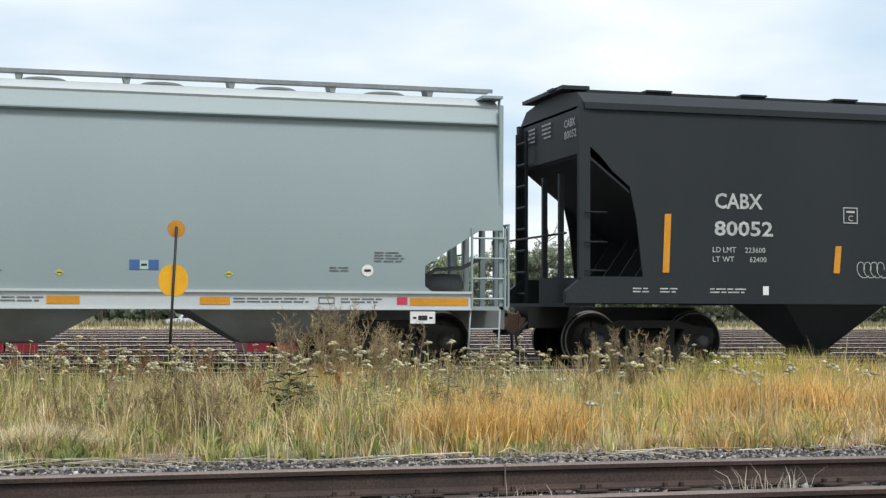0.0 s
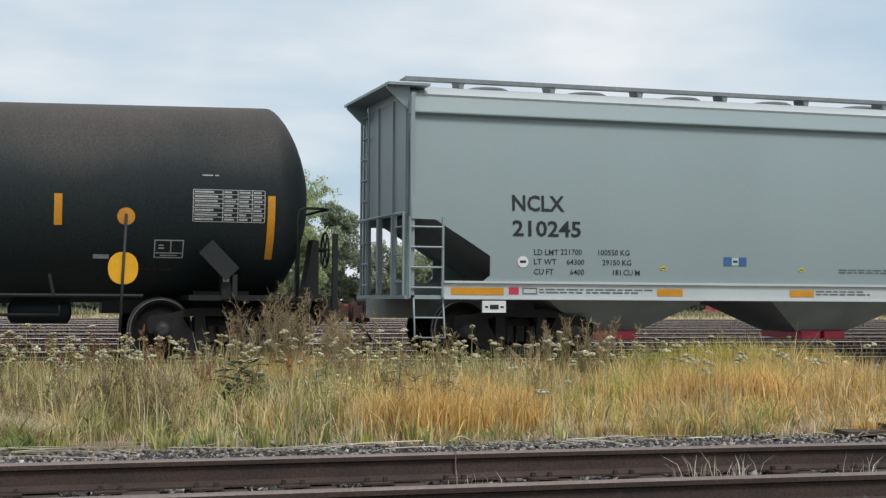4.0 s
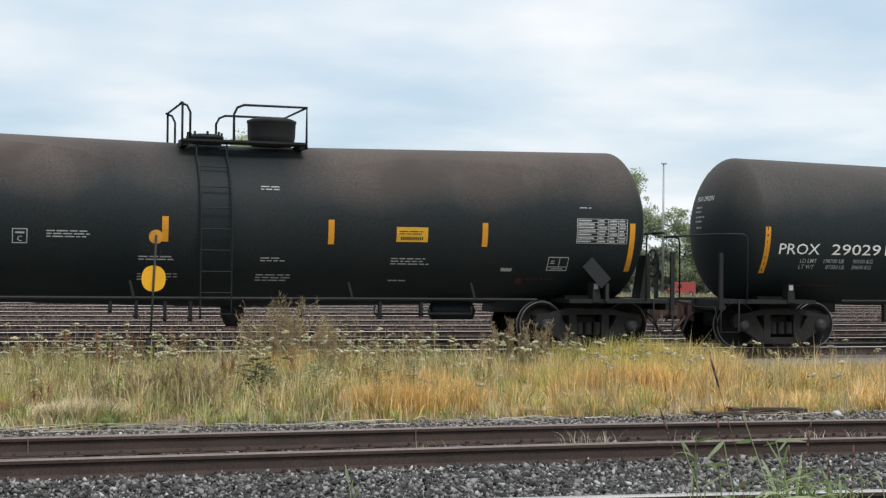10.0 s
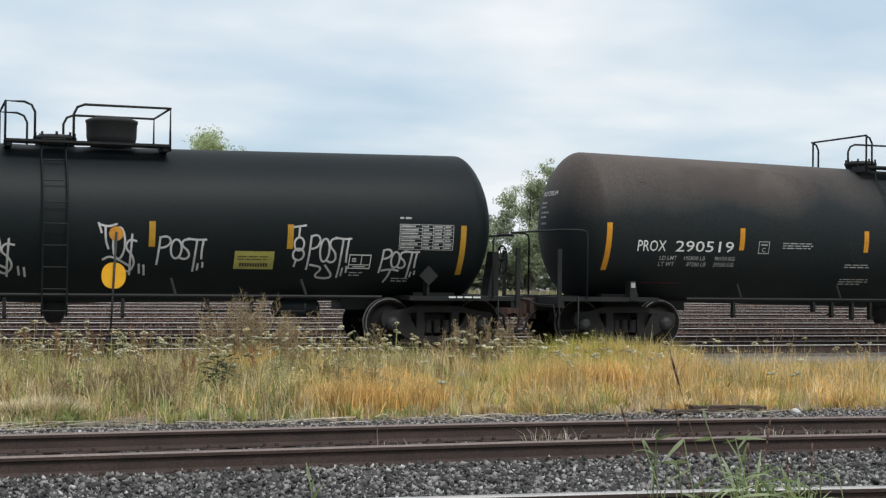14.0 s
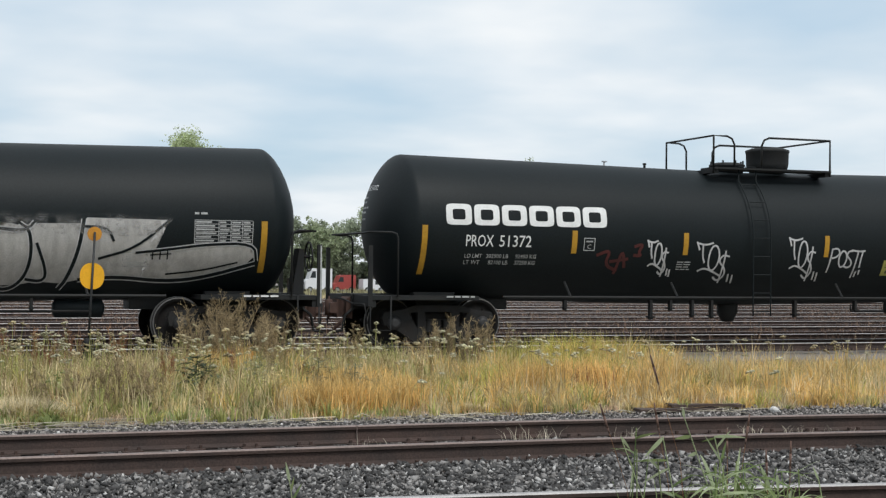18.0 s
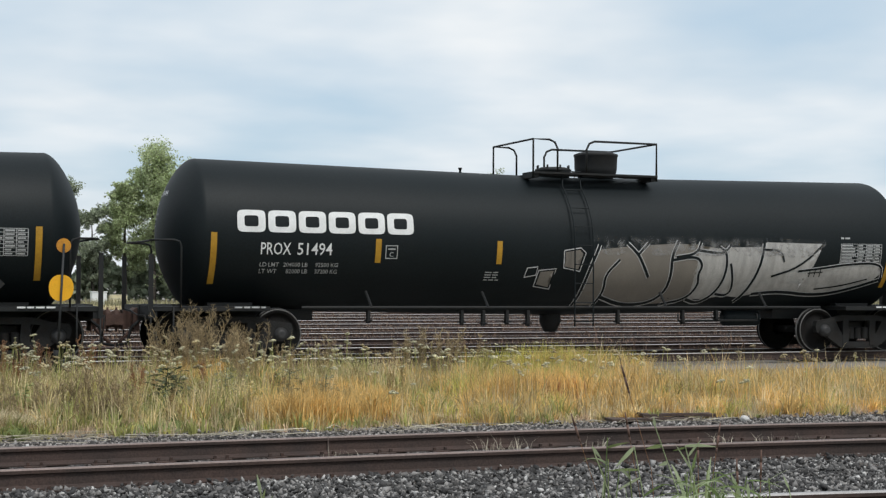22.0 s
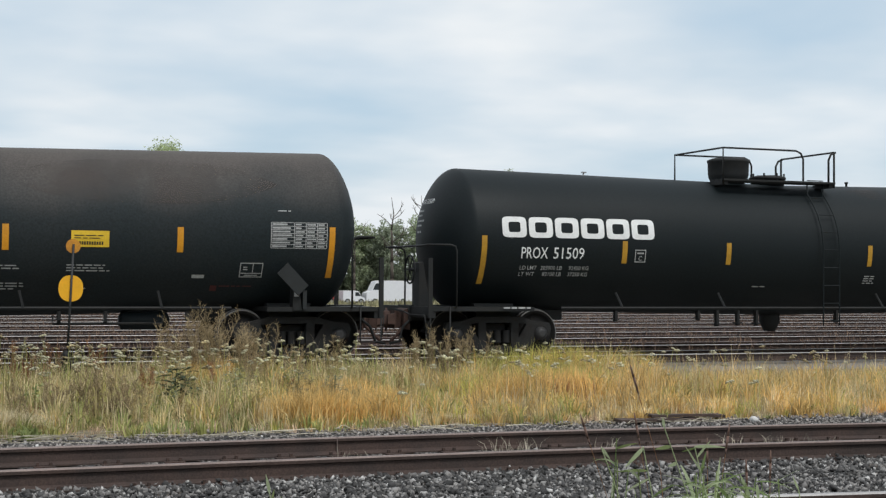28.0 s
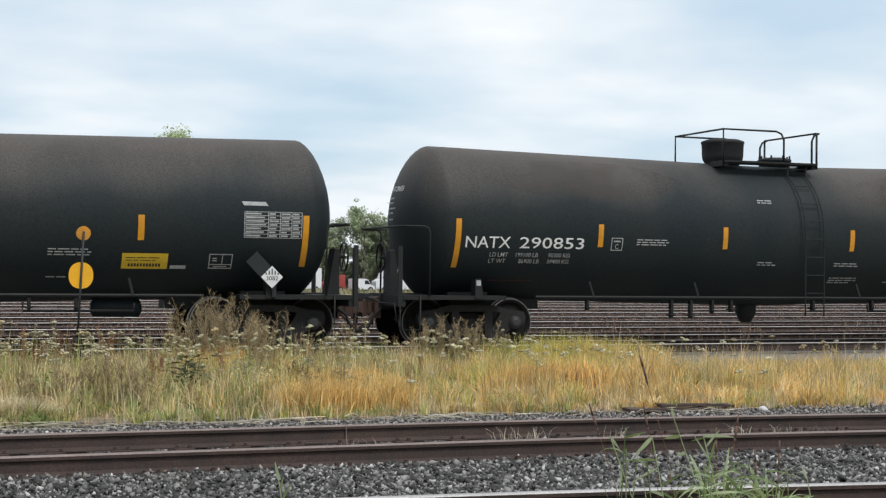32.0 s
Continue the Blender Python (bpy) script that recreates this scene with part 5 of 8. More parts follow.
def series_a(car, words, numbers, x0, xw, tall=0.215, dr=0.0, vent=0.25, relief=-1.88):
    """Lettering of the older tank cars."""
    sf = TANK_A.surf
    (a, wa), (b_, wb) = words
    lettered(car, WHITE_PAINT, sf, ((a, x0, 2.05, tall, wa), (b_, x0 + xw, 2.05, tall, wb)), "white stencilled letters and numbers")
    lettered(car, FADED_WHITE, sf, [(w, x0 + u, z, 0.08, None) for w, u, z in (("LD LMT", 0.52, 1.885), (numbers[0], 1.06, 1.885), (numbers[1], 1.74, 1.885), ("LT WT", 0.52, 1.765), (numbers[2], 1.14, 1.765), (numbers[3], 1.74, 1.765))])
    marks(car, FADED_WHITE, lambda b: frame_box(b, sf, -3.86, 2.16, 0.25, 0.25, "C"), "stencil", "small white outlined box")
    stencils(car, sf, ((-3.43, 2.245, 0.80, 3), (vent, 3.10, 0.46, 2), (vent, 1.83, 0.48, 2), (relief, 1.83, 0.78, 2), (relief, 1.53, 0.72, 3), (2.66, 1.85, 0.78, 3), (2.68, 1.45, 0.38, 1), (6.35, 2.86, 0.3, 1)))
    data_table(car, sf, 6.22 + dr, 7.26 + dr, 2.20, 2.66, FADED_WHITE)
    small_frame(car, sf, 5.90 + dr, 1.80)
    long_label(car, sf, 4.95, 1.68, 0.22)
    marks(car, RED_PAINT, lambda b: (patch(b, sf, 5.2, 5.32, 1.42, 1.52), small_print(b, sf, 5.36, 1.5, 0.6, 1, 0.02, 0.05, 2)), "stencil", "faded red stencil")
    marks(car, RED_PAINT, lambda b: small_print(b, sf, -6.4, 1.42, 0.9, 1, 0.025, 0.05, 2), "stencil")


series_a(t1, (("PROX", 0.92), ("290291", 1.30)), ("198700 LB", "90100 KG", "87300 LB", "39600 KG"), -7.04, 1.20)
phone_label(t1, TANK_A.surf, 2.95, 2.29, 0.64, 0.28, YELLOW_DECAL)
marks(t1, YELLOW_DECAL, lambda b: patch(b, TANK_A.surf, 0.12, 0.80, 1.26, 1.80, skew=0.12, off=0.01), "placard", "large tilted yellow placard")
marks(t1, FADED_YELLOW, lambda b: small_print(b, lambda u, v: TANK_A.surf(u, v) + Vector((0, -0.016, 0)), 0.26, 1.70, 0.5, 7, 0.022, 0.06, 6), "print")
placard_plate(t1, 6.60, 1.64)
head_marks(t1, TANK_A, "PROX 290291")
series_a(t2, (("PROX", 0.62), ("290519", 1.30)), ("195800 LB", "90150 KG", "87200 LB", "39550 KG"), -6.68, 0.83, dr=0.07)
stencils(t2, TANK_A.surf, ((0.20, 1.53, 0.72, 3),))
phone_label(t2, TANK_A.surf, 3.03, 2.30, 0.6, 0.27)
placard_plate(t2, 6.69, 1.64)
head_marks(t2, TANK_A, "PROX 290519")
series_a(t6, (("NATX", 0.92), ("290853", 1.36)), ("199100 LB", "90300 KG", "86900 LB", "39400 KG"), -7.04, 1.11, vent=-0.60, relief=1.27)
phone_label(t6, TANK_A.surf, 3.04, 2.31, 0.64, 0.28, YELLOW_DECAL)
placard_plate(t6, 6.62, 1.64)
head_marks(t6, TANK_A, "NATX 290853")
sa = TANK_A.surf
data_table(t7, sa, 6.23, 7.28, 2.16, 2.62, FADED_WHITE)
marks(t7, FADED_WHITE, lambda b: patch(b, sa, 6.22, 6.66, 2.73, 2.80, skew=-0.05), "small_plate")
small_frame(t7, sa, 5.85, 1.73)
phone_label(t7, sa, 4.51, 1.72, 0.80, 0.27, YELLOW_DECAL)
long_label(t7, sa, 5.1, 1.62, 0.28)
placard_plate(t7, 6.55, 1.62, hazard=True)
stencils(t7, sa, ((2.85, 1.90, 0.85, 3), (2.85, 1.42, 0.4, 1)))

WORDMARK_Z = (2.475, 2.875)


def wordmark(car, x0, x1):
    """The owner's white wordmark, as six plain heavy shapes."""
    sf = TANK_B.surf
    z0, z1 = WORDMARK_Z
    w = (x1 - x0) / 6

    def ring(b, u):
        """A heavy oblong ring with rounded corners."""
        ww, hh = (w - 0.05) / 2, (z1 - z0) / 2
        loops = []
        for t, h in ((0.0, 0.0), (0.13, 0.10)):
            loop = []
            for k in range(40):
                a = 2 * math.pi * (k + 0.5) / 40
                c, d = math.cos(a), math.sin(a)
                loop.append(b.verts.new(sf(u + ww + math.copysign(abs(c) ** 0.36, c) * (ww - t), z0 + hh + math.copysign(abs(d) ** 0.36, d) * (hh - h))))
            loops.append(loop)
        for k in range(40):
            b.faces.new((loops[0][k], loops[0][(k + 1) % 40], loops[1][(k + 1) % 40], loops[1][k]))
    for k in range(6):
        marks(car, WHITE_PAINT, lambda b: ring(b, x0 + k * w), "wordmark", "heavy white ring of a wordmark")


def series_b(car, number, weights, mark, x_num, table, table_mat=None):
    sf = TANK_B.surf
    wordmark(car, *mark)
    lettered(car, WHITE_PAINT, sf, (("PROX", x_num, 2.075, 0.22, 0.56), (number, x_num + 0.68, 2.075, 0.22, 0.66)), "white stencilled letters and numbers")
    lettered(car, FADED_WHITE, sf, [(w, x_num + u, z, 0.075, None) for w, u, z in (("LD LMT", 0.0, 1.86), (weights[0], 0.44, 1.86), (weights[1], 1.04, 1.86), ("LT WT", 0.0, 1.74), (weights[2], 0.50, 1.74), (weights[3], 1.04, 1.74))])
    marks(car, FADED_WHITE, lambda b: frame_box(b, sf, -3.93, 2.15, 0.24, 0.25, "C"), "stencil", "small white outlined box")
    data_table(car, sf, *table, 2.0, 2.46, table_mat or FADED_WHITE)
    marks(car, FADED_WHITE, lambda b: small_print(b, sf, table[0], 2.56, 0.3, 1, 0.035, 0.05, 4), "stencil")
    marks(car, WHITE_PAINT, lambda b: small_print(b, flat(-1.43), 7.0, 1.11, 0.8, 1, 0.03, 0.05, 3), "stencil")
    marks(car, FADED_WHITE, lambda b: small_print(b, flat(-1.43), -6.9, 1.11, 0.7, 1, 0.03, 0.05, 3), "stencil")
    bm = bmesh.new()
    xv = 2.0 if car == t5 else -2.0
    lathe(bm, [(-0.02, 0.025), (0.06, 0.025), (0.07, 0.04), (0.10, 0.04)], "z", 10, centre=(xv, 0.0, TANK_B.centre(xv) + TANK_B.r))
    part("relief_valve", bm, FRAME_BLACK, car)
    head_marks(car, TANK_B, "PROX " + number)


series_b(t3, "51372", ("203900 LB", "92450 KG", "82100 LB", "37250 KG"), (-6.91, -3.51), -6.50, (6.04, 7.09))
series_b(t4, "51494", ("204000 LB", "92500 KG", "82000 LB", "37200 KG"), (-6.86, -3.45), -6.42, (6.12, 7.16))
series_b(t5, "51509", ("203900 LB", "92450 KG", "82100 LB", "37250 KG"), (-6.92, -3.57), -6.51, (6.13, 7.17))
sb = TANK_B.surf
phone_label(t3, sb, 3.35, 1.76, 0.72, 0.32, FADED_YELLOW)
small_frame(t3, sb, 5.32, 1.76, WHITE_PAINT)
small_frame(t4, sb, 5.1, 1.75)
small_frame(t5, sb, 5.30, 1.70, WHITE_PAINT)
stencils(t3, sb, ((-1.95, 1.82, 0.35, 4), (5.15, 1.55, 0.3, 2), (6.0, 1.45, 0.4, 2)))
stencils(t4, sb, ((-2.0, 1.78, 0.32, 4),))
stencils(t5, sb, ((1.5, 1.78, 0.3, 4), (-1.2, 1.55, 0.35, 1), (5.15, 1.52, 0.25, 2)))
for car in (t3, t5):
    bm = bmesh.new()
    box(bm, -0.13, 0.13, -0.012, 0.012, -0.13, 0.13, m=pose(6.62, -1.36, 1.52, 0, 45, 0))
    box(bm, 6.60, 6.64, -1.345, -1.1, 1.12, 1.40)
    part("placard_holder", bm, FRAME_BLACK, car, "small dark diamond placard holder")


def tag_strokes(b, sf, x0, z0, w, h, shapes, thick=0.035):
    """Sprayed scrawl; the shapes live in a unit box."""
    for s in shapes:
        pts = []
        for _ in range(2 if 2 < len(s) < 12 else 0):
            # rounded corners, as the arm swings
            cut = [s[0]]
            for (ax, az), (bx, bz) in zip(s, s[1:]):
                cut += [(ax * 0.75 + bx * 0.25, az * 0.75 + bz * 0.25), (ax * 0.25 + bx * 0.75, az * 0.25 + bz * 0.75)]
            s = cut + [s[-1]]
        for (ax, az), (bx, bz) in zip(s, s[1:]):
            for k in range(4):
                f = k / 4
                pts.append((x0 + (ax + (bx - ax) * f) * w, z0 + (az + (bz - az) * f) * h))
        pts.append((x0 + s[-1][0] * w, z0 + s[-1][1] * h))
        stroke(b, sf, pts, thick)


def oval(cx, cz, rx, rz, n=14, turn=1.0):
    return [(cx + rx * math.sin(2 * math.pi * turn * k / n), cz + rz * math.cos(2 * math.pi * turn * k / n)) for k in range(n + 1)]


SCRAWL_A = [[(0.0, 1.0), (0.05, 0.86), (0.07, 0.8)], [(0.0, 0.97), (0.2, 0.92), (0.38, 0.98)], [(0.14, 0.94), (0.15, 0.66), (0.22, 0.5)], oval(0.42, 0.62, 0.12, 0.30), [(0.78, 0.66), (0.62, 0.70), (0.54, 0.54), (0.70, 0.40), (0.76, 0.22), (0.64, 0.06), (0.50, 0.16)], [(0.1, 0.30), (0.24, 0.38), (0.45, 0.30), (0.68, 0.18)], [(0.68, 0.80), (0.66, 0.3), (0.67, 0.02)], [(0.84, 0.24), (0.87, 0.05)], [(0.94, 0.22), (0.97, 0.02)]]
SCRAWL_B = [[(0.0, 0.18), (0.03, 0.6), (0.05, 0.98)], [(0.03, 0.95), (0.2, 1.0), (0.28, 0.86), (0.2, 0.70), (0.06, 0.66)], oval(0.38, 0.64, 0.11, 0.27), [(0.66, 0.92), (0.52, 0.9), (0.48, 0.74), (0.63, 0.60), (0.66, 0.42), (0.55, 0.34), (0.43, 0.42)], [(0.60, 0.94), (0.8, 0.90), (1.0, 0.92)], [(0.80, 0.9), (0.77, 0.5), (0.76, 0.2)], [(0.93, 0.9), (0.90, 0.6), (0.91, 0.36)], [(0.76, 0.20), (0.75, 0.0)], [(0.85, 0.24), (0.84, 0.04)], [(0.94, 0.28), (0.95, 0.12)]]
SCRAWL_D = SCRAWL_B + [[(0.06, 0.30), (0.40, 0.24), (0.16, 0.0), (0.70, -0.02), (0.42, 0.30)]]
SCRAWL_E = SCRAWL_B + [[(0.05, 0.26), (0.30, 0.32), (0.52, 0.26)], [(0.30, 0.30), (0.26, 0.06), (0.18, -0.14)]]
SCRAWL_C = [[(0.1, 0.95), (0.9, 1.0)], [(0.5, 0.98), (0.45, 0.7)], oval(0.5, 0.55, 0.3, 0.16), oval(0.5, 0.3, 0.34, 0.14), [(0.4, 0.2), (0.3, 0.0)]]
for name, (x0, z0, w, h), shapes in (("a", (-2.66, 1.52, 0.62, 0.74), SCRAWL_A), ("b", (-1.55, 1.40, 1.0, 0.84), SCRAWL_A), ("c", (0.6, 1.45, 0.85, 0.92), SCRAWL_A), ("d", (1.62, 1.54, 0.86, 0.62), SCRAWL_B), ("e", (4.0, 1.65, 0.3, 0.75), SCRAWL_C), ("f", (4.33, 1.46, 0.80, 0.78), SCRAWL_D), ("g", (5.72, 1.46, 0.74, 0.54), SCRAWL_E)):
    marks(t3, SPRAY_WHITE, lambda b: tag_strokes(b, sb, x0, z0, w, h, shapes, 0.036), "graffiti", "scrawled white spray paint")
marks(t3, RED_PAINT, lambda b: tag_strokes(b, sb, -3.75, 1.58, 1.0, 0.6, [[(0.0, 0.6), (0.3, 0.8), (0.2, 0.3), (0.5, 0.1)], [(0.45, 0.0), (0.55, 0.85), (0.65, 0.2)], [(0.3, 0.4), (0.7, 0.5)], [(0.8, 0.9), (1.0, 1.0), (0.9, 0.7), (0.98, 0.6), (0.8, 0.62)]], 0.06), "graffiti", "faded red scrawl")


def at_piece(u, v):
    """A spot of the silver piece: u runs along the car, v down from its top edge, in hundredths of a metre."""
    return -0.74 + u * 0.00925 + 1.18e-6 * u * u, 2.37 + 0.0002 * u - v * 0.0100


def fill_piece(car, mat, poly, label):
    """Paint the inside of an outline, bent round the tank."""
    b = bmesh.new()
    n = len(poly)
    edge = []
    for i in range(n):
        (ax, az), (bx, bz) = poly[i], poly[(i + 1) % n]
        m = max(1, round(math.hypot(bx - ax, bz - az) / 14))
        edge += [at_piece(ax + (bx - ax) * j / m, az + (bz - az) * j / m) for j in range(m)]
    b.faces.new([b.verts.new((x, 0, z)) for x, z in edge])
    bmesh.ops.triangulate(b, faces=b.faces[:])
    for _ in range(3):
        wide = [e for e in b.edges if e.calc_length() > 0.16]
        if wide:
            bmesh.ops.subdivide_edges(b, edges=wide, cuts=1)
            bmesh.ops.triangulate(b, faces=[f for f in b.faces if len(f.verts) > 3])
    for v in b.verts:
        v.co = sb(v.co.x, v.co.z)
    part("graffiti", b, mat, car, label, smooth=True)


def swung(pts):
    """Corners rounded, as the arm swings."""
    for _ in range(2):
        cut = [pts[0]]
        for (ax, az), (bx, bz) in zip(pts, pts[1:]):
            cut += [(ax * 0.75 + bx * 0.25, az * 0.75 + bz * 0.25), (ax * 0.25 + bx * 0.75, az * 0.25 + bz * 0.75)]
        pts = cut + [pts[-1]]
    return pts


def line_piece(car, pts, w=0.058, rim=True):
    """A black line on a slightly wider white one, which shows as a thin rim."""
    way = [at_piece(u, v) for u, v in swung(pts)]
    if rim:
        marks(car, SPRAY_WHITE, lambda b: stroke(b, lambda x, z: sb(x, z, 0.010), way, w + 0.034), "graffiti_outline", "thin white outline")
    marks(car, TANK_BLACK, lambda b: stroke(b, lambda x, z: sb(x, z, 0.014), way, w), "graffiti_outline", "black graffiti line")


def white_box(car, pts):
    marks(car, SPRAY_WHITE, lambda b: stroke(b, lambda x, z: sb(x, z, 0.012), [at_piece(*p) for p in (*pts, pts[0])], 0.022), "graffiti_outline", "thin white outline")


fill_piece(t4, SILVER_TAN, ((93, 124), (100, 58), (118, 14), (190, 8), (212, 22), (230, 6), (292, 3), (352, 5), (345, 60), (352, 116), (290, 124), (232, 125), (170, 116), (146, 108), (138, 124)), "dull silver tan graffiti fill")
fill_piece(t4, SILVER, ((354, 6), (412, 16), (430, 11), (500, 11), (508, 1), (640, 5), (606, 48), (612, 60), (645, 55), (730, 47), (775, 47), (782, 70), (768, 85), (690, 108), (640, 112), (560, 104), (505, 107), (470, 114), (430, 110), (398, 116), (354, 116), (347, 60)), "bright silver graffiti fill with vertical streaks")
fill_piece(t4, SILVER_TAN, ((44, 18), (76, 14), (84, 22), (76, 52), (44, 46)), "dull silver tan graffiti fill")
fill_piece(t4, SILVER_TAN, ((-10, 56), (20, 54), (15, 86), (-14, 80)), "dull silver tan graffiti fill")
white_box(t4, ((40, 15), (78, 10), (90, 20), (80, 56), (42, 49)))
white_box(t4, ((-15, 53), (25, 50), (19, 90), (-19, 84)))
white_box(t4, ((-42, 48), (-18, 46), (-20, 62), (-46, 66)))
line_piece(t4, ((122, 4), (100, 56), (90, 130)))
line_piece(t4, ((170, 34), (140, 64), (148, 96), (138, 128)), 0.05)
line_piece(t4, ((186, 2), (212, 24), (226, 46), (242, 70)), 0.06)
line_piece(t4, ((234, 2), (212, 24)), 0.05)
line_piece(t4, ((304, -2), (289, 28), (294, 66), (291, 104), (264, 124), (205, 126), (146, 108)), 0.062)
line_piece(t4, ((293, 36), (346, 28), (364, 46), (356, 66), (364, 86), (350, 116), (298, 126)), 0.055)
line_piece(t4, ((356, 0), (347, 24), (300, 30)), 0.05)
line_piece(t4, ((346, 16), (402, 24), (416, 18), (421, 66), (410, 106), (384, 126), (350, 116)), 0.055)
line_piece(t4, ((428, 44), (447, 96), (440, 111), (412, 106)), 0.05)
line_piece(t4, ((424, 8), (414, 20), (400, 10)), 0.045)
line_piece(t4, ((503, 4), (496, 56), (480, 106), (468, 124)), 0.062)
line_piece(t4, ((503, 16), (542, 18), (552, 42)), 0.045, False)
line_piece(t4, ((642, 4), (588, 54), (528, 72)), 0.045, False)
line_piece(t4, ((498, 108), (560, 103), (640, 113), (702, 107), (784, 82)), 0.06)
line_piece(t4, ((588, 62), (645, 56), (702, 48), (780, 46), (786, 78)), 0.045)
line_piece(t4, ((640, 100), (700, 94), (756, 80)), 0.03, False)
for k in range(3):
    line_piece(t4, ((616 + k * 12, 58), (616 + k * 12, 74)), 0.022, False)
line_piece(t4, ((612, 66), (646, 64)), 0.022, False)


def mist(name, colour, thick, scale):
    """Thin patchy paint or dirt through which the coat below shows."""
    m = material(name, colour, 0.8, 0, 9, 0.2)
    n = m.node_tree.nodes
    alpha, tex, co = n.new("ShaderNodeMapRange"), n.new("ShaderNodeTexNoise"), n.new("ShaderNodeTexCoord")
    tex.inputs["Scale"].default_value, tex.inputs["Detail"].default_value = scale, 3
    alpha.inputs[1].default_value, alpha.inputs[2].default_value, alpha.inputs[4].default_value = 0.42, 0.72, thick
    m.node_tree.links.new(co.outputs["Object"], tex.inputs["Vector"])
    m.node_tree.links.new(tex.outputs[0], alpha.inputs[0])
    m.node_tree.links.new(alpha.outputs[0], n["Principled BSDF"].inputs["Alpha"])
    return m


OVERSPRAY = mist("overspray", (0.34, 0.335, 0.33), 0.7, 6.0)


def fade_up(m, full, none):
    """The spray thins out between two heights."""
    nt = m.node_tree
    N, L = nt.nodes.new, nt.links.new
    co, xyz, fall, mul = N("ShaderNodeTexCoord"), N("ShaderNodeSeparateXYZ"), N("ShaderNodeMapRange"), N("ShaderNodeMath")
    mul.operation = "MULTIPLY"
    fall.interpolation_type = "SMOOTHSTEP"
    fall.inputs[1].default_value, fall.inputs[2].default_value, fall.inputs[3].default_value, fall.inputs[4].default_value = full, none, 1.0, 0.0
    alpha = nt.nodes["Principled BSDF"].inputs["Alpha"]
    old = alpha.links[0].from_socket
    L(co.outputs["Object"], xyz.inputs[0])
    L(xyz.outputs[2], fall.inputs[0])
    L(fall.outputs[0], mul.inputs[0])
    L(old, mul.inputs[1])
    L(mul.outputs[0], alpha)


fade_up(OVERSPRAY, 2.26, 2.58)
DIRT_MIST = mist("dirt_mist", (0.09, 0.070, 0.062), 0.40, 1.1)
GREY_MIST = mist("grey_mist", (0.05, 0.054, 0.056), 0.22, 1.6)


def smear(car, sf, mat, x0, x1, z0, z1, label):
    """A smear with round ends along the tank."""
    def build(b):
        rows = []
        for k in range(21):
            f = k / 20
            h = (z1 - z0) / 2 * (1 - abs(2 * f - 1) ** 3) + 0.002
            rows.append([b.verts.new(sf(x0 + (x1 - x0) * f, (z0 + z1) / 2 + h * g, 0.009)) for g in (-1, -0.5, 0, 0.5, 1)])
        for p, q in zip(rows, rows[1:]):
            for k in range(4):
                b.faces.new((p[k], q[k], q[k + 1], p[k + 1]))
    marks(car, mat, build, "dirt_smear", label)


smear(t5, sb, DIRT_MIST, 1.2, 4.4, 3.46, 3.70, "reddish brown dirt smear")
smear(t5, sb, DIRT_MIST, 4.1, 6.3, 3.46, 3.70, "reddish brown dirt smear")
for car in (t2, t6):
    smear(car, TANK_A.surf, DIRT_MIST, -6.6, -2.2, 3.05, 3.8, "brown dust smear")
    smear(car, TANK_A.surf, DIRT_MIST, 1.6, 6.4, 2.95, 3.75, "brown dust smear")
    smear(car, TANK_A.surf, GREY_MIST, -1.9, -0.9, 1.4, 3.2, "dull grey stain below the manway")
for x0, x1 in ((0.2, 1.3), (1.0, 2.7), (2.3, 3.6), (3.3, 4.9), (4.2, 5.75)):
    smear(t4, lambda x, z, off: sb(x, z, 0.017), OVERSPRAY, x0, x1, 2.16, 2.78, "soft grey overspray")


# ---- switch stand target ----
def switch_stand(x, y):
    st = thing("switch_stand", "tall switch stand with round yellow target discs", "switch stand")
    lean = Vector((0.045, 0, 1)).normalized()
    base = Vector((x - 0.045 * 1.47, y, 0))
    bm = bmesh.new()
    rod(bm, base + lean * 0.1, base + lean * 2.16, 0.018, 10)
    part("rod", bm, DARK_PAINT, st)
    for h, rx, rz, nm in ((1.47, 0.188, 0.206, "target_disc"), (2.13, 0.112, 0.112, "target_disc")):
        c = base + lean * h
        bm = bmesh.new()
        n = 36
        f, b = [], []
        for k in range(n):
            a = 2 * math.pi * k / n
            p = 2.25 if rx > 0.15 else 2.0
            u = abs(math.cos(a)) ** (2 / p) * math.copysign(rx, math.cos(a))
            v = abs(math.sin(a)) ** (2 / p) * math.copysign(rz, math.sin(a))
            f.append(bm.verts.new(c + Vector((u, 0.030, v))))
            b.append(bm.verts.new(c + Vector((u, 0.038, v))))
        bm.faces.new(f)
        bm.faces.new(b[::-1])
        for k in range(n):
            bm.faces.new((f[k], b[k], b[(k + 1) % n], f[(k + 1) % n]))
        bmesh.ops.recalc_face_normals(bm, faces=bm.faces)
        part(nm, bm, SIGN_YELLOW if rx > 0.15 else SIGN_FADED, st, "round yellow target disc" if rx > 0.15 else "small dull orange target disc")
    bm = bmesh.new()
    box(bm, base.x - 0.16, base.x + 0.16, y - 0.16, y + 0.16, 0.08, 0.34)
    box(bm, base.x - 0.5, base.x + 0.6, y - 0.12, y + 0.12, -0.04, 0.08)
    rod(bm, (base.x, y, 0.34), (base.x, y, 0.5), 0.05, 10)
    part("stand", bm, FRAME_BLACK, st, "cast iron stand")
    bm = bmesh.new()
    bars(bm, [(base.x, y - 0.18, 0.3), (base.x + 0.35, y - 0.25, 0.28), (base.x + 0.5, y - 0.25, 0.12)], 0.022, 8)
    part("lever", bm, FRAME_BLACK, st)
    return st


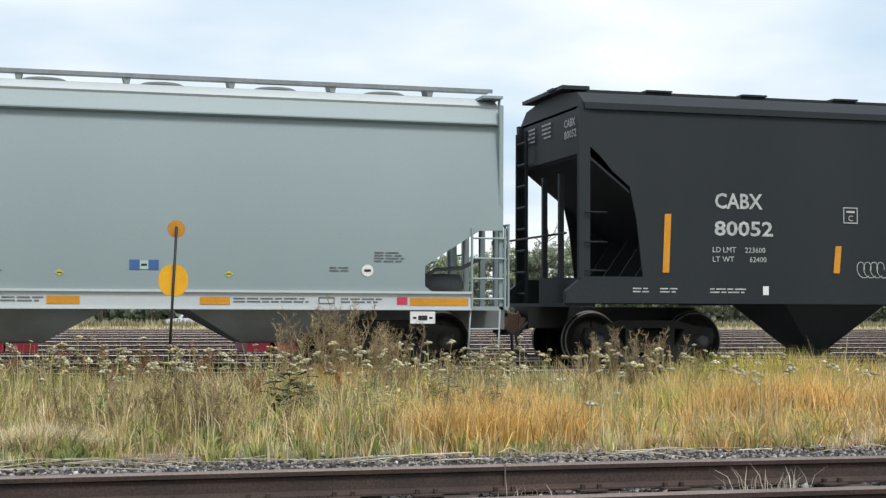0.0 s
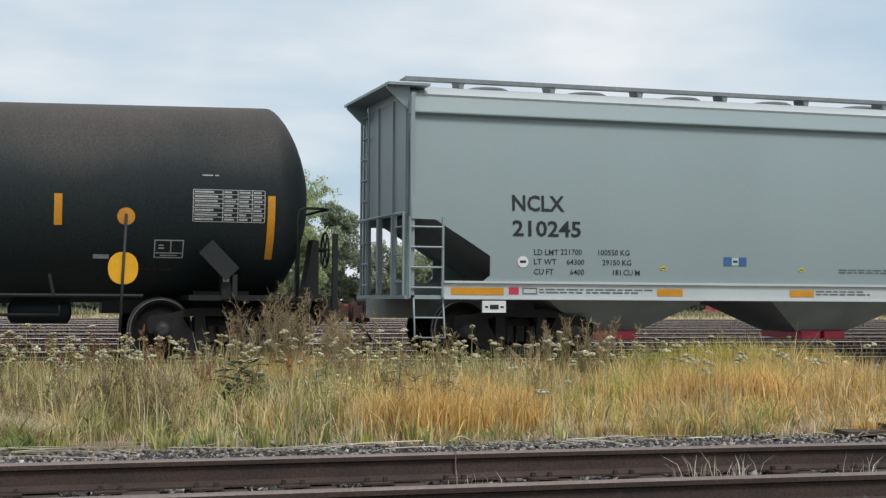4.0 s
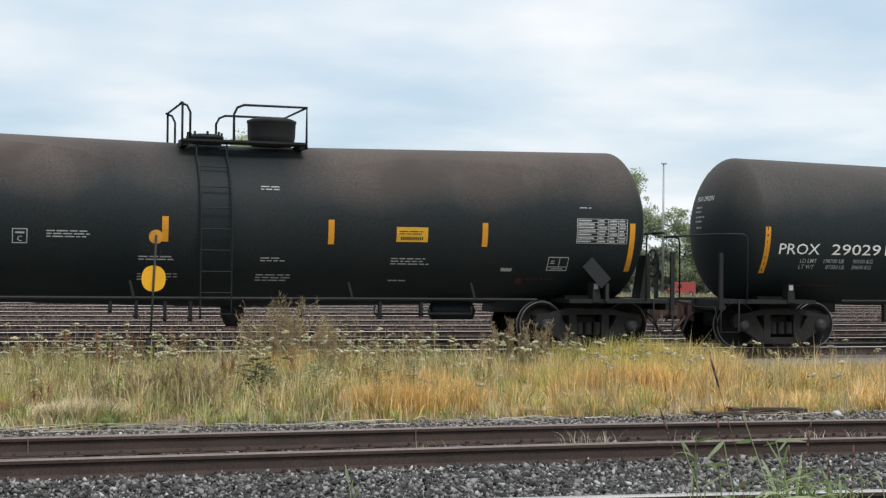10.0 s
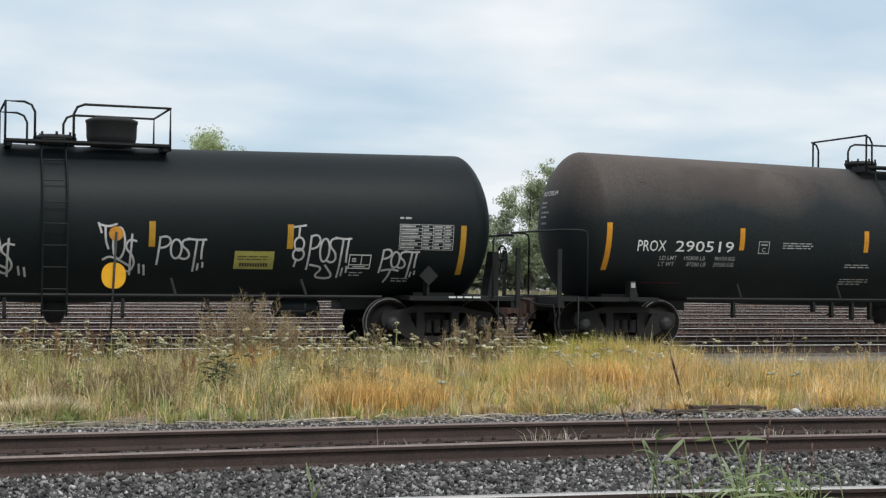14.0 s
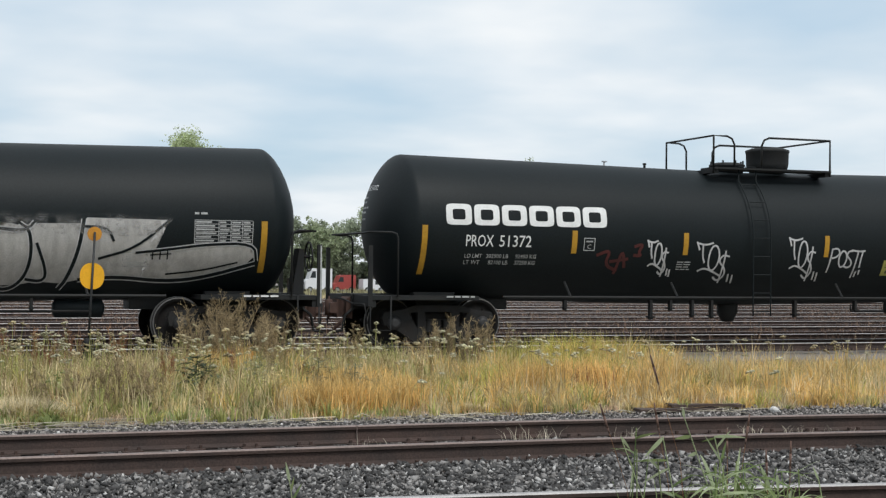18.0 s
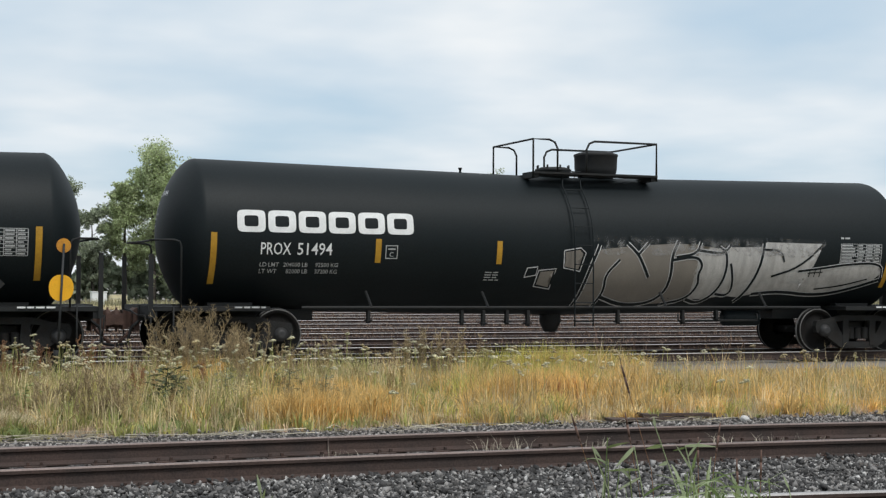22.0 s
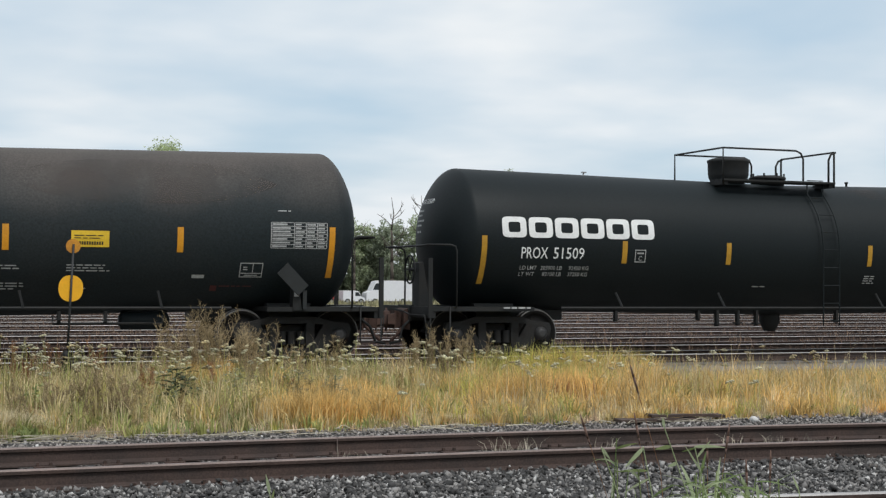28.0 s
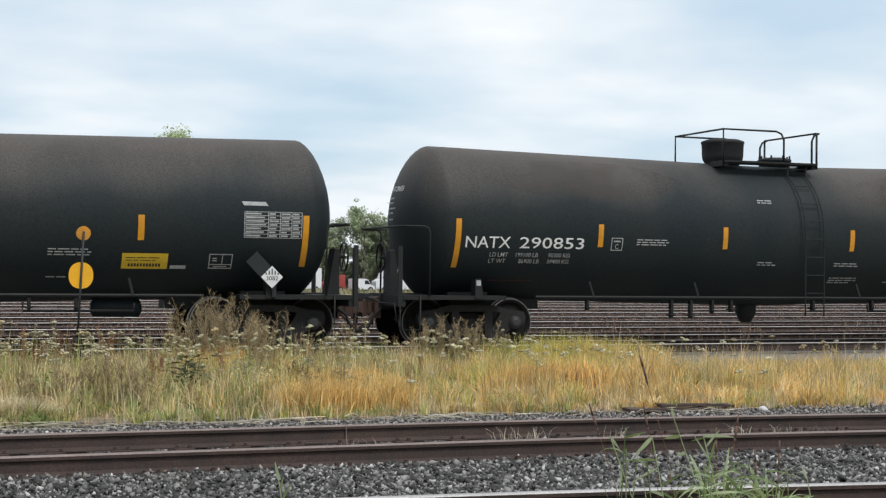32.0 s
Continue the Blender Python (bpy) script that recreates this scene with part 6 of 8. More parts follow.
switch_stand(2.89, 23.4)


# ---- ballast, weeds and grass ----
def fast_mesh(name, co, quads, tris, mat):
    """A mesh from number arrays: quads and tris index into co."""
    me = bpy.data.meshes.new(name)
    me.vertices.add(len(co))
    me.vertices.foreach_set("co", np.asarray(co, np.float32).ravel())
    nq, nt = len(quads), len(tris)
    loops = np.concatenate([np.asarray(quads, np.int32).ravel(), np.asarray(tris, np.int32).ravel()])
    me.loops.add(len(loops))
    me.loops.foreach_set("vertex_index", loops)
    me.polygons.add(nq + nt)
    me.polygons.foreach_set("loop_start", np.concatenate([np.arange(nq) * 4, nq * 4 + np.arange(nt) * 3]).astype(np.int32))
    me.update(calc_edges=True)
    me.validate()
    me.materials.append(mat)
    return me


rng = np.random.default_rng(7)


def stones(name, label, n, place, size, mat, flat_=0.7):
    """Crushed stone: sharp uneven lumps; place gives n spots of x, y, z."""
    spots = place(n)
    n = len(spots)
    unit = np.array(((1, 0, 0), (-1, 0, 0), (0, 1, 0), (0, -1, 0), (0, 0, 1), (0, 0, -1)), float)
    lump = unit[None] * rng.uniform(0.7, 1.35, (n, 6, 1)) + rng.normal(0, 0.22, (n, 6, 3))
    s = np.minimum(rng.lognormal(math.log(size), 0.35, (n, 1, 1)), size * 1.75)
    lump = lump * s * np.stack([rng.uniform(0.85, 1.4, n), rng.uniform(0.7, 1.1, n), rng.uniform(0.55, flat_ + 0.3, n)], 1)[:, None]
    q = rng.normal(0, 1, (n, 4)) * (1, 0.55, 0.55, 1.4)
    q /= np.linalg.norm(q, axis=1, keepdims=True)
    w, i, j, k = q.T
    rot = np.stack([1 - 2 * (j * j + k * k), 2 * (i * j - k * w), 2 * (i * k + j * w), 2 * (i * j + k * w), 1 - 2 * (i * i + k * k), 2 * (j * k - i * w), 2 * (i * k - j * w), 2 * (j * k + i * w), 1 - 2 * (i * i + j * j)], 1).reshape(n, 3, 3)
    co = np.einsum("nij,nvj->nvi", rot, lump) + spots[:, None]
    t = np.array(((0, 2, 4), (2, 1, 4), (1, 3, 4), (3, 0, 4), (2, 0, 5), (1, 2, 5), (3, 1, 5), (0, 3, 5)))
    tris = (np.arange(n)[:, None, None] * 6 + t[None]).reshape(-1, 3)
    ob = new(name, fast_mesh(name, co.reshape(-1, 3), np.zeros((0, 4), int), tris, mat))
    return tagged(ob, label, "gravel", kind="stuff")


# this sheet paints the shade that lies between the loose stones
sheet("ground_ballast", -12, 26, 3.5, 15.45, -0.048, SHADED_BED, "dark bed below the siding ballast, coloured as shade between stones", 60, 0.006)


def bed_front(n):
    y = rng.uniform(7.3, 11.36, n)
    x = rng.uniform(-0.2, 8.2, n) * (y / 9.5)
    # the stones rise over the ends of the ties
    rise = 0.028 * np.clip((y - 10.4) / 0.5, 0, 1)
    return np.stack([x, y, rng.normal(-0.035, 0.016, n) + rise], 1)


def bed_near(n):
    x, y = rng.uniform(-4, 12, n), rng.uniform(3.6, 7.4, n)
    return np.stack([x, y, rng.normal(-0.036, 0.014, n)], 1)


def bed_back(n):
    x, y = rng.uniform(-1.2, 13.5, n), rng.uniform(12.6, 15.6, n)
    return np.stack([x, y, rng.normal(-0.045, 0.014, n)], 1)


def bed_mid(n):
    x, y = rng.uniform(-0.8, 11.5, n), rng.uniform(11.3, 12.7, n)
    return np.stack([x, y, rng.normal(-0.065, 0.012, n)], 1)


STONE_PALE = material("pale_stone", (0.40, 0.39, 0.38), 0.9, 0, 30, 0.2, isl=0.4)
stones("ballast", "grey angular crushed stones in front of the siding", 40000, bed_front, 0.0195, STONE)
stones("dark_ballast", "dark angular crushed stones among the ballast", 31000, bed_front, 0.0205, STONE_DARK)
stones("ballast_near", "grey crushed stones around the front siding track", 16000, bed_near, 0.023, STONE)
stones("ballast_strip", "grey crushed stones between the siding and the weeds", 24000, bed_back, 0.0145, STONE_DIRTY)
stones("ballast_fill", "grey crushed stones between the siding rails", 6500, bed_mid, 0.018, STONE)
stones("pale_stones", "scattered pale stones among the ballast", 5200, lambda n: np.concatenate([bed_front(n * 4 // 5), bed_back(n // 8)]) + (0, 0, 0.012), 0.0165, STONE_PALE)


def field(x, y, s, seed):
    """Smooth patches between 0 and 1."""
    return np.array([0.5 + 0.5 * noise.noise((a * s + seed * 17.3, b * s, seed * 3.1)) for a, b in zip(x, y)])


def blades(name, label, mat, x, y, height, width, lean, kind_cat="grass", base=-0.04, away=None):
    """Grass: bent blades of two joints each, at the given spots; away is the way each one leans."""
    n = len(x)
    a = rng.uniform(0, 2 * math.pi, n) if away is None else away + rng.normal(0, 0.5, n)
    turn = rng.normal(0, 0.9, n)
    bend = np.abs(rng.normal(0, lean, n)) + 0.04
    h = height
    d = np.stack([np.cos(a), np.sin(a), np.zeros(n)], 1)
    side = np.stack([np.cos(turn), np.sin(turn), np.zeros(n)], 1) * (width / 2)[:, None]
    p0 = np.stack([x, y, np.array([base + fall(v) for v in y])], 1)
    up = np.array((0, 0, 1.0))
    p1 = p0 + up * (h * 0.55)[:, None] + d * (h * bend * 0.30)[:, None]
    p2 = p0 + up * (h * (1 - 0.25 * bend))[:, None] + d * (h * bend)[:, None]
    co = np.stack([p0 - side, p0 + side, p1 - side * 0.8, p1 + side * 0.8, p2], 1).reshape(-1, 3)
    i = np.arange(n)[:, None] * 5
    quads = i + np.array((0, 1, 3, 2))
    tris = i + np.array((2, 3, 4))
    ob = new(name, fast_mesh(name, co, quads, tris, mat))
    return tagged(ob, label, kind_cat, kind="stuff")


def leaf_material(name, c1, c2, rough=0.75, through=0.35):
    """Plant tissue: colour runs from blade to blade, and some light shines through."""
    m = bpy.data.materials.new(name)
    m.use_nodes = True
    nt = m.node_tree
    N, L = nt.nodes.new, nt.links.new
    b = nt.nodes["Principled BSDF"]
    geo, ramp, tr, mix = N("ShaderNodeNewGeometry"), N("ShaderNodeValToRGB"), N("ShaderNodeBsdfTranslucent"), N("ShaderNodeMixShader")
    ramp.color_ramp.elements[0].color, ramp.color_ramp.elements[1].color = (*c1, 1), (*c2, 1)
    co, n1, n2 = N("ShaderNodeTexCoord"), N("ShaderNodeTexNoise"), N("ShaderNodeTexNoise")
    n1.inputs["Scale"].default_value, n2.inputs["Scale"].default_value = 1.4, 5.0
    L(co.outputs["Object"], n1.inputs["Vector"])
    L(co.outputs["Object"], n2.inputs["Vector"])
    both = N("ShaderNodeMath")
    both.operation = "MULTIPLY_ADD"
    both.inputs[1].default_value = 0.55
    L(geo.outputs["Random Per Island"], both.inputs[0])
    spread = N("ShaderNodeMapRange")
    spread.inputs[1].default_value, spread.inputs[2].default_value, spread.inputs[3].default_value, spread.inputs[4].default_value = 0.32, 0.68, 0.0, 0.45
    L(n2.outputs[0], spread.inputs[0])
    L(spread.outputs[0], both.inputs[2])
    L(both.outputs[0], ramp.inputs[0])
    hsv = N("ShaderNodeHueSaturation")
    mr = N("ShaderNodeMapRange")
    mr.inputs[1].default_value, mr.inputs[2].default_value, mr.inputs[3].default_value, mr.inputs[4].default_value = 0.3, 0.7, 0.75, 1.25
    L(n1.outputs[0], mr.inputs[0])
    # a second chance number for each blade sets how pale it is
    chance, spot = N("ShaderNodeTexWhiteNoise"), N("ShaderNodeMapRange")
    chance.noise_dimensions = "1D"
    spot.inputs[3].default_value, spot.inputs[4].default_value = 0.62, 1.42
    mul = N("ShaderNodeMath")
    mul.operation = "MULTIPLY"
    L(geo.outputs["Random Per Island"], chance.inputs["W"])
    L(chance.outputs["Value"], spot.inputs[0])
    L(spot.outputs[0], mul.inputs[0])
    L(mr.outputs[0], mul.inputs[1])
    L(mul.outputs[0], hsv.inputs["Value"])
    L(ramp.outputs[0], hsv.inputs["Color"])
    L(hsv.outputs[0], b.inputs["Base Color"])
    L(hsv.outputs[0], tr.inputs[0])
    b.inputs["Roughness"].default_value = rough
    mix.inputs[0].default_value = through
    out = nt.nodes["Material Output"]
    L(b.outputs[0], mix.inputs[1])
    L(tr.outputs[0], mix.inputs[2])
    L(mix.outputs[0], out.inputs[0])
    return m


GREEN = leaf_material("grass_green", (0.165, 0.192, 0.050), (0.50, 0.485, 0.185))
OLIVE = leaf_material("grass_olive", (0.301, 0.239, 0.100), (0.715, 0.590, 0.314))
GOLD = leaf_material("grass_gold", (0.545, 0.345, 0.105), (0.83, 0.61, 0.265))
CREAM = leaf_material("grass_cream", (0.52, 0.43, 0.26), (0.88, 0.78, 0.54), through=0.35)
BLEACHED = leaf_material("stalk_bleached", (0.34, 0.305, 0.235), (0.72, 0.66, 0.53), through=0.2)
STRAW = leaf_material("grass_straw", (0.48, 0.38, 0.20), (0.82, 0.70, 0.46))
RUSSET = leaf_material("weed_russet", (0.22, 0.10, 0.055), (0.48, 0.26, 0.13))
DEAD = leaf_material("weed_dead", (0.19, 0.138, 0.072), (0.44, 0.345, 0.20), through=0.1)
PETAL = leaf_material("flower_white", (0.42, 0.40, 0.27), (0.74, 0.70, 0.50))
TAN_HEAD = leaf_material("seed_tan", (0.30, 0.24, 0.13), (0.60, 0.52, 0.33))
DARK_LEAF = leaf_material("leaf_dark", (0.05, 0.07, 0.04), (0.15, 0.17, 0.09))
FRESH = leaf_material("leaf_fresh", (0.172, 0.253, 0.069), (0.483, 0.540, 0.253))


WEED = leaf_material("weed_green", (0.107, 0.144, 0.044), (0.376, 0.414, 0.163))
BROWN_WEED = leaf_material("weed_brown", (0.255, 0.179, 0.083), (0.600, 0.473, 0.230))
MATTED = leaf_material("straw_matted", (0.42, 0.27, 0.17), (0.78, 0.60, 0.43))
YELLOW_GREEN = leaf_material("grass_yellow", (0.30, 0.30, 0.06), (0.70, 0.64, 0.20))


def far_edge(x):
    """Where the weeds end towards the train: they thin out early on the right."""
    return np.interp(x, [-2, 5.5, 8.5, 10.5, 13, 30], [24.2, 24.0, 22.5, 20.6, 19.8, 19.6])


def near_edge(x):
    return 15.35 - 0.02 * np.maximum(0, x - 6) ** 1.2


def spots(n, lo=-3.0, hi=17.0):
    x, u = rng.uniform(lo, hi, n), rng.uniform(0, 1, n)
    y = near_edge(x) + (far_edge(x) - near_edge(x)) * u
    # the strip is seen along the line of sight, so its far part lies further along
    return x + (y - 15.4) * 0.22, y, u


def scatter(n, weight):
    x, y, u = spots(n)
    keep = rng.uniform(0, 1, n) < weight(x, y, u)
    return x[keep], y[keep], u[keep]


def goldness(x, y):
    """How golden the grass is: tufts in the middle, solid to the right."""
    xs = x - (y - 15.4) * 0.22
    g = np.interp(xs, [-3, 3.6, 4.3, 5.2, 5.6, 6.1, 7.3, 17], [0.02, 0.05, 0.36, 0.36, 0.22, 0.45, 0.85, 0.95])
    return np.clip(g * (0.65 + 0.7 * field(x, y, 0.8, 1)), 0, 1)


def sown(name, label, mat, n, weight, h0, h1, w0, w1, lean, per=22):
    """Grass in tufts: the blades of a tuft spread out from its middle."""
    x, y, u = scatter(n // per, weight)
    m = len(x)
    count = rng.poisson(per, m)
    idx = np.repeat(np.arange(m), count)
    f = field(x, y, 1.1, 5)
    tall = (h0 + (h1 - h0) * rng.uniform(0, 1, m) ** 1.3) * (0.45 + 0.95 * f) * np.interp(u, [0, 0.1, 0.3, 1], [0.42, 0.75, 1, 1.12])
    a = rng.uniform(0, 2 * math.pi, len(idx))
    r = np.abs(rng.normal(0, 0.05, len(idx))) * (0.6 + tall[idx] * 1.6)
    h = tall[idx] * rng.uniform(0.45, 1.0, len(idx))
    blades(name, label, mat, x[idx] + r * np.cos(a), y[idx] + r * np.sin(a), h, rng.uniform(w0, w1, len(idx)), lean, away=a)


sown("green_grass", "green and yellowish wild grass between the tracks", GREEN, 48000, lambda x, y, u: np.maximum(0.07, 1 - goldness(x, y)) * 0.75 * (0.4 + field(x, y, 1.1, 2)), 0.12, 0.60, 0.008, 0.020, 0.55)
sown("olive_grass", "olive brown drying wild grass and weeds", OLIVE, 48000, lambda x, y, u: (1 - 0.75 * goldness(x, y)) * 0.8 * (0.35 + field(x, y, 0.9, 3)), 0.14, 0.66, 0.007, 0.016, 0.55)
sown("golden_grass", "tall golden dry grass swaying in clumps", GOLD, 60000, lambda x, y, u: goldness(x, y) ** 1.3 * (0.35 + 1.1 * field(x, y, 1.9, 31)), 0.16, 0.64, 0.007, 0.017, 0.55)
sown("straw_grass", "pale straw coloured dry grass in tufts", STRAW, 38000, lambda x, y, u: np.where(u < 0.25, 0.5, 0.28) * field(x, y, 1.6, 4) * 1.6, 0.10, 0.52, 0.006, 0.014, 0.6)
sown("russet_weeds", "reddish brown dry weed stems", RUSSET, 18000, lambda x, y, u: np.clip(field(x, y, 0.7, 6) * 2 - 0.9, 0, 1) * np.interp(x, [0, 2, 4, 9, 12], [1, 0.9, 0.25, 0.35, 0.1]), 0.2, 0.55, 0.004, 0.008, 0.35, 12)
sown("seed_stalks", "thin pale seed stalks standing above the grass", STRAW, 15000, lambda x, y, u: 0.25 + 0.6 * field(x, y, 0.6, 12), 0.42, 0.80, 0.005, 0.010, 0.3, 3)


sown("broad_weeds", "low broad leaved green weeds among the grass", WEED, 26000, lambda x, y, u: np.maximum(0.12, 1 - goldness(x, y)) * np.clip(field(x, y, 1.5, 41) * 2.6 - 0.9, 0, 1), 0.10, 0.42, 0.016, 0.034, 0.8, 26)
sown("brown_weeds", "brown and grey green bushy weeds drying out", BROWN_WEED, 26000, lambda x, y, u: (1 - 0.8 * goldness(x, y)) * np.clip(field(x, y, 1.2, 43) * 2.6 - 0.95, 0, 1), 0.16, 0.60, 0.008, 0.018, 0.75, 26)
sown("matted_straw", "pale pinkish matted straw lying at the foot of the grass", MATTED, 56000, lambda x, y, u: np.interp(u, [0, 0.2, 0.42], [1, 0.75, 0.06]) * (0.4 + field(x, y, 1.4, 47)), 0.10, 0.34, 0.003, 0.008, 1.1, 20)
sown("yellow_grass", "fresh yellow green grass in loose clumps", YELLOW_GREEN, 26000, lambda x, y, u: np.clip(field(x, y, 0.9, 51) * 2.4 - 0.9, 0, 1), 0.16, 0.58, 0.005, 0.012, 0.5)


def tufts(name, label, mat, centres, n, spread, h, lean=0.45, w=(0.006, 0.014)):
    xs, ys, hs = [], [], []
    for (cx, cy, k) in centres:
        m = int(n * k)
        xs.append(rng.normal(cx, spread * k, m))
        ys.append(rng.normal(cy, spread * 0.6 * k, m))
        hs.append(rng.uniform(0.5, 1.0, m) * h * k)
    x, y, hh = np.concatenate(xs), np.concatenate(ys), np.concatenate(hs)
    blades(name, label, mat, x, y, hh, rng.uniform(*w, len(x)), lean)


tufts("pale_tuft", "fluffy pale dry grass tufts at the edge of the weeds", CREAM, [(-0.2, 15.95, 0.8), (1.0, 16.2, 1.0), (1.3, 16.15, 1.2), (1.6, 16.1, 0.9), (0.2, 15.9, 0.7), (6.25, 15.9, 0.5), (6.6, 15.85, 0.5)], 900, 0.14, 0.27, 0.8)
tufts("green_tuft", "fresh green grass tufts at the edge of the weeds", FRESH, [(1.1, 15.6, 0.8), (2.9, 15.7, 0.9), (3.9, 15.6, 0.6), (5.0, 15.6, 0.7), (0.3, 15.6, 0.8), (4.6, 15.9, 0.8), (7.0, 15.7, 0.5)], 100, 0.2, 0.20, 0.5, (0.006, 0.013))
tufts("golden_tuft", "tall golden grass tufts", GOLD, [(4.45, 16.1, 0.8), (4.7, 16.05, 0.95), (5.0, 16.05, 0.85), (5.1, 22.6, 1.05), (4.75, 22.4, 0.95), (4.9, 16.9, 0.8), (5.3, 17.8, 0.95), (5.6, 16.4, 0.85), (5.8, 18.1, 0.9), (5.95, 17.1, 0.8), (7.9, 17.6, 1.2), (8.8, 17.9, 1.2), (4.55, 21.5, 0.9), (9.9, 17.8, 1.1), (10.3, 21.3, 1.25), (10.8, 21.2, 1.2), (11.4, 21.0, 1.1)], 560, 0.24, 0.56, 0.45)
tufts("rail_tuft", "pale dry stalks growing between the siding rails", BLEACHED, [(4.0, 12.5, 0.7), (5.55, 12.62, 0.9), (5.75, 12.6, 0.9), (6.6, 12.55, 0.8), (7.85, 12.4, 0.8), (8.3, 12.35, 0.8), (8.75, 12.3, 0.7)], 22, 0.12, 0.26, 0.5, (0.004, 0.008))
tufts("lime_tuft", "yellow green grass tufts among the gold", YELLOW_GREEN, [(9.2, 20.2, 1.0), (9.5, 19.8, 1.2), (9.8, 20.3, 1.0), (10.3, 19.9, 0.9), (8.9, 18.9, 1.1), (9.2, 19.2, 1.1), (7.8, 18.4, 1.0), (5.0, 18.5, 0.7)], 420, 0.22, 0.52, 0.45, (0.005, 0.011))
tufts("tall_tuft", "tall yellow green grass tufts at the back of the weeds", YELLOW_GREEN, [(9.3, 21.8, 0.9), (9.7, 21.6, 1.0), (10.1, 21.4, 1.1), (10.5, 21.2, 1.1), (11.0, 21.0, 1.0), (11.5, 21.2, 0.9)], 380, 0.24, 0.72, 0.4, (0.006, 0.013))
tufts("fresh_tuft", "green grass tufts standing among the gold", FRESH, [(8.0, 19.4, 0.8), (4.1, 18.4, 0.7)], 300, 0.16, 0.46, 0.45, (0.005, 0.011))
tufts("russet_tuft", "rusty orange grass tufts", RUSSET, [(0.5, 16.9, 0.5), (8.5, 17.8, 1.0), (8.75, 18.2, 1.0)], 450, 0.2, 0.45, 0.5)


def wild_flowers(n, mat, across, name, label):
    """Umbels on thin stems."""
    x, y, u = scatter(n, lambda x, y, u: np.clip(u * 1.5 - 0.15, 0.05, 1) * np.interp(x, *across) * np.clip(field(x, y, 1.3, 9) * 2.4 - 0.55, 0, 1))
    co, tris, stems = [], [], []
    for a, b in zip(x, y):
        h = rng.uniform(0.38, 0.70) * (0.8 + 0.35 * rng.uniform())
        lx, ly = rng.normal(0, 0.06, 2)
        c = np.array((a + lx, b + ly, h - 0.04))
        stems.append((a, b, c))
        r = rng.uniform(0.016, 0.050)
        tilt = rng.normal(0, 0.3, 2)
        for k in range(8):
            t = 2 * math.pi * k / 7
            rr = 0 if k == 7 else r * rng.uniform(0.75, 1.1)
            o = c + np.array((rr * math.cos(t), rr * math.sin(t), rr * (tilt[0] * math.cos(t) + tilt[1] * math.sin(t)) + r * rng.uniform(0.0, 0.35) + (r * 0.4 if k == 7 else 0)))
            q = r * 0.60
            i = len(co)
            for m in range(5):
                s = 2 * math.pi * m / 5
                co.append(o + (q * math.cos(s), q * math.sin(s) * 0.9, q * 0.3 * math.sin(s + k)))
            co.append(o + (0, 0, q * 0.6))
            co.append(o - (0, 0, q * 0.5))
            for m in range(5):
                tris.append((i + m, i + (m + 1) % 5, i + 5))
                tris.append((i + (m + 1) % 5, i + m, i + 6))
    ob = new(name, fast_mesh(name, np.array(co), np.zeros((0, 4), int), np.array(tris), mat))
    tagged(ob, label, "flowers", kind="stuff")
    sc, sq = [], []
    for a, b, c in stems:
        i = len(sc)
        sc += [(a - 0.004, b, -0.04), (a + 0.004, b, -0.04), (c[0] + 0.003, c[1], c[2]), (c[0] - 0.003, c[1], c[2])]
        sq.append((i, i + 1, i + 2, i + 3))
    ob = new("flower_stems", fast_mesh("flower_stems", np.array(sc), np.array(sq), np.zeros((0, 3), int), GREEN))
    tagged(ob, "thin green stems of the flowers", "flowers", kind="stuff")


wild_flowers(1450, PETAL, ([0, 3, 9, 11, 13], [0.6, 1, 1, 0.35, 0.12]), "wildflowers", "creamy white umbel flower heads standing over the weeds")
wild_flowers(1300, TAN_HEAD, ([0, 3, 5, 9, 13], [1, 0.9, 0.4, 0.3, 0.1]), "seed_heads", "tan dry seed heads standing over the weeds")


def dead_weed(x, y, h, seed, spread=0.5, stems=9, label="tall dry brown weed with bare branching stems", mat=None):
    rnd = random.Random(seed)
    w = thing("dead_weed", label, "weed", "dry weeds")
    twig = bmesh.new()
    for _ in range(stems):
        bm = bmesh.new()
        p = Vector((x + rnd.uniform(-0.2, 0.2) * spread * 2, y + rnd.uniform(-0.15, 0.15), -0.04))
        d = Vector((rnd.uniform(-0.35, 0.35) * spread * 2, rnd.uniform(-0.2, 0.2), 1)).normalized()
        top = h * rnd.uniform(0.65, 1.0)
        pts = [p]
        for k in range(5):
            d = (d + Vector((rnd.uniform(-0.1, 0.1), rnd.uniform(-0.1, 0.1), 0.03))).normalized()
            pts.append(pts[-1] + d * top / 5)
        for k in range(5):
            rod(bm, pts[k], pts[k + 1], 0.0045 - k * 0.0006, 4)
        part("stem", bm, mat or DEAD, w)
        for k in range(1, 6):
            for _ in range(8):
                q = pts[k].lerp(pts[k - 1], rnd.random())
                e = Vector((rnd.uniform(-1, 1), rnd.uniform(-0.6, 0.6), rnd.uniform(0.7, 1.9))).normalized() * h * rnd.uniform(0.05, 0.17)
                rod(twig, q, q + e, 0.0024, 3, r2=0.0014)
                for _ in range(3):
                    s = q + e * rnd.uniform(0.4, 1.0)
                    g = Vector((rnd.uniform(-1, 1), rnd.uniform(-1, 1), rnd.uniform(0, 1))).normalized() * h * 0.05
                    rod(twig, s, s + g, 0.0026, 3, r2=0.0014)
    tagged(part("brush", twig, mat or DEAD, w), kind="stuff")
    return w


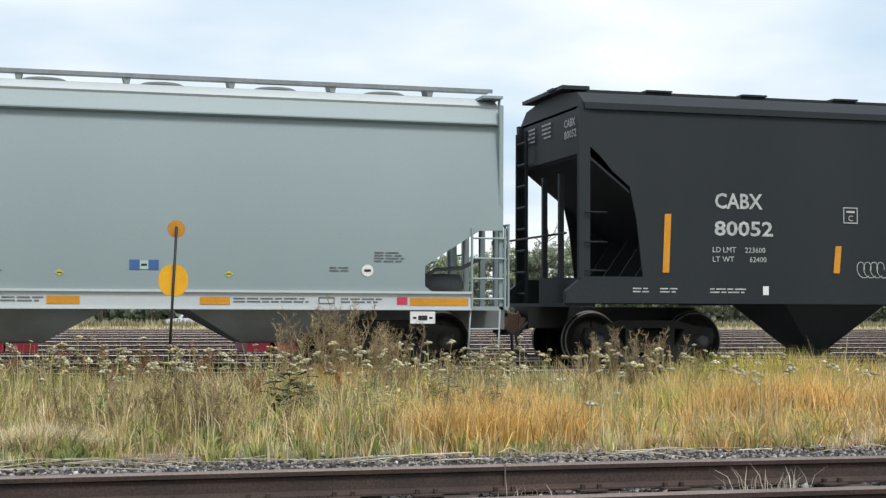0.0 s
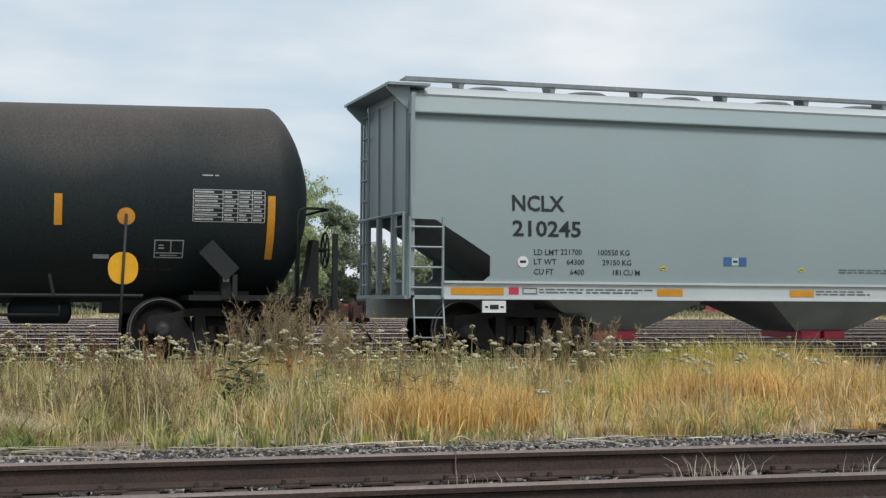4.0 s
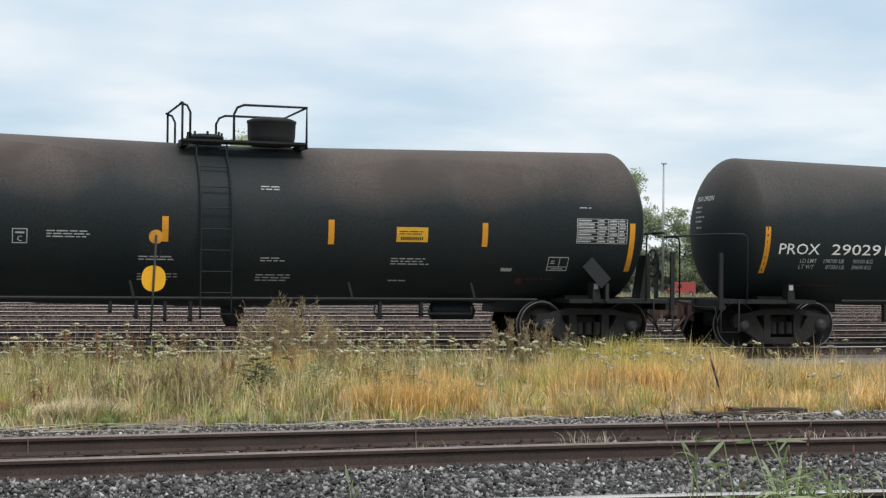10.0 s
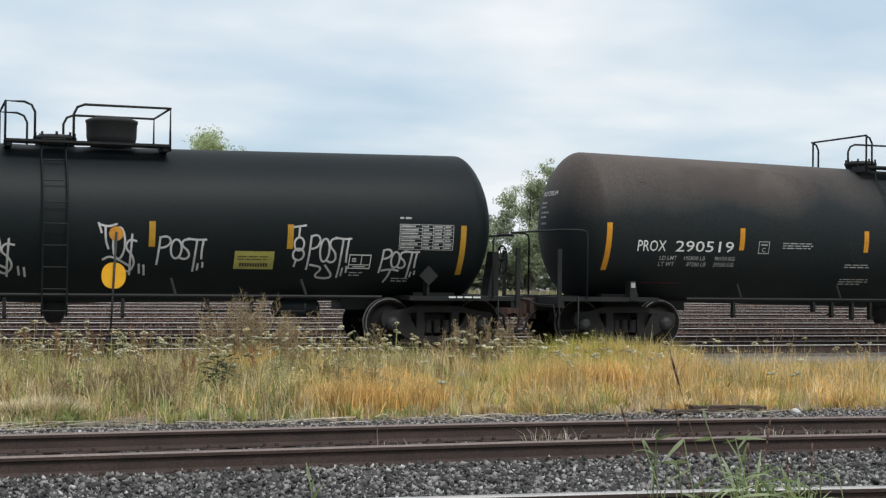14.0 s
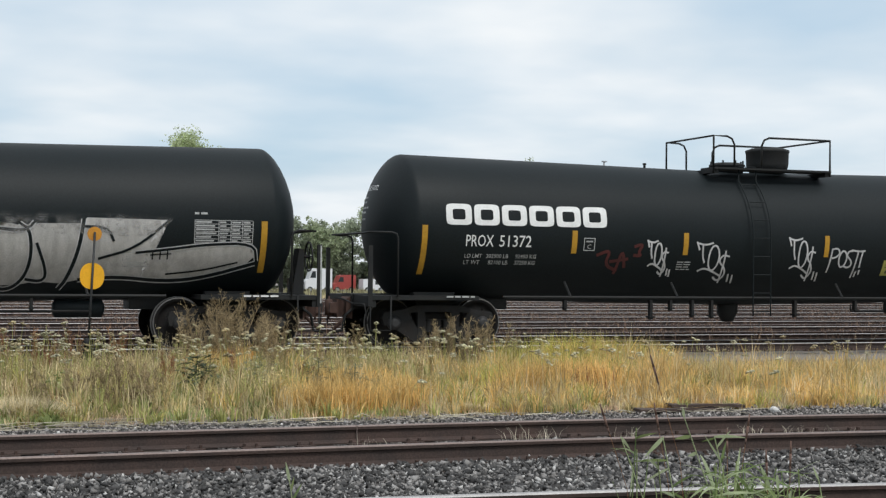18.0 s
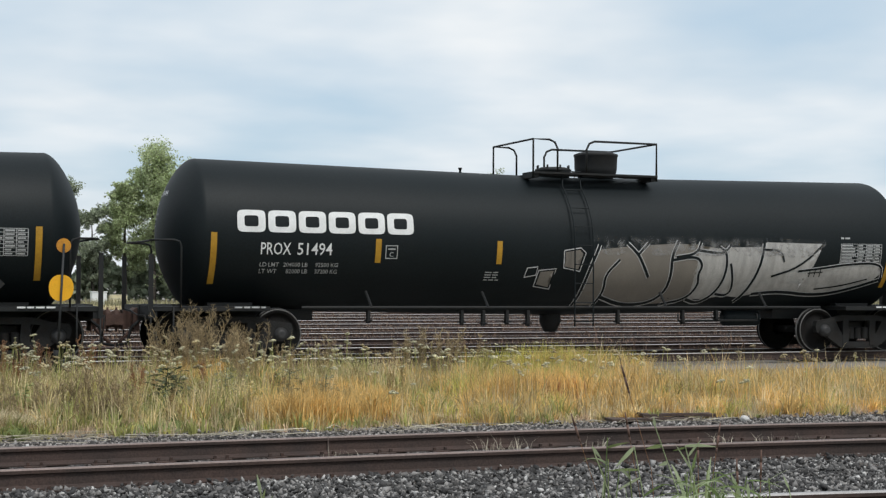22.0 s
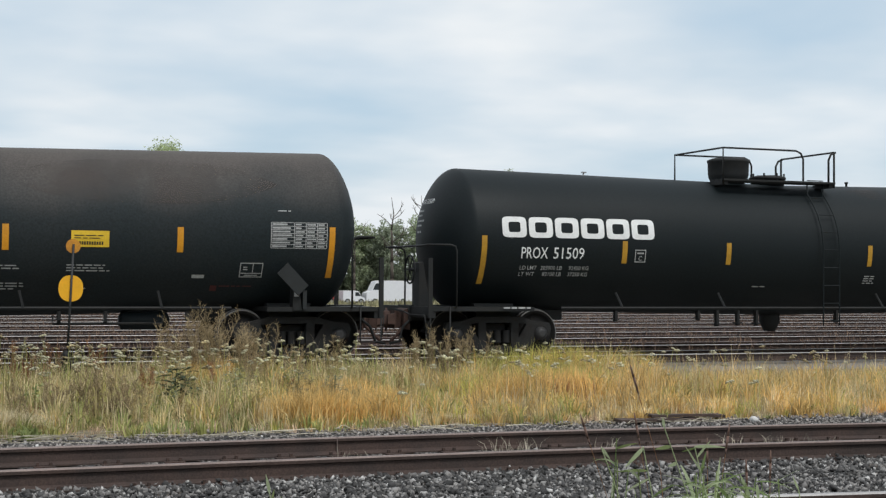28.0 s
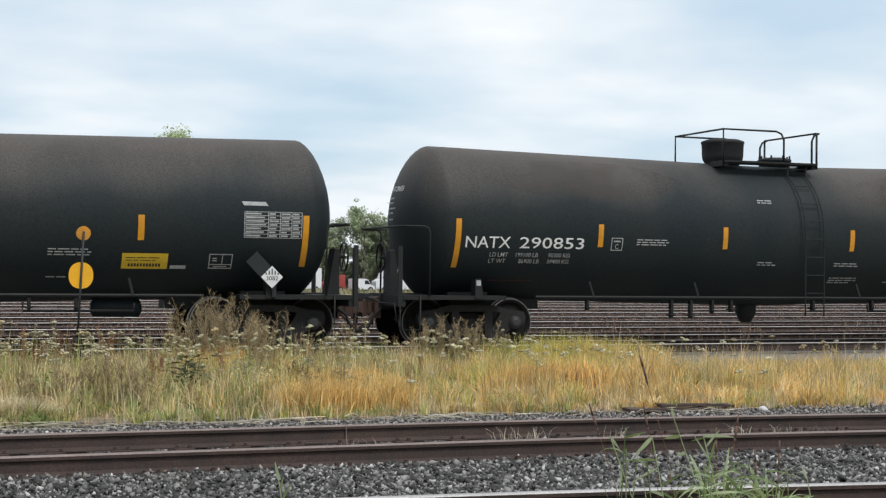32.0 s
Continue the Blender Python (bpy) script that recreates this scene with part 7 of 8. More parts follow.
for x, y, h, seed, sp, st in ((4.75, 22.3, 1.34, 1, 0.55, 14), (5.25, 22.0, 1.02, 2, 0.5, 11), (4.35, 22.6, 1.04, 3, 0.5, 9), (8.45, 22.2, 1.05, 4, 0.45, 10), (8.85, 22.0, 0.95, 5, 0.45, 9)):
    dead_weed(x, y, h * 0.92, seed, sp, st)
for x, y, h, seed, sp, st in ((8.1, 22.4, 0.85, 6, 0.4, 7), (9.35, 21.8, 0.85, 7, 0.25, 4), (7.0, 22.6, 0.95, 8, 0.2, 3), (2.35, 16.9, 0.72, 9, 0.6, 14), (2.7, 16.7, 0.6, 10, 0.6, 12), (2.0, 17.2, 0.62, 14, 0.5, 9), (5.6, 22.4, 1.05, 15, 0.5, 11), (4.95, 22.8, 1.22, 16, 0.6, 12), (8.6, 21.6, 0.8, 17, 0.5, 8), (1.2, 22.5, 0.62, 11, 0.5, 6), (6.3, 22.8, 0.7, 12, 0.4, 6), (11.2, 20.4, 0.75, 13, 0.2, 3)):
    dead_weed(x, y, h * 0.92, seed, sp, st)
for x, y, h, seed in ((1.6, 22.8, 0.66, 21), (2.1, 22.6, 0.72, 22), (2.5, 22.9, 0.70, 23), (3.3, 22.8, 0.72, 24), (0.9, 22.4, 0.6, 25)):
    dead_weed(x, y, h, seed, 0.35, 6, "reddish brown dock with dry seed stems", RUSSET)


GREY_GREEN = leaf_material("leaf_grey", (0.13, 0.15, 0.09), (0.33, 0.34, 0.22))


weed_rnd = random.Random(77)
for k in range(46):
    u, v = weed_rnd.random(), weed_rnd.random()
    y = 16.0 + 6.6 * v
    x = -0.6 + 6.4 * u + (y - 15.4) * 0.22
    dead_weed(x, y, weed_rnd.uniform(0.36, 0.62), 200 + k, 0.3, 4, "wild weed with thin branching stems", (OLIVE, BROWN_WEED, GREEN, RUSSET, DEAD)[k % 5])


def leafy_weed(x, y, h, seed, mat, leaf=0.06, n=60, label="dark green leafy thistle among the grass"):
    rnd = random.Random(seed)
    w = thing("leafy_weed", label, "weed")
    bm = bmesh.new()
    rod(bm, (x, y, -0.04), (x + 0.04, y, h), 0.008, 6, r2=0.004)
    part("stem", bm, mat, w)
    bm = bmesh.new()
    for k in range(n):
        z = h * rnd.uniform(0.2, 1.0)
        off = Vector((rnd.gauss(0, 0.28), rnd.gauss(0, 0.2), 0)) * h * (1 - 0.5 * z / h)
        a = rnd.uniform(0, 2 * math.pi)
        d = Vector((math.cos(a), math.sin(a), rnd.uniform(-0.1, 0.7))).normalized()
        s = d.cross(Vector((0, 0, 1))).normalized()
        p = Vector((x + 0.04 * z / h, y, z)) + off
        l, ww = leaf * rnd.uniform(0.7, 1.6) * (1.3 - z / h * 0.6), leaf * 0.22
        v = [bm.verts.new(c) for c in (p, p + d * l * 0.5 + s * ww, p + d * l - Vector((0, 0, l * 0.2)), p + d * l * 0.5 - s * ww)]
        bm.faces.new(v)
    tagged(part("foliage", bm, mat, w), kind="stuff")
    return w


leafy_weed(3.52, 18.3, 0.50, 1, DARK_LEAF, 0.14, 80)
leafy_weed(3.62, 18.2, 0.38, 2, DARK_LEAF, 0.12, 60)
leafy_weed(4.9, 17.6, 0.50, 8, GREY_GREEN, 0.07, 130, "grey green thistle with narrow leaves")
leafy_weed(5.25, 17.2, 0.46, 9, GREY_GREEN, 0.07, 120, "grey green thistle with narrow leaves")
leafy_weed(4.2, 18.0, 0.50, 10, GREY_GREEN, 0.07, 120, "grey green thistle with narrow leaves")
leafy_weed(4.25, 17.0, 0.42, 3, OLIVE, 0.09, 60, "olive leafy weed among the grass")
leafy_weed(4.65, 16.6, 0.34, 4, OLIVE, 0.08, 60, "olive leafy weed among the grass")
leafy_weed(4.0, 17.4, 0.45, 5, OLIVE, 0.08, 50, "olive leafy weed among the grass")
leafy_weed(1.75, 17.6, 0.38, 6, FRESH, 0.10, 40, "pale green leafy weed among the grass")


SEED = leaf_material("seed_brown", (0.06, 0.035, 0.03), (0.14, 0.08, 0.06), through=0.05)


def reed_leaf(w, rnd, p, d, length, width, droop, mat, hanging=False):
    """One long leaf, folded along its middle; a hanging one turns its flat side outwards."""
    bm = bmesh.new()
    side = d.cross(Vector((0, 1, 0) if hanging else (0, 0, 1))).normalized()
    side = (side + Vector((0, rnd.uniform(-0.5, 0.5), 0) if hanging else (0, 0, rnd.uniform(-0.8, 0.8)))).normalized()
    prev = None
    for i in range(7):
        f = i / 6
        c = p + d * length * f - Vector((0, 0, droop * length * f * f))
        ww = width * math.sin(math.pi * min(0.97, 0.12 + 0.85 * f ** 0.7)) + 0.0006
        cur = (bm.verts.new(c - side * ww), bm.verts.new(c + Vector((0, 0, -0.25 * ww))), bm.verts.new(c + side * ww))
        if prev:
            bm.faces.new((prev[0], prev[1], cur[1], cur[0])).smooth = True
            bm.faces.new((prev[1], prev[2], cur[2], cur[1])).smooth = True
        prev = cur
    part("leaf", bm, mat, w)


def reed_stalk(x, y, x1, h, leaves, seed):
    """A bent stem with a few broad leaves: share of the stem, angle, length, width and droop of each."""
    rnd = random.Random(seed)
    w = thing("reed_stalk", "single green reed stalk with broad pale leaves", "reeds", "reeds by the rail")
    root, tip = Vector((x, y, -0.03)), Vector((x1, y, h))
    mid = root.lerp(tip, 0.5) + Vector((0.3 * (x - x1) + 0.015, 0, 0))
    bm = bmesh.new()
    bars(bm, [root, mid, tip], 0.0032, 5)
    part("stem", bm, REED_PALE, w)
    for k, (f, angle, length, width, droop) in enumerate(leaves):
        q = root.lerp(mid, f * 2) if f < 0.5 else mid.lerp(tip, f * 2 - 1)
        d = Vector((math.cos(radians(angle)), rnd.uniform(-0.25, 0.15), math.sin(radians(angle)))).normalized()
        reed_leaf(w, rnd, q, d, length * 0.85, width * 0.72, droop, (REED_PALE, FRESH, REED_PALE, REED_DARK)[k % 4], True)
    return w


def reed_clump(x, y, n, h, seed, spread, leaves=5, broad=0.013):
    """Leaning stems with long arching leaves, each leaf a part, and grassy blades at the foot."""
    rnd = random.Random(seed)
    w = thing("reed_clump", "fresh green reeds with broad arching leaves beside the front rail", "reeds", "reeds by the rail")

    for k in range(n):
        p = Vector((x + rnd.gauss(0, spread), y + rnd.gauss(0, spread * 0.6), -0.03))
        hh = h * rnd.uniform(0.55, 1.0)
        tip = p + Vector((rnd.gauss(0, 0.10) * h, rnd.gauss(0, 0.06), hh))
        mid = p.lerp(tip, 0.5) + Vector((rnd.gauss(0, 0.02), 0, 0))
        bm = bmesh.new()
        bars(bm, [p, mid, tip], 0.0035, 5)
        part("stem", bm, FRESH if k % 3 else REED_DARK, w)
        for i in range(leaves):
            f = rnd.uniform(0.3, 1.0)
            q = p.lerp(mid, f * 2) if f < 0.5 else mid.lerp(tip, f * 2 - 1)
            a = rnd.uniform(0, 2 * math.pi)
            d = Vector((math.cos(a), 0.5 * math.sin(a), rnd.uniform(0.1, 1.1))).normalized()
            reed_leaf(w, rnd, q, d, rnd.uniform(0.16, 0.38) * (1.15 - 0.3 * f), broad * rnd.uniform(0.4, 1.0), rnd.uniform(0.05, 0.6), (FRESH, REED_DARK, REED_PALE, REED_PALE)[rnd.randrange(4)])
    for k in range(int(n * 1.6)):
        p = Vector((x + rnd.gauss(0, spread * 1.1), y + rnd.gauss(0, spread * 0.6), -0.03))
        a = rnd.uniform(0, 2 * math.pi)
        reed_leaf(w, rnd, p, Vector((0.45 * math.cos(a), 0.3 * math.sin(a), 1)).normalized(), h * rnd.uniform(0.4, 0.85), 0.0045, rnd.uniform(0.0, 0.35), (FRESH, REED_DARK)[k % 2])
    return w


REED_DARK = leaf_material("reed_dark", (0.15, 0.23, 0.07), (0.36, 0.46, 0.19), through=0.45)
REED_PALE = leaf_material("reed_pale", (0.42, 0.52, 0.27), (0.74, 0.80, 0.52), through=0.45)
reed_clump(4.32, 6.95, 32, 0.62, 1, 0.12, 4, 0.012)
reed_clump(4.55, 6.85, 8, 0.56, 3, 0.10, 4, 0.014)
reed_clump(3.90, 7.05, 4, 0.84, 2, 0.10, 3, 0.017)
reed_stalk(4.20, 7.0, 4.01, 0.81, ((1.0, 100, 0.06, 0.012, 0.0), (0.87, 185, 0.11, 0.014, 0.05), (0.76, 190, 0.07, 0.015, 0.05), (0.62, 20, 0.12, 0.007, 0.3), (0.55, 200, 0.16, 0.010, 0.2)), 61)
reed_stalk(3.80, 7.0, 3.63, 0.71, ((1.0, -48, 0.11, 0.010, 0.0), (0.85, -62, 0.12, 0.008, 0.0), (0.76, -98, 0.17, 0.008, 0.0), (0.50, -45, 0.14, 0.010, 0.1)), 62)
reed_stalk(3.99, 7.05, 3.91, 0.70, ((0.99, 220, 0.18, 0.015, 0.0), (0.82, 176, 0.23, 0.010, 0.08), (0.76, 195, 0.22, 0.011, 0.1), (0.62, 40, 0.18, 0.012, 0.2), (0.55, 150, 0.14, 0.010, 0.2)), 63)
reed_stalk(4.28, 6.95, 4.17, 0.70, ((1.0, 4, 0.22, 0.011, 0.12), (0.99, 190, 0.10, 0.009, 0.0), (0.92, 58, 0.15, 0.008, 0.1), (0.80, 75, 0.16, 0.010, 0.1), (0.7, 20, 0.2, 0.009, 0.2)), 64)
reed_stalk(4.85, 6.9, 4.80, 0.46, ((0.98, 120, 0.10, 0.010, 0.0), (0.8, 200, 0.14, 0.009, 0.2), (0.6, 30, 0.16, 0.011, 0.3)), 65)
reed_stalk(2.18, 8.3, 2.16, 0.36, ((1.0, 105, 0.14, 0.013, 0.0), (0.85, 80, 0.10, 0.010, 0.0), (0.72, 235, 0.14, 0.014, 0.0), (0.70, 62, 0.13, 0.010, 0.0), (0.5, 240, 0.12, 0.010, 0.1)), 66)
reed_stalk(2.55, 7.7, 2.57, 0.14, ((0.9, 70, 0.08, 0.006, 0.0), (0.6, 120, 0.08, 0.006, 0.1)), 67)


def seed_spike(x0, y0, x1, z1, lean, label="dark brown seed spike on a bent dry stalk"):
    w = thing("seed_spike", label, "reeds", "dry stalks by the rail")
    bm = bmesh.new()
    tip = Vector((x1, y0, z1))
    root = Vector((x0, y0, -0.03))
    mid = root.lerp(tip, 0.55) + Vector((lean, 0, 0))
    bars(bm, [root, mid, tip], 0.0018, 5)
    part("stalk", bm, RUSSET, w)
    bm = bmesh.new()
    d = (tip - mid).normalized()
    lathe_pts = [(0.0, 0.003), (0.03, 0.006), (0.10, 0.007), (0.17, 0.003)]
    for (a, r), (b, q) in zip(lathe_pts, lathe_pts[1:]):
        rod(bm, tip + d * (a - 0.08), tip + d * (b - 0.08), r, 7, r2=q)
    part("seed_head", bm, SEED, w)


seed_spike(4.05, 7.0, 3.83, 1.06, 0.06)
seed_spike(3.75, 7.05, 3.56, 0.80, 0.05)
seed_spike(4.0, 7.1, 3.90, 0.79, 0.03)
seed_spike(4.27, 7.0, 4.28, 0.65, 0.01)
seed_spike(4.56, 6.9, 4.62, 0.58, 0.02)
seed_spike(4.48, 6.95, 4.50, 0.53, 0.02)
seed_spike(4.32, 7.05, 4.44, 0.72, 0.0)


def yard_weeds():
    """Low brown and green growth between the yard tracks."""
    n = 90000
    x, y = rng.uniform(-6, 70, n), rng.uniform(29.2, 79, n)
    keep = field(x, y, 0.35, 21) > 0.42
    x, y = x[keep], y[keep]
    blades("yard_weeds", "low dry brown weeds between the yard tracks", YARD_WEED, x, y, rng.uniform(0.06, 0.34, len(x)), rng.uniform(0.012, 0.035, len(x)), 0.7)
    x, y = rng.uniform(0, 17, 6500), rng.uniform(39.5, 52, 6500)
    blades("brown_yard_weeds", "low reddish brown weeds over disused tracks", YARD_WEED, x, y, rng.uniform(0.06, 0.24, len(x)), rng.uniform(0.015, 0.04, len(x)), 0.6)
    x, y = rng.uniform(-10, 110, 16000), rng.uniform(79, 88, 16000)
    blades("verge_grass", "pale dry grass on the verge behind the tracks", STRAW, x, y, rng.uniform(0.1, 0.35, len(x)), rng.uniform(0.03, 0.07, len(x)), 0.4)

    x, y = rng.uniform(-30, 90, 14000), rng.uniform(87, 92, 14000)
    blades("tall_verge_grass", "tall yellow green grass along the far side of the yard", VERGE, x, y, rng.uniform(0.4, 0.8, len(x)), rng.uniform(0.05, 0.11, len(x)), 0.3)


VERGE = leaf_material("verge_grass", (0.19, 0.175, 0.095), (0.40, 0.37, 0.22))
YARD_WEED = leaf_material("weed_yard", (0.125, 0.072, 0.054), (0.28, 0.19, 0.13))
yard_weeds()


# ---- small things by the siding ----
OLD_WOOD = material("old_wood", (0.052, 0.036, 0.030), 0.9, 0, 7, 0.4, second=(0.085, 0.058, 0.046), bump=0.4)


def plank(x, y, l, a, z, label):
    bm = bmesh.new()
    box(bm, -l / 2, l / 2, -0.10, 0.10, 0, 0.032)
    bmesh.ops.subdivide_edges(bm, edges=[e for e in bm.edges if e.calc_length() > 0.5], cuts=5)
    for v in bm.verts:
        v.co += Vector((0, noise.noise(v.co * 3) * 0.02, noise.noise(v.co * 4 + Vector((9, 0, 0))) * 0.015))
    ob = new("old_tie", finish("old_tie", bm, OLD_WOOD))
    ob.matrix_basis = pose(x, y, z, 0, 1.0, a)
    tagged(ob, label, "timber", "old timbers")


plank(8.62, 15.2, 1.1, 3, -0.02, "split weathered brown tie lying beside the weeds")
plank(9.05, 15.3, 0.95, -4, 0.012, "weathered brown tie lying on another beside the weeds")
bm = bmesh.new()
bmesh.ops.create_icosphere(bm, subdivisions=2, radius=0.055)
for v in bm.verts:
    v.co *= 1 + 0.3 * noise.noise(v.co * 12)
    v.co.z *= 0.75
rock = new("rock", finish("rock", bm, STONE_PALE))
rock.location = (9.78, 14.95, -0.01)
tagged(rock, "pale rounded rock at the edge of the weeds", "rock")




def fallen_stalks():
    """Bleached stems lying along the edge of the ballast."""
    rnd = random.Random(31)
    bm = bmesh.new()
    for k in range(60):
        x = rnd.uniform(-0.4, 9.5)
        y = near_edge(x) - rnd.uniform(0.0, 0.45)
        l, a = rnd.uniform(0.25, 1.1) * (1.3 if x < 3.6 else 0.7), rnd.gauss(0, 0.45)
        d = Vector((math.cos(a), math.sin(a), 0)) * l
        p = Vector((x, y, -0.02 + rnd.uniform(0, 0.02)))
        bars(bm, [p, p + d * 0.5 + Vector((0, 0, rnd.uniform(0.0, 0.04))), p + d], rnd.uniform(0.002, 0.0045), 4)
    ob = new("fallen_stalks", finish("fallen_stalks", bm, BLEACHED))
    tagged(ob, "bleached dry stems lying along the edge of the ballast", "grass", kind="stuff")


fallen_stalks()


# ---- behind the yard ----
BARK = material("bark", (0.09, 0.075, 0.06), 0.9, 0, 6, 0.3, bump=0.4)
# leaf colours are paled and greyed to stand for distance haze
CROWN = leaf_material("tree_leaves", (0.24, 0.295, 0.175), (0.50, 0.55, 0.36), through=0.45)
CROWN_DARK = leaf_material("tree_leaves_dark", (0.20, 0.24, 0.165), (0.42, 0.46, 0.33), through=0.4)
CROWN_LIGHT = leaf_material("tree_leaves_light", (0.30, 0.365, 0.19), (0.58, 0.64, 0.38), through=0.5)
CAR_WHITE = material("car_white", (0.72, 0.73, 0.74), 0.35, 0, 3, 0.05)
CAR_RED = material("car_red", (0.33, 0.055, 0.045), 0.4, 0, 3, 0.1)
GLASS_DARK = material("glass_dark", (0.03, 0.035, 0.04), 0.1, 0, 3, 0.1)
TYRE = material("tyre", (0.02, 0.02, 0.02), 0.8, 0, 5, 0.2)
GALVANISED = material("galvanised", (0.32, 0.33, 0.34), 0.5, 0.6, 5, 0.15)


def tree(x, y, h, r, seed, mat, low=0.22, n=1500, leaf=0.15, bare=False):
    rnd = random.Random(seed)
    n *= 8
    t = thing("tree", "bare dead tree with forked grey branches" if bare else "leafy deciduous tree with an uneven open crown", "tree", "trees behind the yard")
    bm = bmesh.new()
    top = h * (0.95 if bare else 0.92)
    tips = []
    pts = [Vector((x, y, -1.3))]
    for k in range(6):
        pts.append(Vector((x + rnd.uniform(-0.15, 0.15) * r * (k / 5), y + rnd.uniform(-0.1, 0.1) * r, top * (k + 1) / 6)))
    for k in range(6):
        rod(bm, pts[k], pts[k + 1], 0.022 * h * (1 - k / 6.5), 7, r2=0.022 * h * (1 - (k + 1) / 6.5))
    tips.append(pts[-1])
    part("trunk", bm, BARK, t)
    for k in range(17 if not bare else 9):
        b = bmesh.new()
        f = rnd.uniform(low + 0.05, 0.95)
        i = min(5, int(f * 6))
        p = pts[i].lerp(pts[i + 1], f * 6 - i)
        a = rnd.uniform(0, 2 * math.pi)
        reach = r * rnd.uniform(0.55, 1.0) * (1.15 - abs(f - 0.5) * 0.9)
        q = p + Vector((math.cos(a) * reach * 0.55, math.sin(a) * reach * 0.55, reach * rnd.uniform(0.2, 0.55)))
        e = q + Vector((math.cos(a + 0.4) * reach * 0.45, math.sin(a + 0.4) * reach * 0.45, reach * rnd.uniform(0.15, 0.7)))
        rod(b, p, q, 0.007 * h * (1.2 - f), 5, r2=0.004 * h)
        rod(b, q, e, 0.004 * h, 5, r2=0.0015 * h)
        for _ in range(3):
            g = q.lerp(e, rnd.random()) + Vector((rnd.uniform(-1, 1), rnd.uniform(-1, 1), rnd.uniform(0.1, 1.2))) * r * 0.22
            rod(b, q.lerp(e, 0.4), g, 0.002 * h, 4, r2=0.001 * h)
            tips.append(g)
        part("limb", b, BARK, t)
        tips += [q, e, p.lerp(q, 0.6)]
    if bare:
        return t
    g = np.random.default_rng(seed)
    # clumps of leaves round the ends of the limbs
    c = np.array([tips[int(g.integers(len(tips)))][:] for _ in range(n // 40)])
    c = c + g.normal(0, r * 0.14, c.shape)
    sizes = g.uniform(0.10, 0.22, len(c)) * r
    idx = g.integers(len(c), size=n)
    o = g.normal(0, 1, (n, 3))
    o /= np.linalg.norm(o, axis=1, keepdims=True)
    ctr = c[idx] + o * (sizes[idx] * g.uniform(0.4, 1.15, n) ** 0.6)[:, None] * (1, 1, 0.8)
    ctr[:, 2] = np.maximum(ctr[:, 2], h * low * g.uniform(0.7, 1.1, n))
    nrm = o + g.normal(0, 0.6, (n, 3))
    nrm /= np.linalg.norm(nrm, axis=1, keepdims=True)
    u = np.cross(nrm, g.normal(0, 1, (n, 3)))
    u /= np.linalg.norm(u, axis=1, keepdims=True)
    v = np.cross(nrm, u)
    s = (leaf * g.uniform(0.35, 1.0, n))[:, None]
    co = np.stack([ctr - u * s, ctr - v * s * 0.6, ctr + u * s, ctr + v * s * 0.6], 1).reshape(-1, 3)
    crown = new("crown", fast_mesh("crown", co, np.arange(n * 4).reshape(-1, 4), np.zeros((0, 3), int), mat))
    crown.parent = t
    tagged(crown, kind="stuff")
    return t


# far trees: place along the yard, height, spread of the crown, leaves and their amount
FAR_Y = 200
TALL_TREES = ((3.5, 15.0, 4.2, CROWN_DARK, 0.12, 1300), (8.8, 14.4, 3.6, CROWN_DARK, 0.14, 1500), (15.4, 15.2, 3.4, CROWN_DARK, 0.04, 2500), (23.6, 13.4, 4.2, CROWN_DARK, 0.04, 2900), (29.2, 12.2, 2.6, CROWN_DARK, 0.10, 1500))
BRIGHT_TREES = ((33.2, 15.6, 3.2, CROWN_LIGHT, 0.06, 2000), (36.6, 19.8, 5.0, CROWN_LIGHT, 0.06, 4200), (41.0, 17.0, 4.2, CROWN_LIGHT, 0.05, 3000), (46.6, 13.6, 3.4, CROWN_DARK, 0.06, 1900))
LOW_TREES = ((51.5, 7.2, 3.6, CROWN_DARK, 0.04, 1500), (55.5, 6.6, 3.4, CROWN, 0.04, 1400), (60.0, 7.0, 3.6, CROWN_DARK, 0.04, 1500), (64.4, 8.8, 3.4, CROWN, 0.04, 1500), (69.0, 8.6, 3.8, CROWN_DARK, 0.04, 1500), (74.2, 9.8, 3.8, CROWN, 0.04, 1500), (79.4, 9.4, 3.6, CROWN_DARK, 0.04, 1400))
RIGHT_TREES = ((85.0, 16.4, 4.6, CROWN, 0.05, 2900), (92.6, 16.2, 4.0, CROWN, 0.05, 2300), (98.5, 11.0, 4.0, CROWN_DARK, 0.05, 1600), (104.5, 9.8, 4.4, CROWN, 0.04, 1500), (111, 6.8, 5.0, CROWN_DARK, 0.04, 1300), (119, 7.6, 5.0, CROWN, 0.04, 1300), (128, 8.4, 5.4, CROWN, 0.04, 1300), (139, 8.0, 5.6, CROWN_DARK, 0.04, 1200), (-5, 13.4, 5.0, CROWN, 0.15, 1200))
for k, (x, h, r, mat, low, n) in enumerate((*TALL_TREES, *BRIGHT_TREES, *LOW_TREES, *RIGHT_TREES)):
    tree(x, FAR_Y + (k * 5) % 7 - 3, h, r, 40 + k, mat, low, int(n * 1.35), 0.215)
for k, (x, h) in enumerate(((67.0, 14.2), (71.2, 14.6), (61.6, 9.6))):
    tree(x, FAR_Y - 8, h, 2.6, 90 + k, None, 0.3, bare=True)

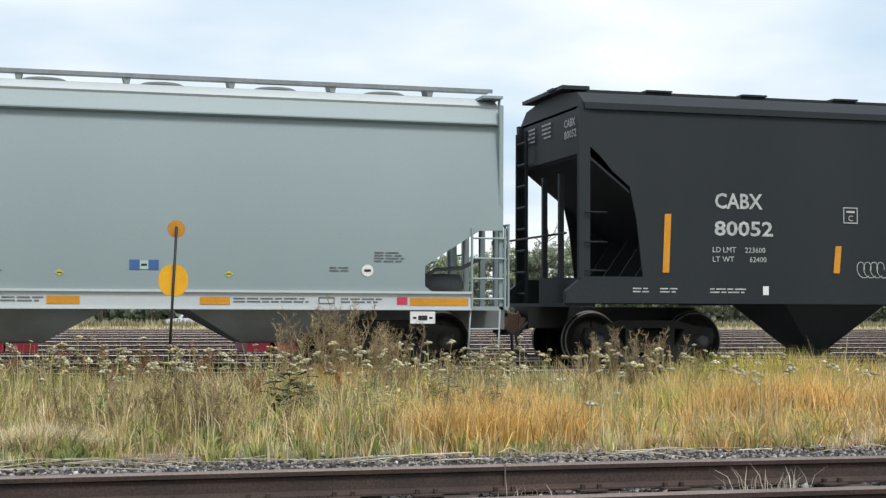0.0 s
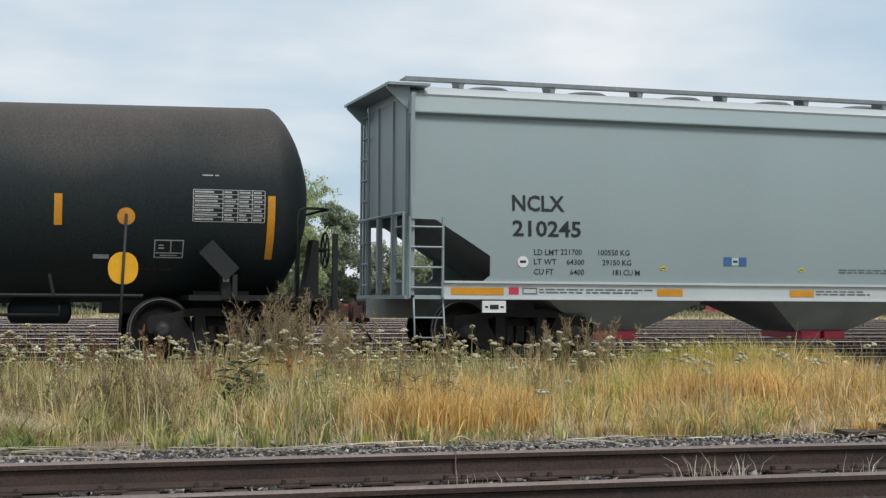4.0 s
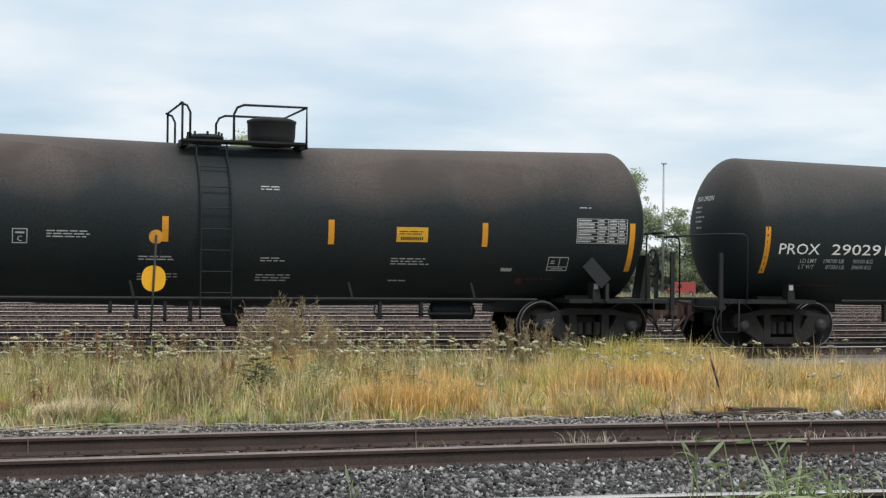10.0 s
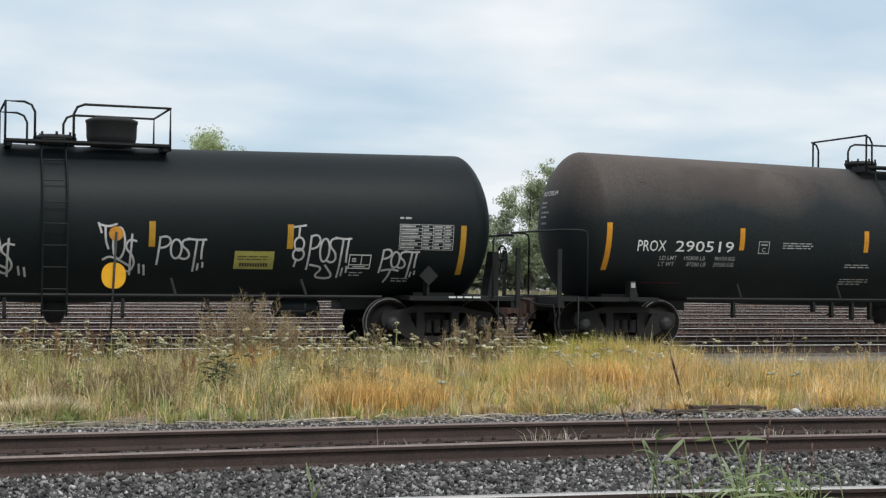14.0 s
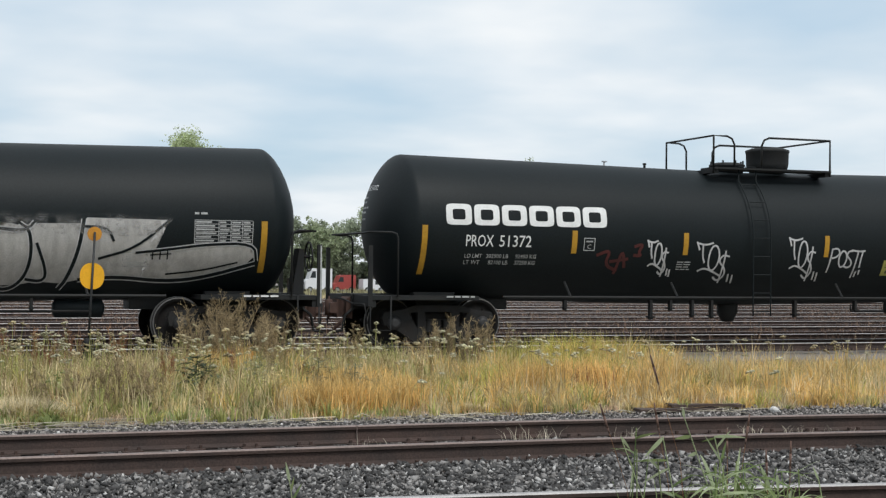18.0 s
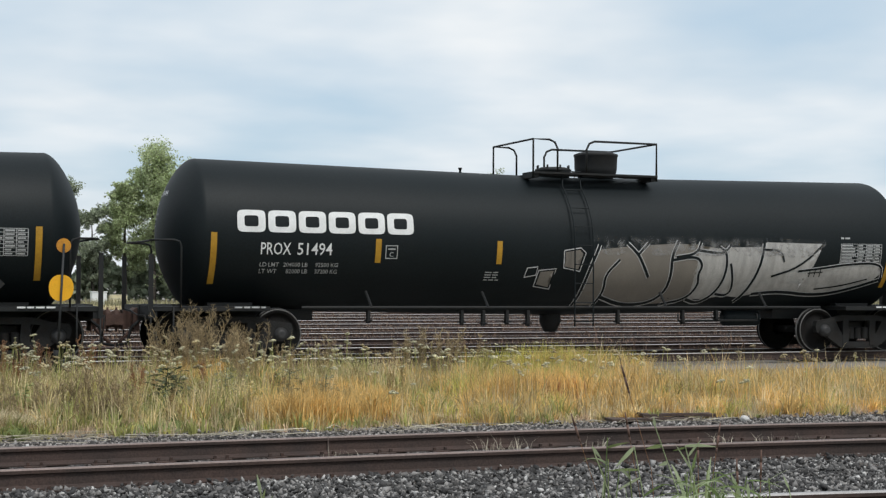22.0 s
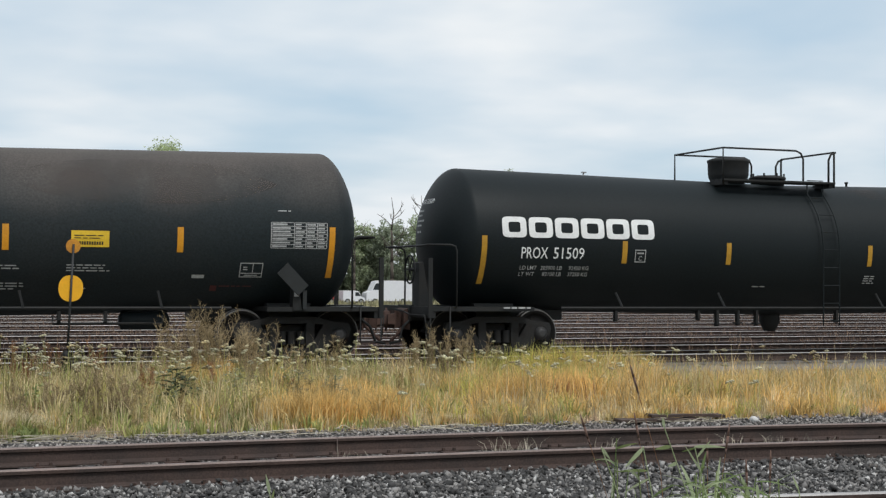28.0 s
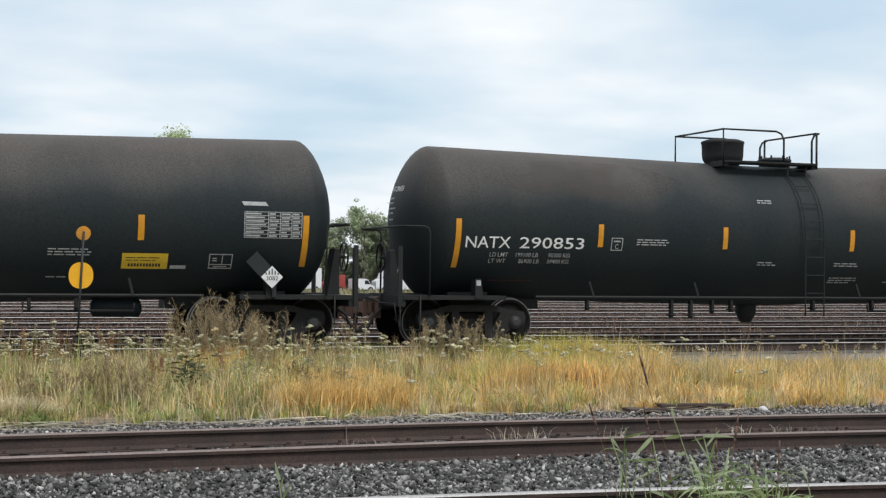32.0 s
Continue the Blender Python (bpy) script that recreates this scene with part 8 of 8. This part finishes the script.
# a long low hedge closes the view under the trees
def hedge():
    g = np.random.default_rng(5)
    n = 30000
    x = g.uniform(-30, 190, n)
    tall = np.interp(x, [-30, 20, 30, 44, 58, 80, 100, 190], [2.6, 2.4, 4.2, 5.0, 4.4, 5.4, 5.6, 5.0])
    z = g.uniform(0, 1, n) ** 0.8 * tall * (0.85 + 0.45 * np.array([noise.noise((a * 0.18, 0, 3)) for a in x]))
    ctr = np.stack([x, 206 + g.normal(0, 1.6, n), z * 1.2 - 1.0], 1)
    o = g.normal(0, 1, (n, 3))
    u = np.cross(o, g.normal(0, 1, (n, 3)))
    u /= np.linalg.norm(u, axis=1, keepdims=True)
    o /= np.linalg.norm(o, axis=1, keepdims=True)
    v = np.cross(o, u)
    s = g.uniform(0.25, 0.75, n)[:, None]
    co = np.stack([ctr - u * s, ctr - v * s * 0.7, ctr + u * s, ctr + v * s * 0.7], 1).reshape(-1, 3)
    ob = new("hedge", fast_mesh("hedge", co, np.arange(n * 4).reshape(-1, 4), np.zeros((0, 3), int), CROWN_DARK))
    tagged(ob, "low green scrub along the far edge of the yard", "hedge", kind="stuff")


hedge()


def van(x, y, l, h, paint, label, kind_name="parked_van", cat="van", cab=0.26, turned=False):
    """A parked vehicle, side on."""
    c = thing(kind_name, label, cat, "parked vehicles")
    w = 1.9
    bm = bmesh.new()
    hood = l * cab
    prof = [(-l / 2, 0.35), (l / 2, 0.35), (l / 2, h), (-l / 2 + hood * 1.5, h), (-l / 2 + hood, h * 0.96), (-l / 2 + hood * 0.55, h * 0.55), (-l / 2 + 0.05, h * 0.48), (-l / 2, h * 0.42)]
    prism(bm, prof, -w / 2, w / 2)
    part("body", bm, paint, c)
    bm = bmesh.new()
    prism(bm, [(-l / 2 + hood * 0.68, h * 0.60), (-l / 2 + hood * 1.5, h * 0.60), (-l / 2 + hood * 1.5, h * 0.88), (-l / 2 + hood * 1.02, h * 0.88)], -w / 2 - 0.01, w / 2 + 0.01)
    part("window", bm, GLASS_DARK, c)
    for s in (-l / 2 + l * 0.18, l / 2 - l * 0.2):
        bm = bmesh.new()
        lathe(bm, [(-w / 2 - 0.02, 0.36), (w / 2 + 0.02, 0.36)], "y", 18, centre=(s, 0, 0.33))
        wh = part("wheel", bm, TYRE, c)
        bm = bmesh.new()
        lathe(bm, [(-w / 2 - 0.03, 0.2), (w / 2 + 0.03, 0.2)], "y", 14, centre=(s, 0, 0.33))
        part("rim", bm, GALVANISED, wh)
    c.matrix_basis = pose(x, y, fall(y) - 0.045, 0, 0, 180 if turned else 0)
    return c


def pickup(x, y, paint, label):
    """A pickup truck seen from the side: cab, open bed, dark windows and wheels."""
    c = thing("parked_pickup", label, "pickup", "parked vehicles")
    w = 1.9
    bm = bmesh.new()
    prism(bm, [(-2.8, 0.45), (2.8, 0.45), (2.8, 1.05), (0.35, 1.08), (0.3, 1.15), (-1.5, 1.15), (-2.7, 1.02), (-2.8, 0.8)], -w / 2, w / 2)
    part("body", bm, paint, c)
    bm = bmesh.new()
    prism(bm, [(-1.35, 1.15), (0.3, 1.15), (0.22, 1.78), (-0.75, 1.80)], -w / 2 + 0.08, w / 2 - 0.08)
    cab = part("cab", bm, paint, c)
    bm = bmesh.new()
    prism(bm, [(-1.12, 1.2), (-0.4, 1.2), (-0.4, 1.68), (-0.72, 1.70)], -w / 2 + 0.07, w / 2 - 0.07)
    prism(bm, [(-0.32, 1.2), (0.16, 1.2), (0.12, 1.68), (-0.32, 1.68)], -w / 2 + 0.07, w / 2 - 0.07)
    part("window", bm, GLASS_DARK, cab)
    for s in (-1.85, 1.75):
        bm = bmesh.new()
        lathe(bm, [(-w / 2 - 0.01, 0.38), (w / 2 + 0.01, 0.38)], "y", 18, centre=(s, 0, 0.38))
        wh = part("wheel", bm, TYRE, c)
        bm = bmesh.new()
        lathe(bm, [(-w / 2 - 0.02, 0.22), (w / 2 + 0.02, 0.22)], "y", 14, centre=(s, 0, 0.38))
        part("rim", bm, GALVANISED, wh)
    c.matrix_basis = pose(x, y, fall(y) - 0.06)
    return c


def tote(x, y):
    """A plastic liquid tote in its wire cage, on a pallet."""
    c = thing("liquid_tote", "cream plastic liquid tote in a cage on a pallet", "container", "totes behind the yard")
    bm = bmesh.new()
    box(bm, -0.56, 0.56, -0.46, 0.46, 0.16, 1.14)
    bmesh.ops.bevel(bm, geom=bm.edges[:], offset=0.07, segments=2, affect="EDGES")
    part("bottle", bm, CREAM, c)
    for z in (0.3, 0.58, 0.86, 1.12):
        bm = bmesh.new()
        bars(bm, [(-0.59, -0.49, z), (0.59, -0.49, z), (0.59, 0.49, z), (-0.59, 0.49, z), (-0.59, -0.49, z)], 0.012, 5)
        part("cage_bar", bm, GALVANISED, c)
    bm = bmesh.new()
    for k in range(3):
        box(bm, -0.6, 0.6, -0.5 + k * 0.43, -0.36 + k * 0.43, 0.0, 0.15)
    part("pallet", bm, TIE_WOOD, c)
    c.matrix_basis = pose(x, y, fall(y) - 0.06)


def utility_box(x, y):
    c = thing("utility_box", "plain white equipment box behind the yard", "cabinet", "totes behind the yard")
    bm = bmesh.new()
    box(bm, -0.5, 0.5, -0.4, 0.4, 0.06, 1.3)
    bmesh.ops.bevel(bm, geom=bm.edges[:], offset=0.03, segments=1, affect="EDGES")
    part("body", bm, CAR_WHITE, c)
    bm = bmesh.new()
    box(bm, -0.54, 0.54, -0.44, 0.44, 1.3, 1.36)
    part("lid", bm, CAR_WHITE, c)
    c.matrix_basis = pose(x, y, fall(y) - 0.06)


CREAM = material("cream_paint", (0.62, 0.55, 0.36), 0.5, 0, 3, 0.1)
PARK_Y = 180
pickup(17.2, PARK_Y - 12, CAR_WHITE, "white pickup truck parked behind the yard")
tote(15.9, 99)
utility_box(14.7, 99.5)
van(42.0, PARK_Y, 3.4, 1.6, CAR_RED, "faded red car parked behind the yard", "parked_car", "car", 0.3)
van(50.1, PARK_Y, 3.5, 3.0, CAR_WHITE, "white panel van parked behind the yard")
van(53.8, PARK_Y + 1, 3.0, 2.2, CAR_RED, "red truck parked beside a white van", "parked_truck", "truck", 0.3)
van(56.8, PARK_Y - 2, 2.9, 1.7, CAR_WHITE, "small white car parked behind the yard", "parked_car", "car", 0.3, True)
van(62.2, PARK_Y, 6.2, 3.0, CAR_WHITE, "white box truck parked behind the yard", "parked_truck", "truck", 0.2)
van(93.2, PARK_Y, 3.4, 1.9, CAR_RED, "red work truck parked behind the yard", "parked_truck", "truck")
van(103.4, PARK_Y, 3.6, 2.0, CAR_RED, "red van parked behind the yard")


def pole(x, y, h):
    p = thing("lamp_pole", "tall grey lamp pole behind the yard", "lamp pole", "poles behind the yard")
    bm = bmesh.new()
    rod(bm, (x, y, -1.1), (x, y, h), 0.16, 8, r2=0.1)
    part("pole", bm, GALVANISED, p)
    bm = bmesh.new()
    box(bm, x - 0.25, x + 0.35, y - 0.15, y + 0.15, h - 0.05, h + 0.1)
    part("lamp_head", bm, GALVANISED, p)


for x, y, h in ((18.2, 160, 12.6), (80.4, 160, 15.2)):
    pole(x, y, h)


# ---- behind the camera ----
def unseen_backdrop():
    """A dark uneven wall behind the camera, added out of view to darken the tanks' reflections."""
    bm = bmesh.new()
    rows = []
    for k in range(81):
        x = -160 + k * 4
        h = 9 + 3.5 * noise.noise((x * 0.07, 1.5, 0)) + 2.0 * noise.noise((x * 0.31, 4.5, 0))
        rows.append([bm.verts.new((x, -34 - 6 * math.cos(x * 0.012) + 1.5 * noise.noise((x * 0.2, j, 7)), -0.1 + h * j / 6)) for j in range(7)])
    for a, b in zip(rows, rows[1:]):
        for j in range(6):
            bm.faces.new((a[j], b[j], b[j + 1], a[j + 1]))
    ob = new("unseen_backdrop", finish("unseen_backdrop", bm, CROWN_DARK))
    tagged(ob, "unseen dark wall added along the near side of the yard", "backdrop", kind="structure")


unseen_backdrop()


# ---- motion of the train ----
def motions():
    steps = [k * 0.5 for k in range(65)]
    for car, x in CARS:
        walk(car, [(t, pose(x + run_at(t), YC, 0)) for t in steps])
    fine = [k * 0.14 for k in range(229)] + [32.0]
    roll = [math.degrees(run_at(t) / 0.457) for t in fine]
    for ws in WHEELS:
        x = ws.location.x
        walk(ws, [(t, pose(x, 0, RAIL + 0.457, 0, a, 0)) for t, a in zip(fine, roll)])


motions()
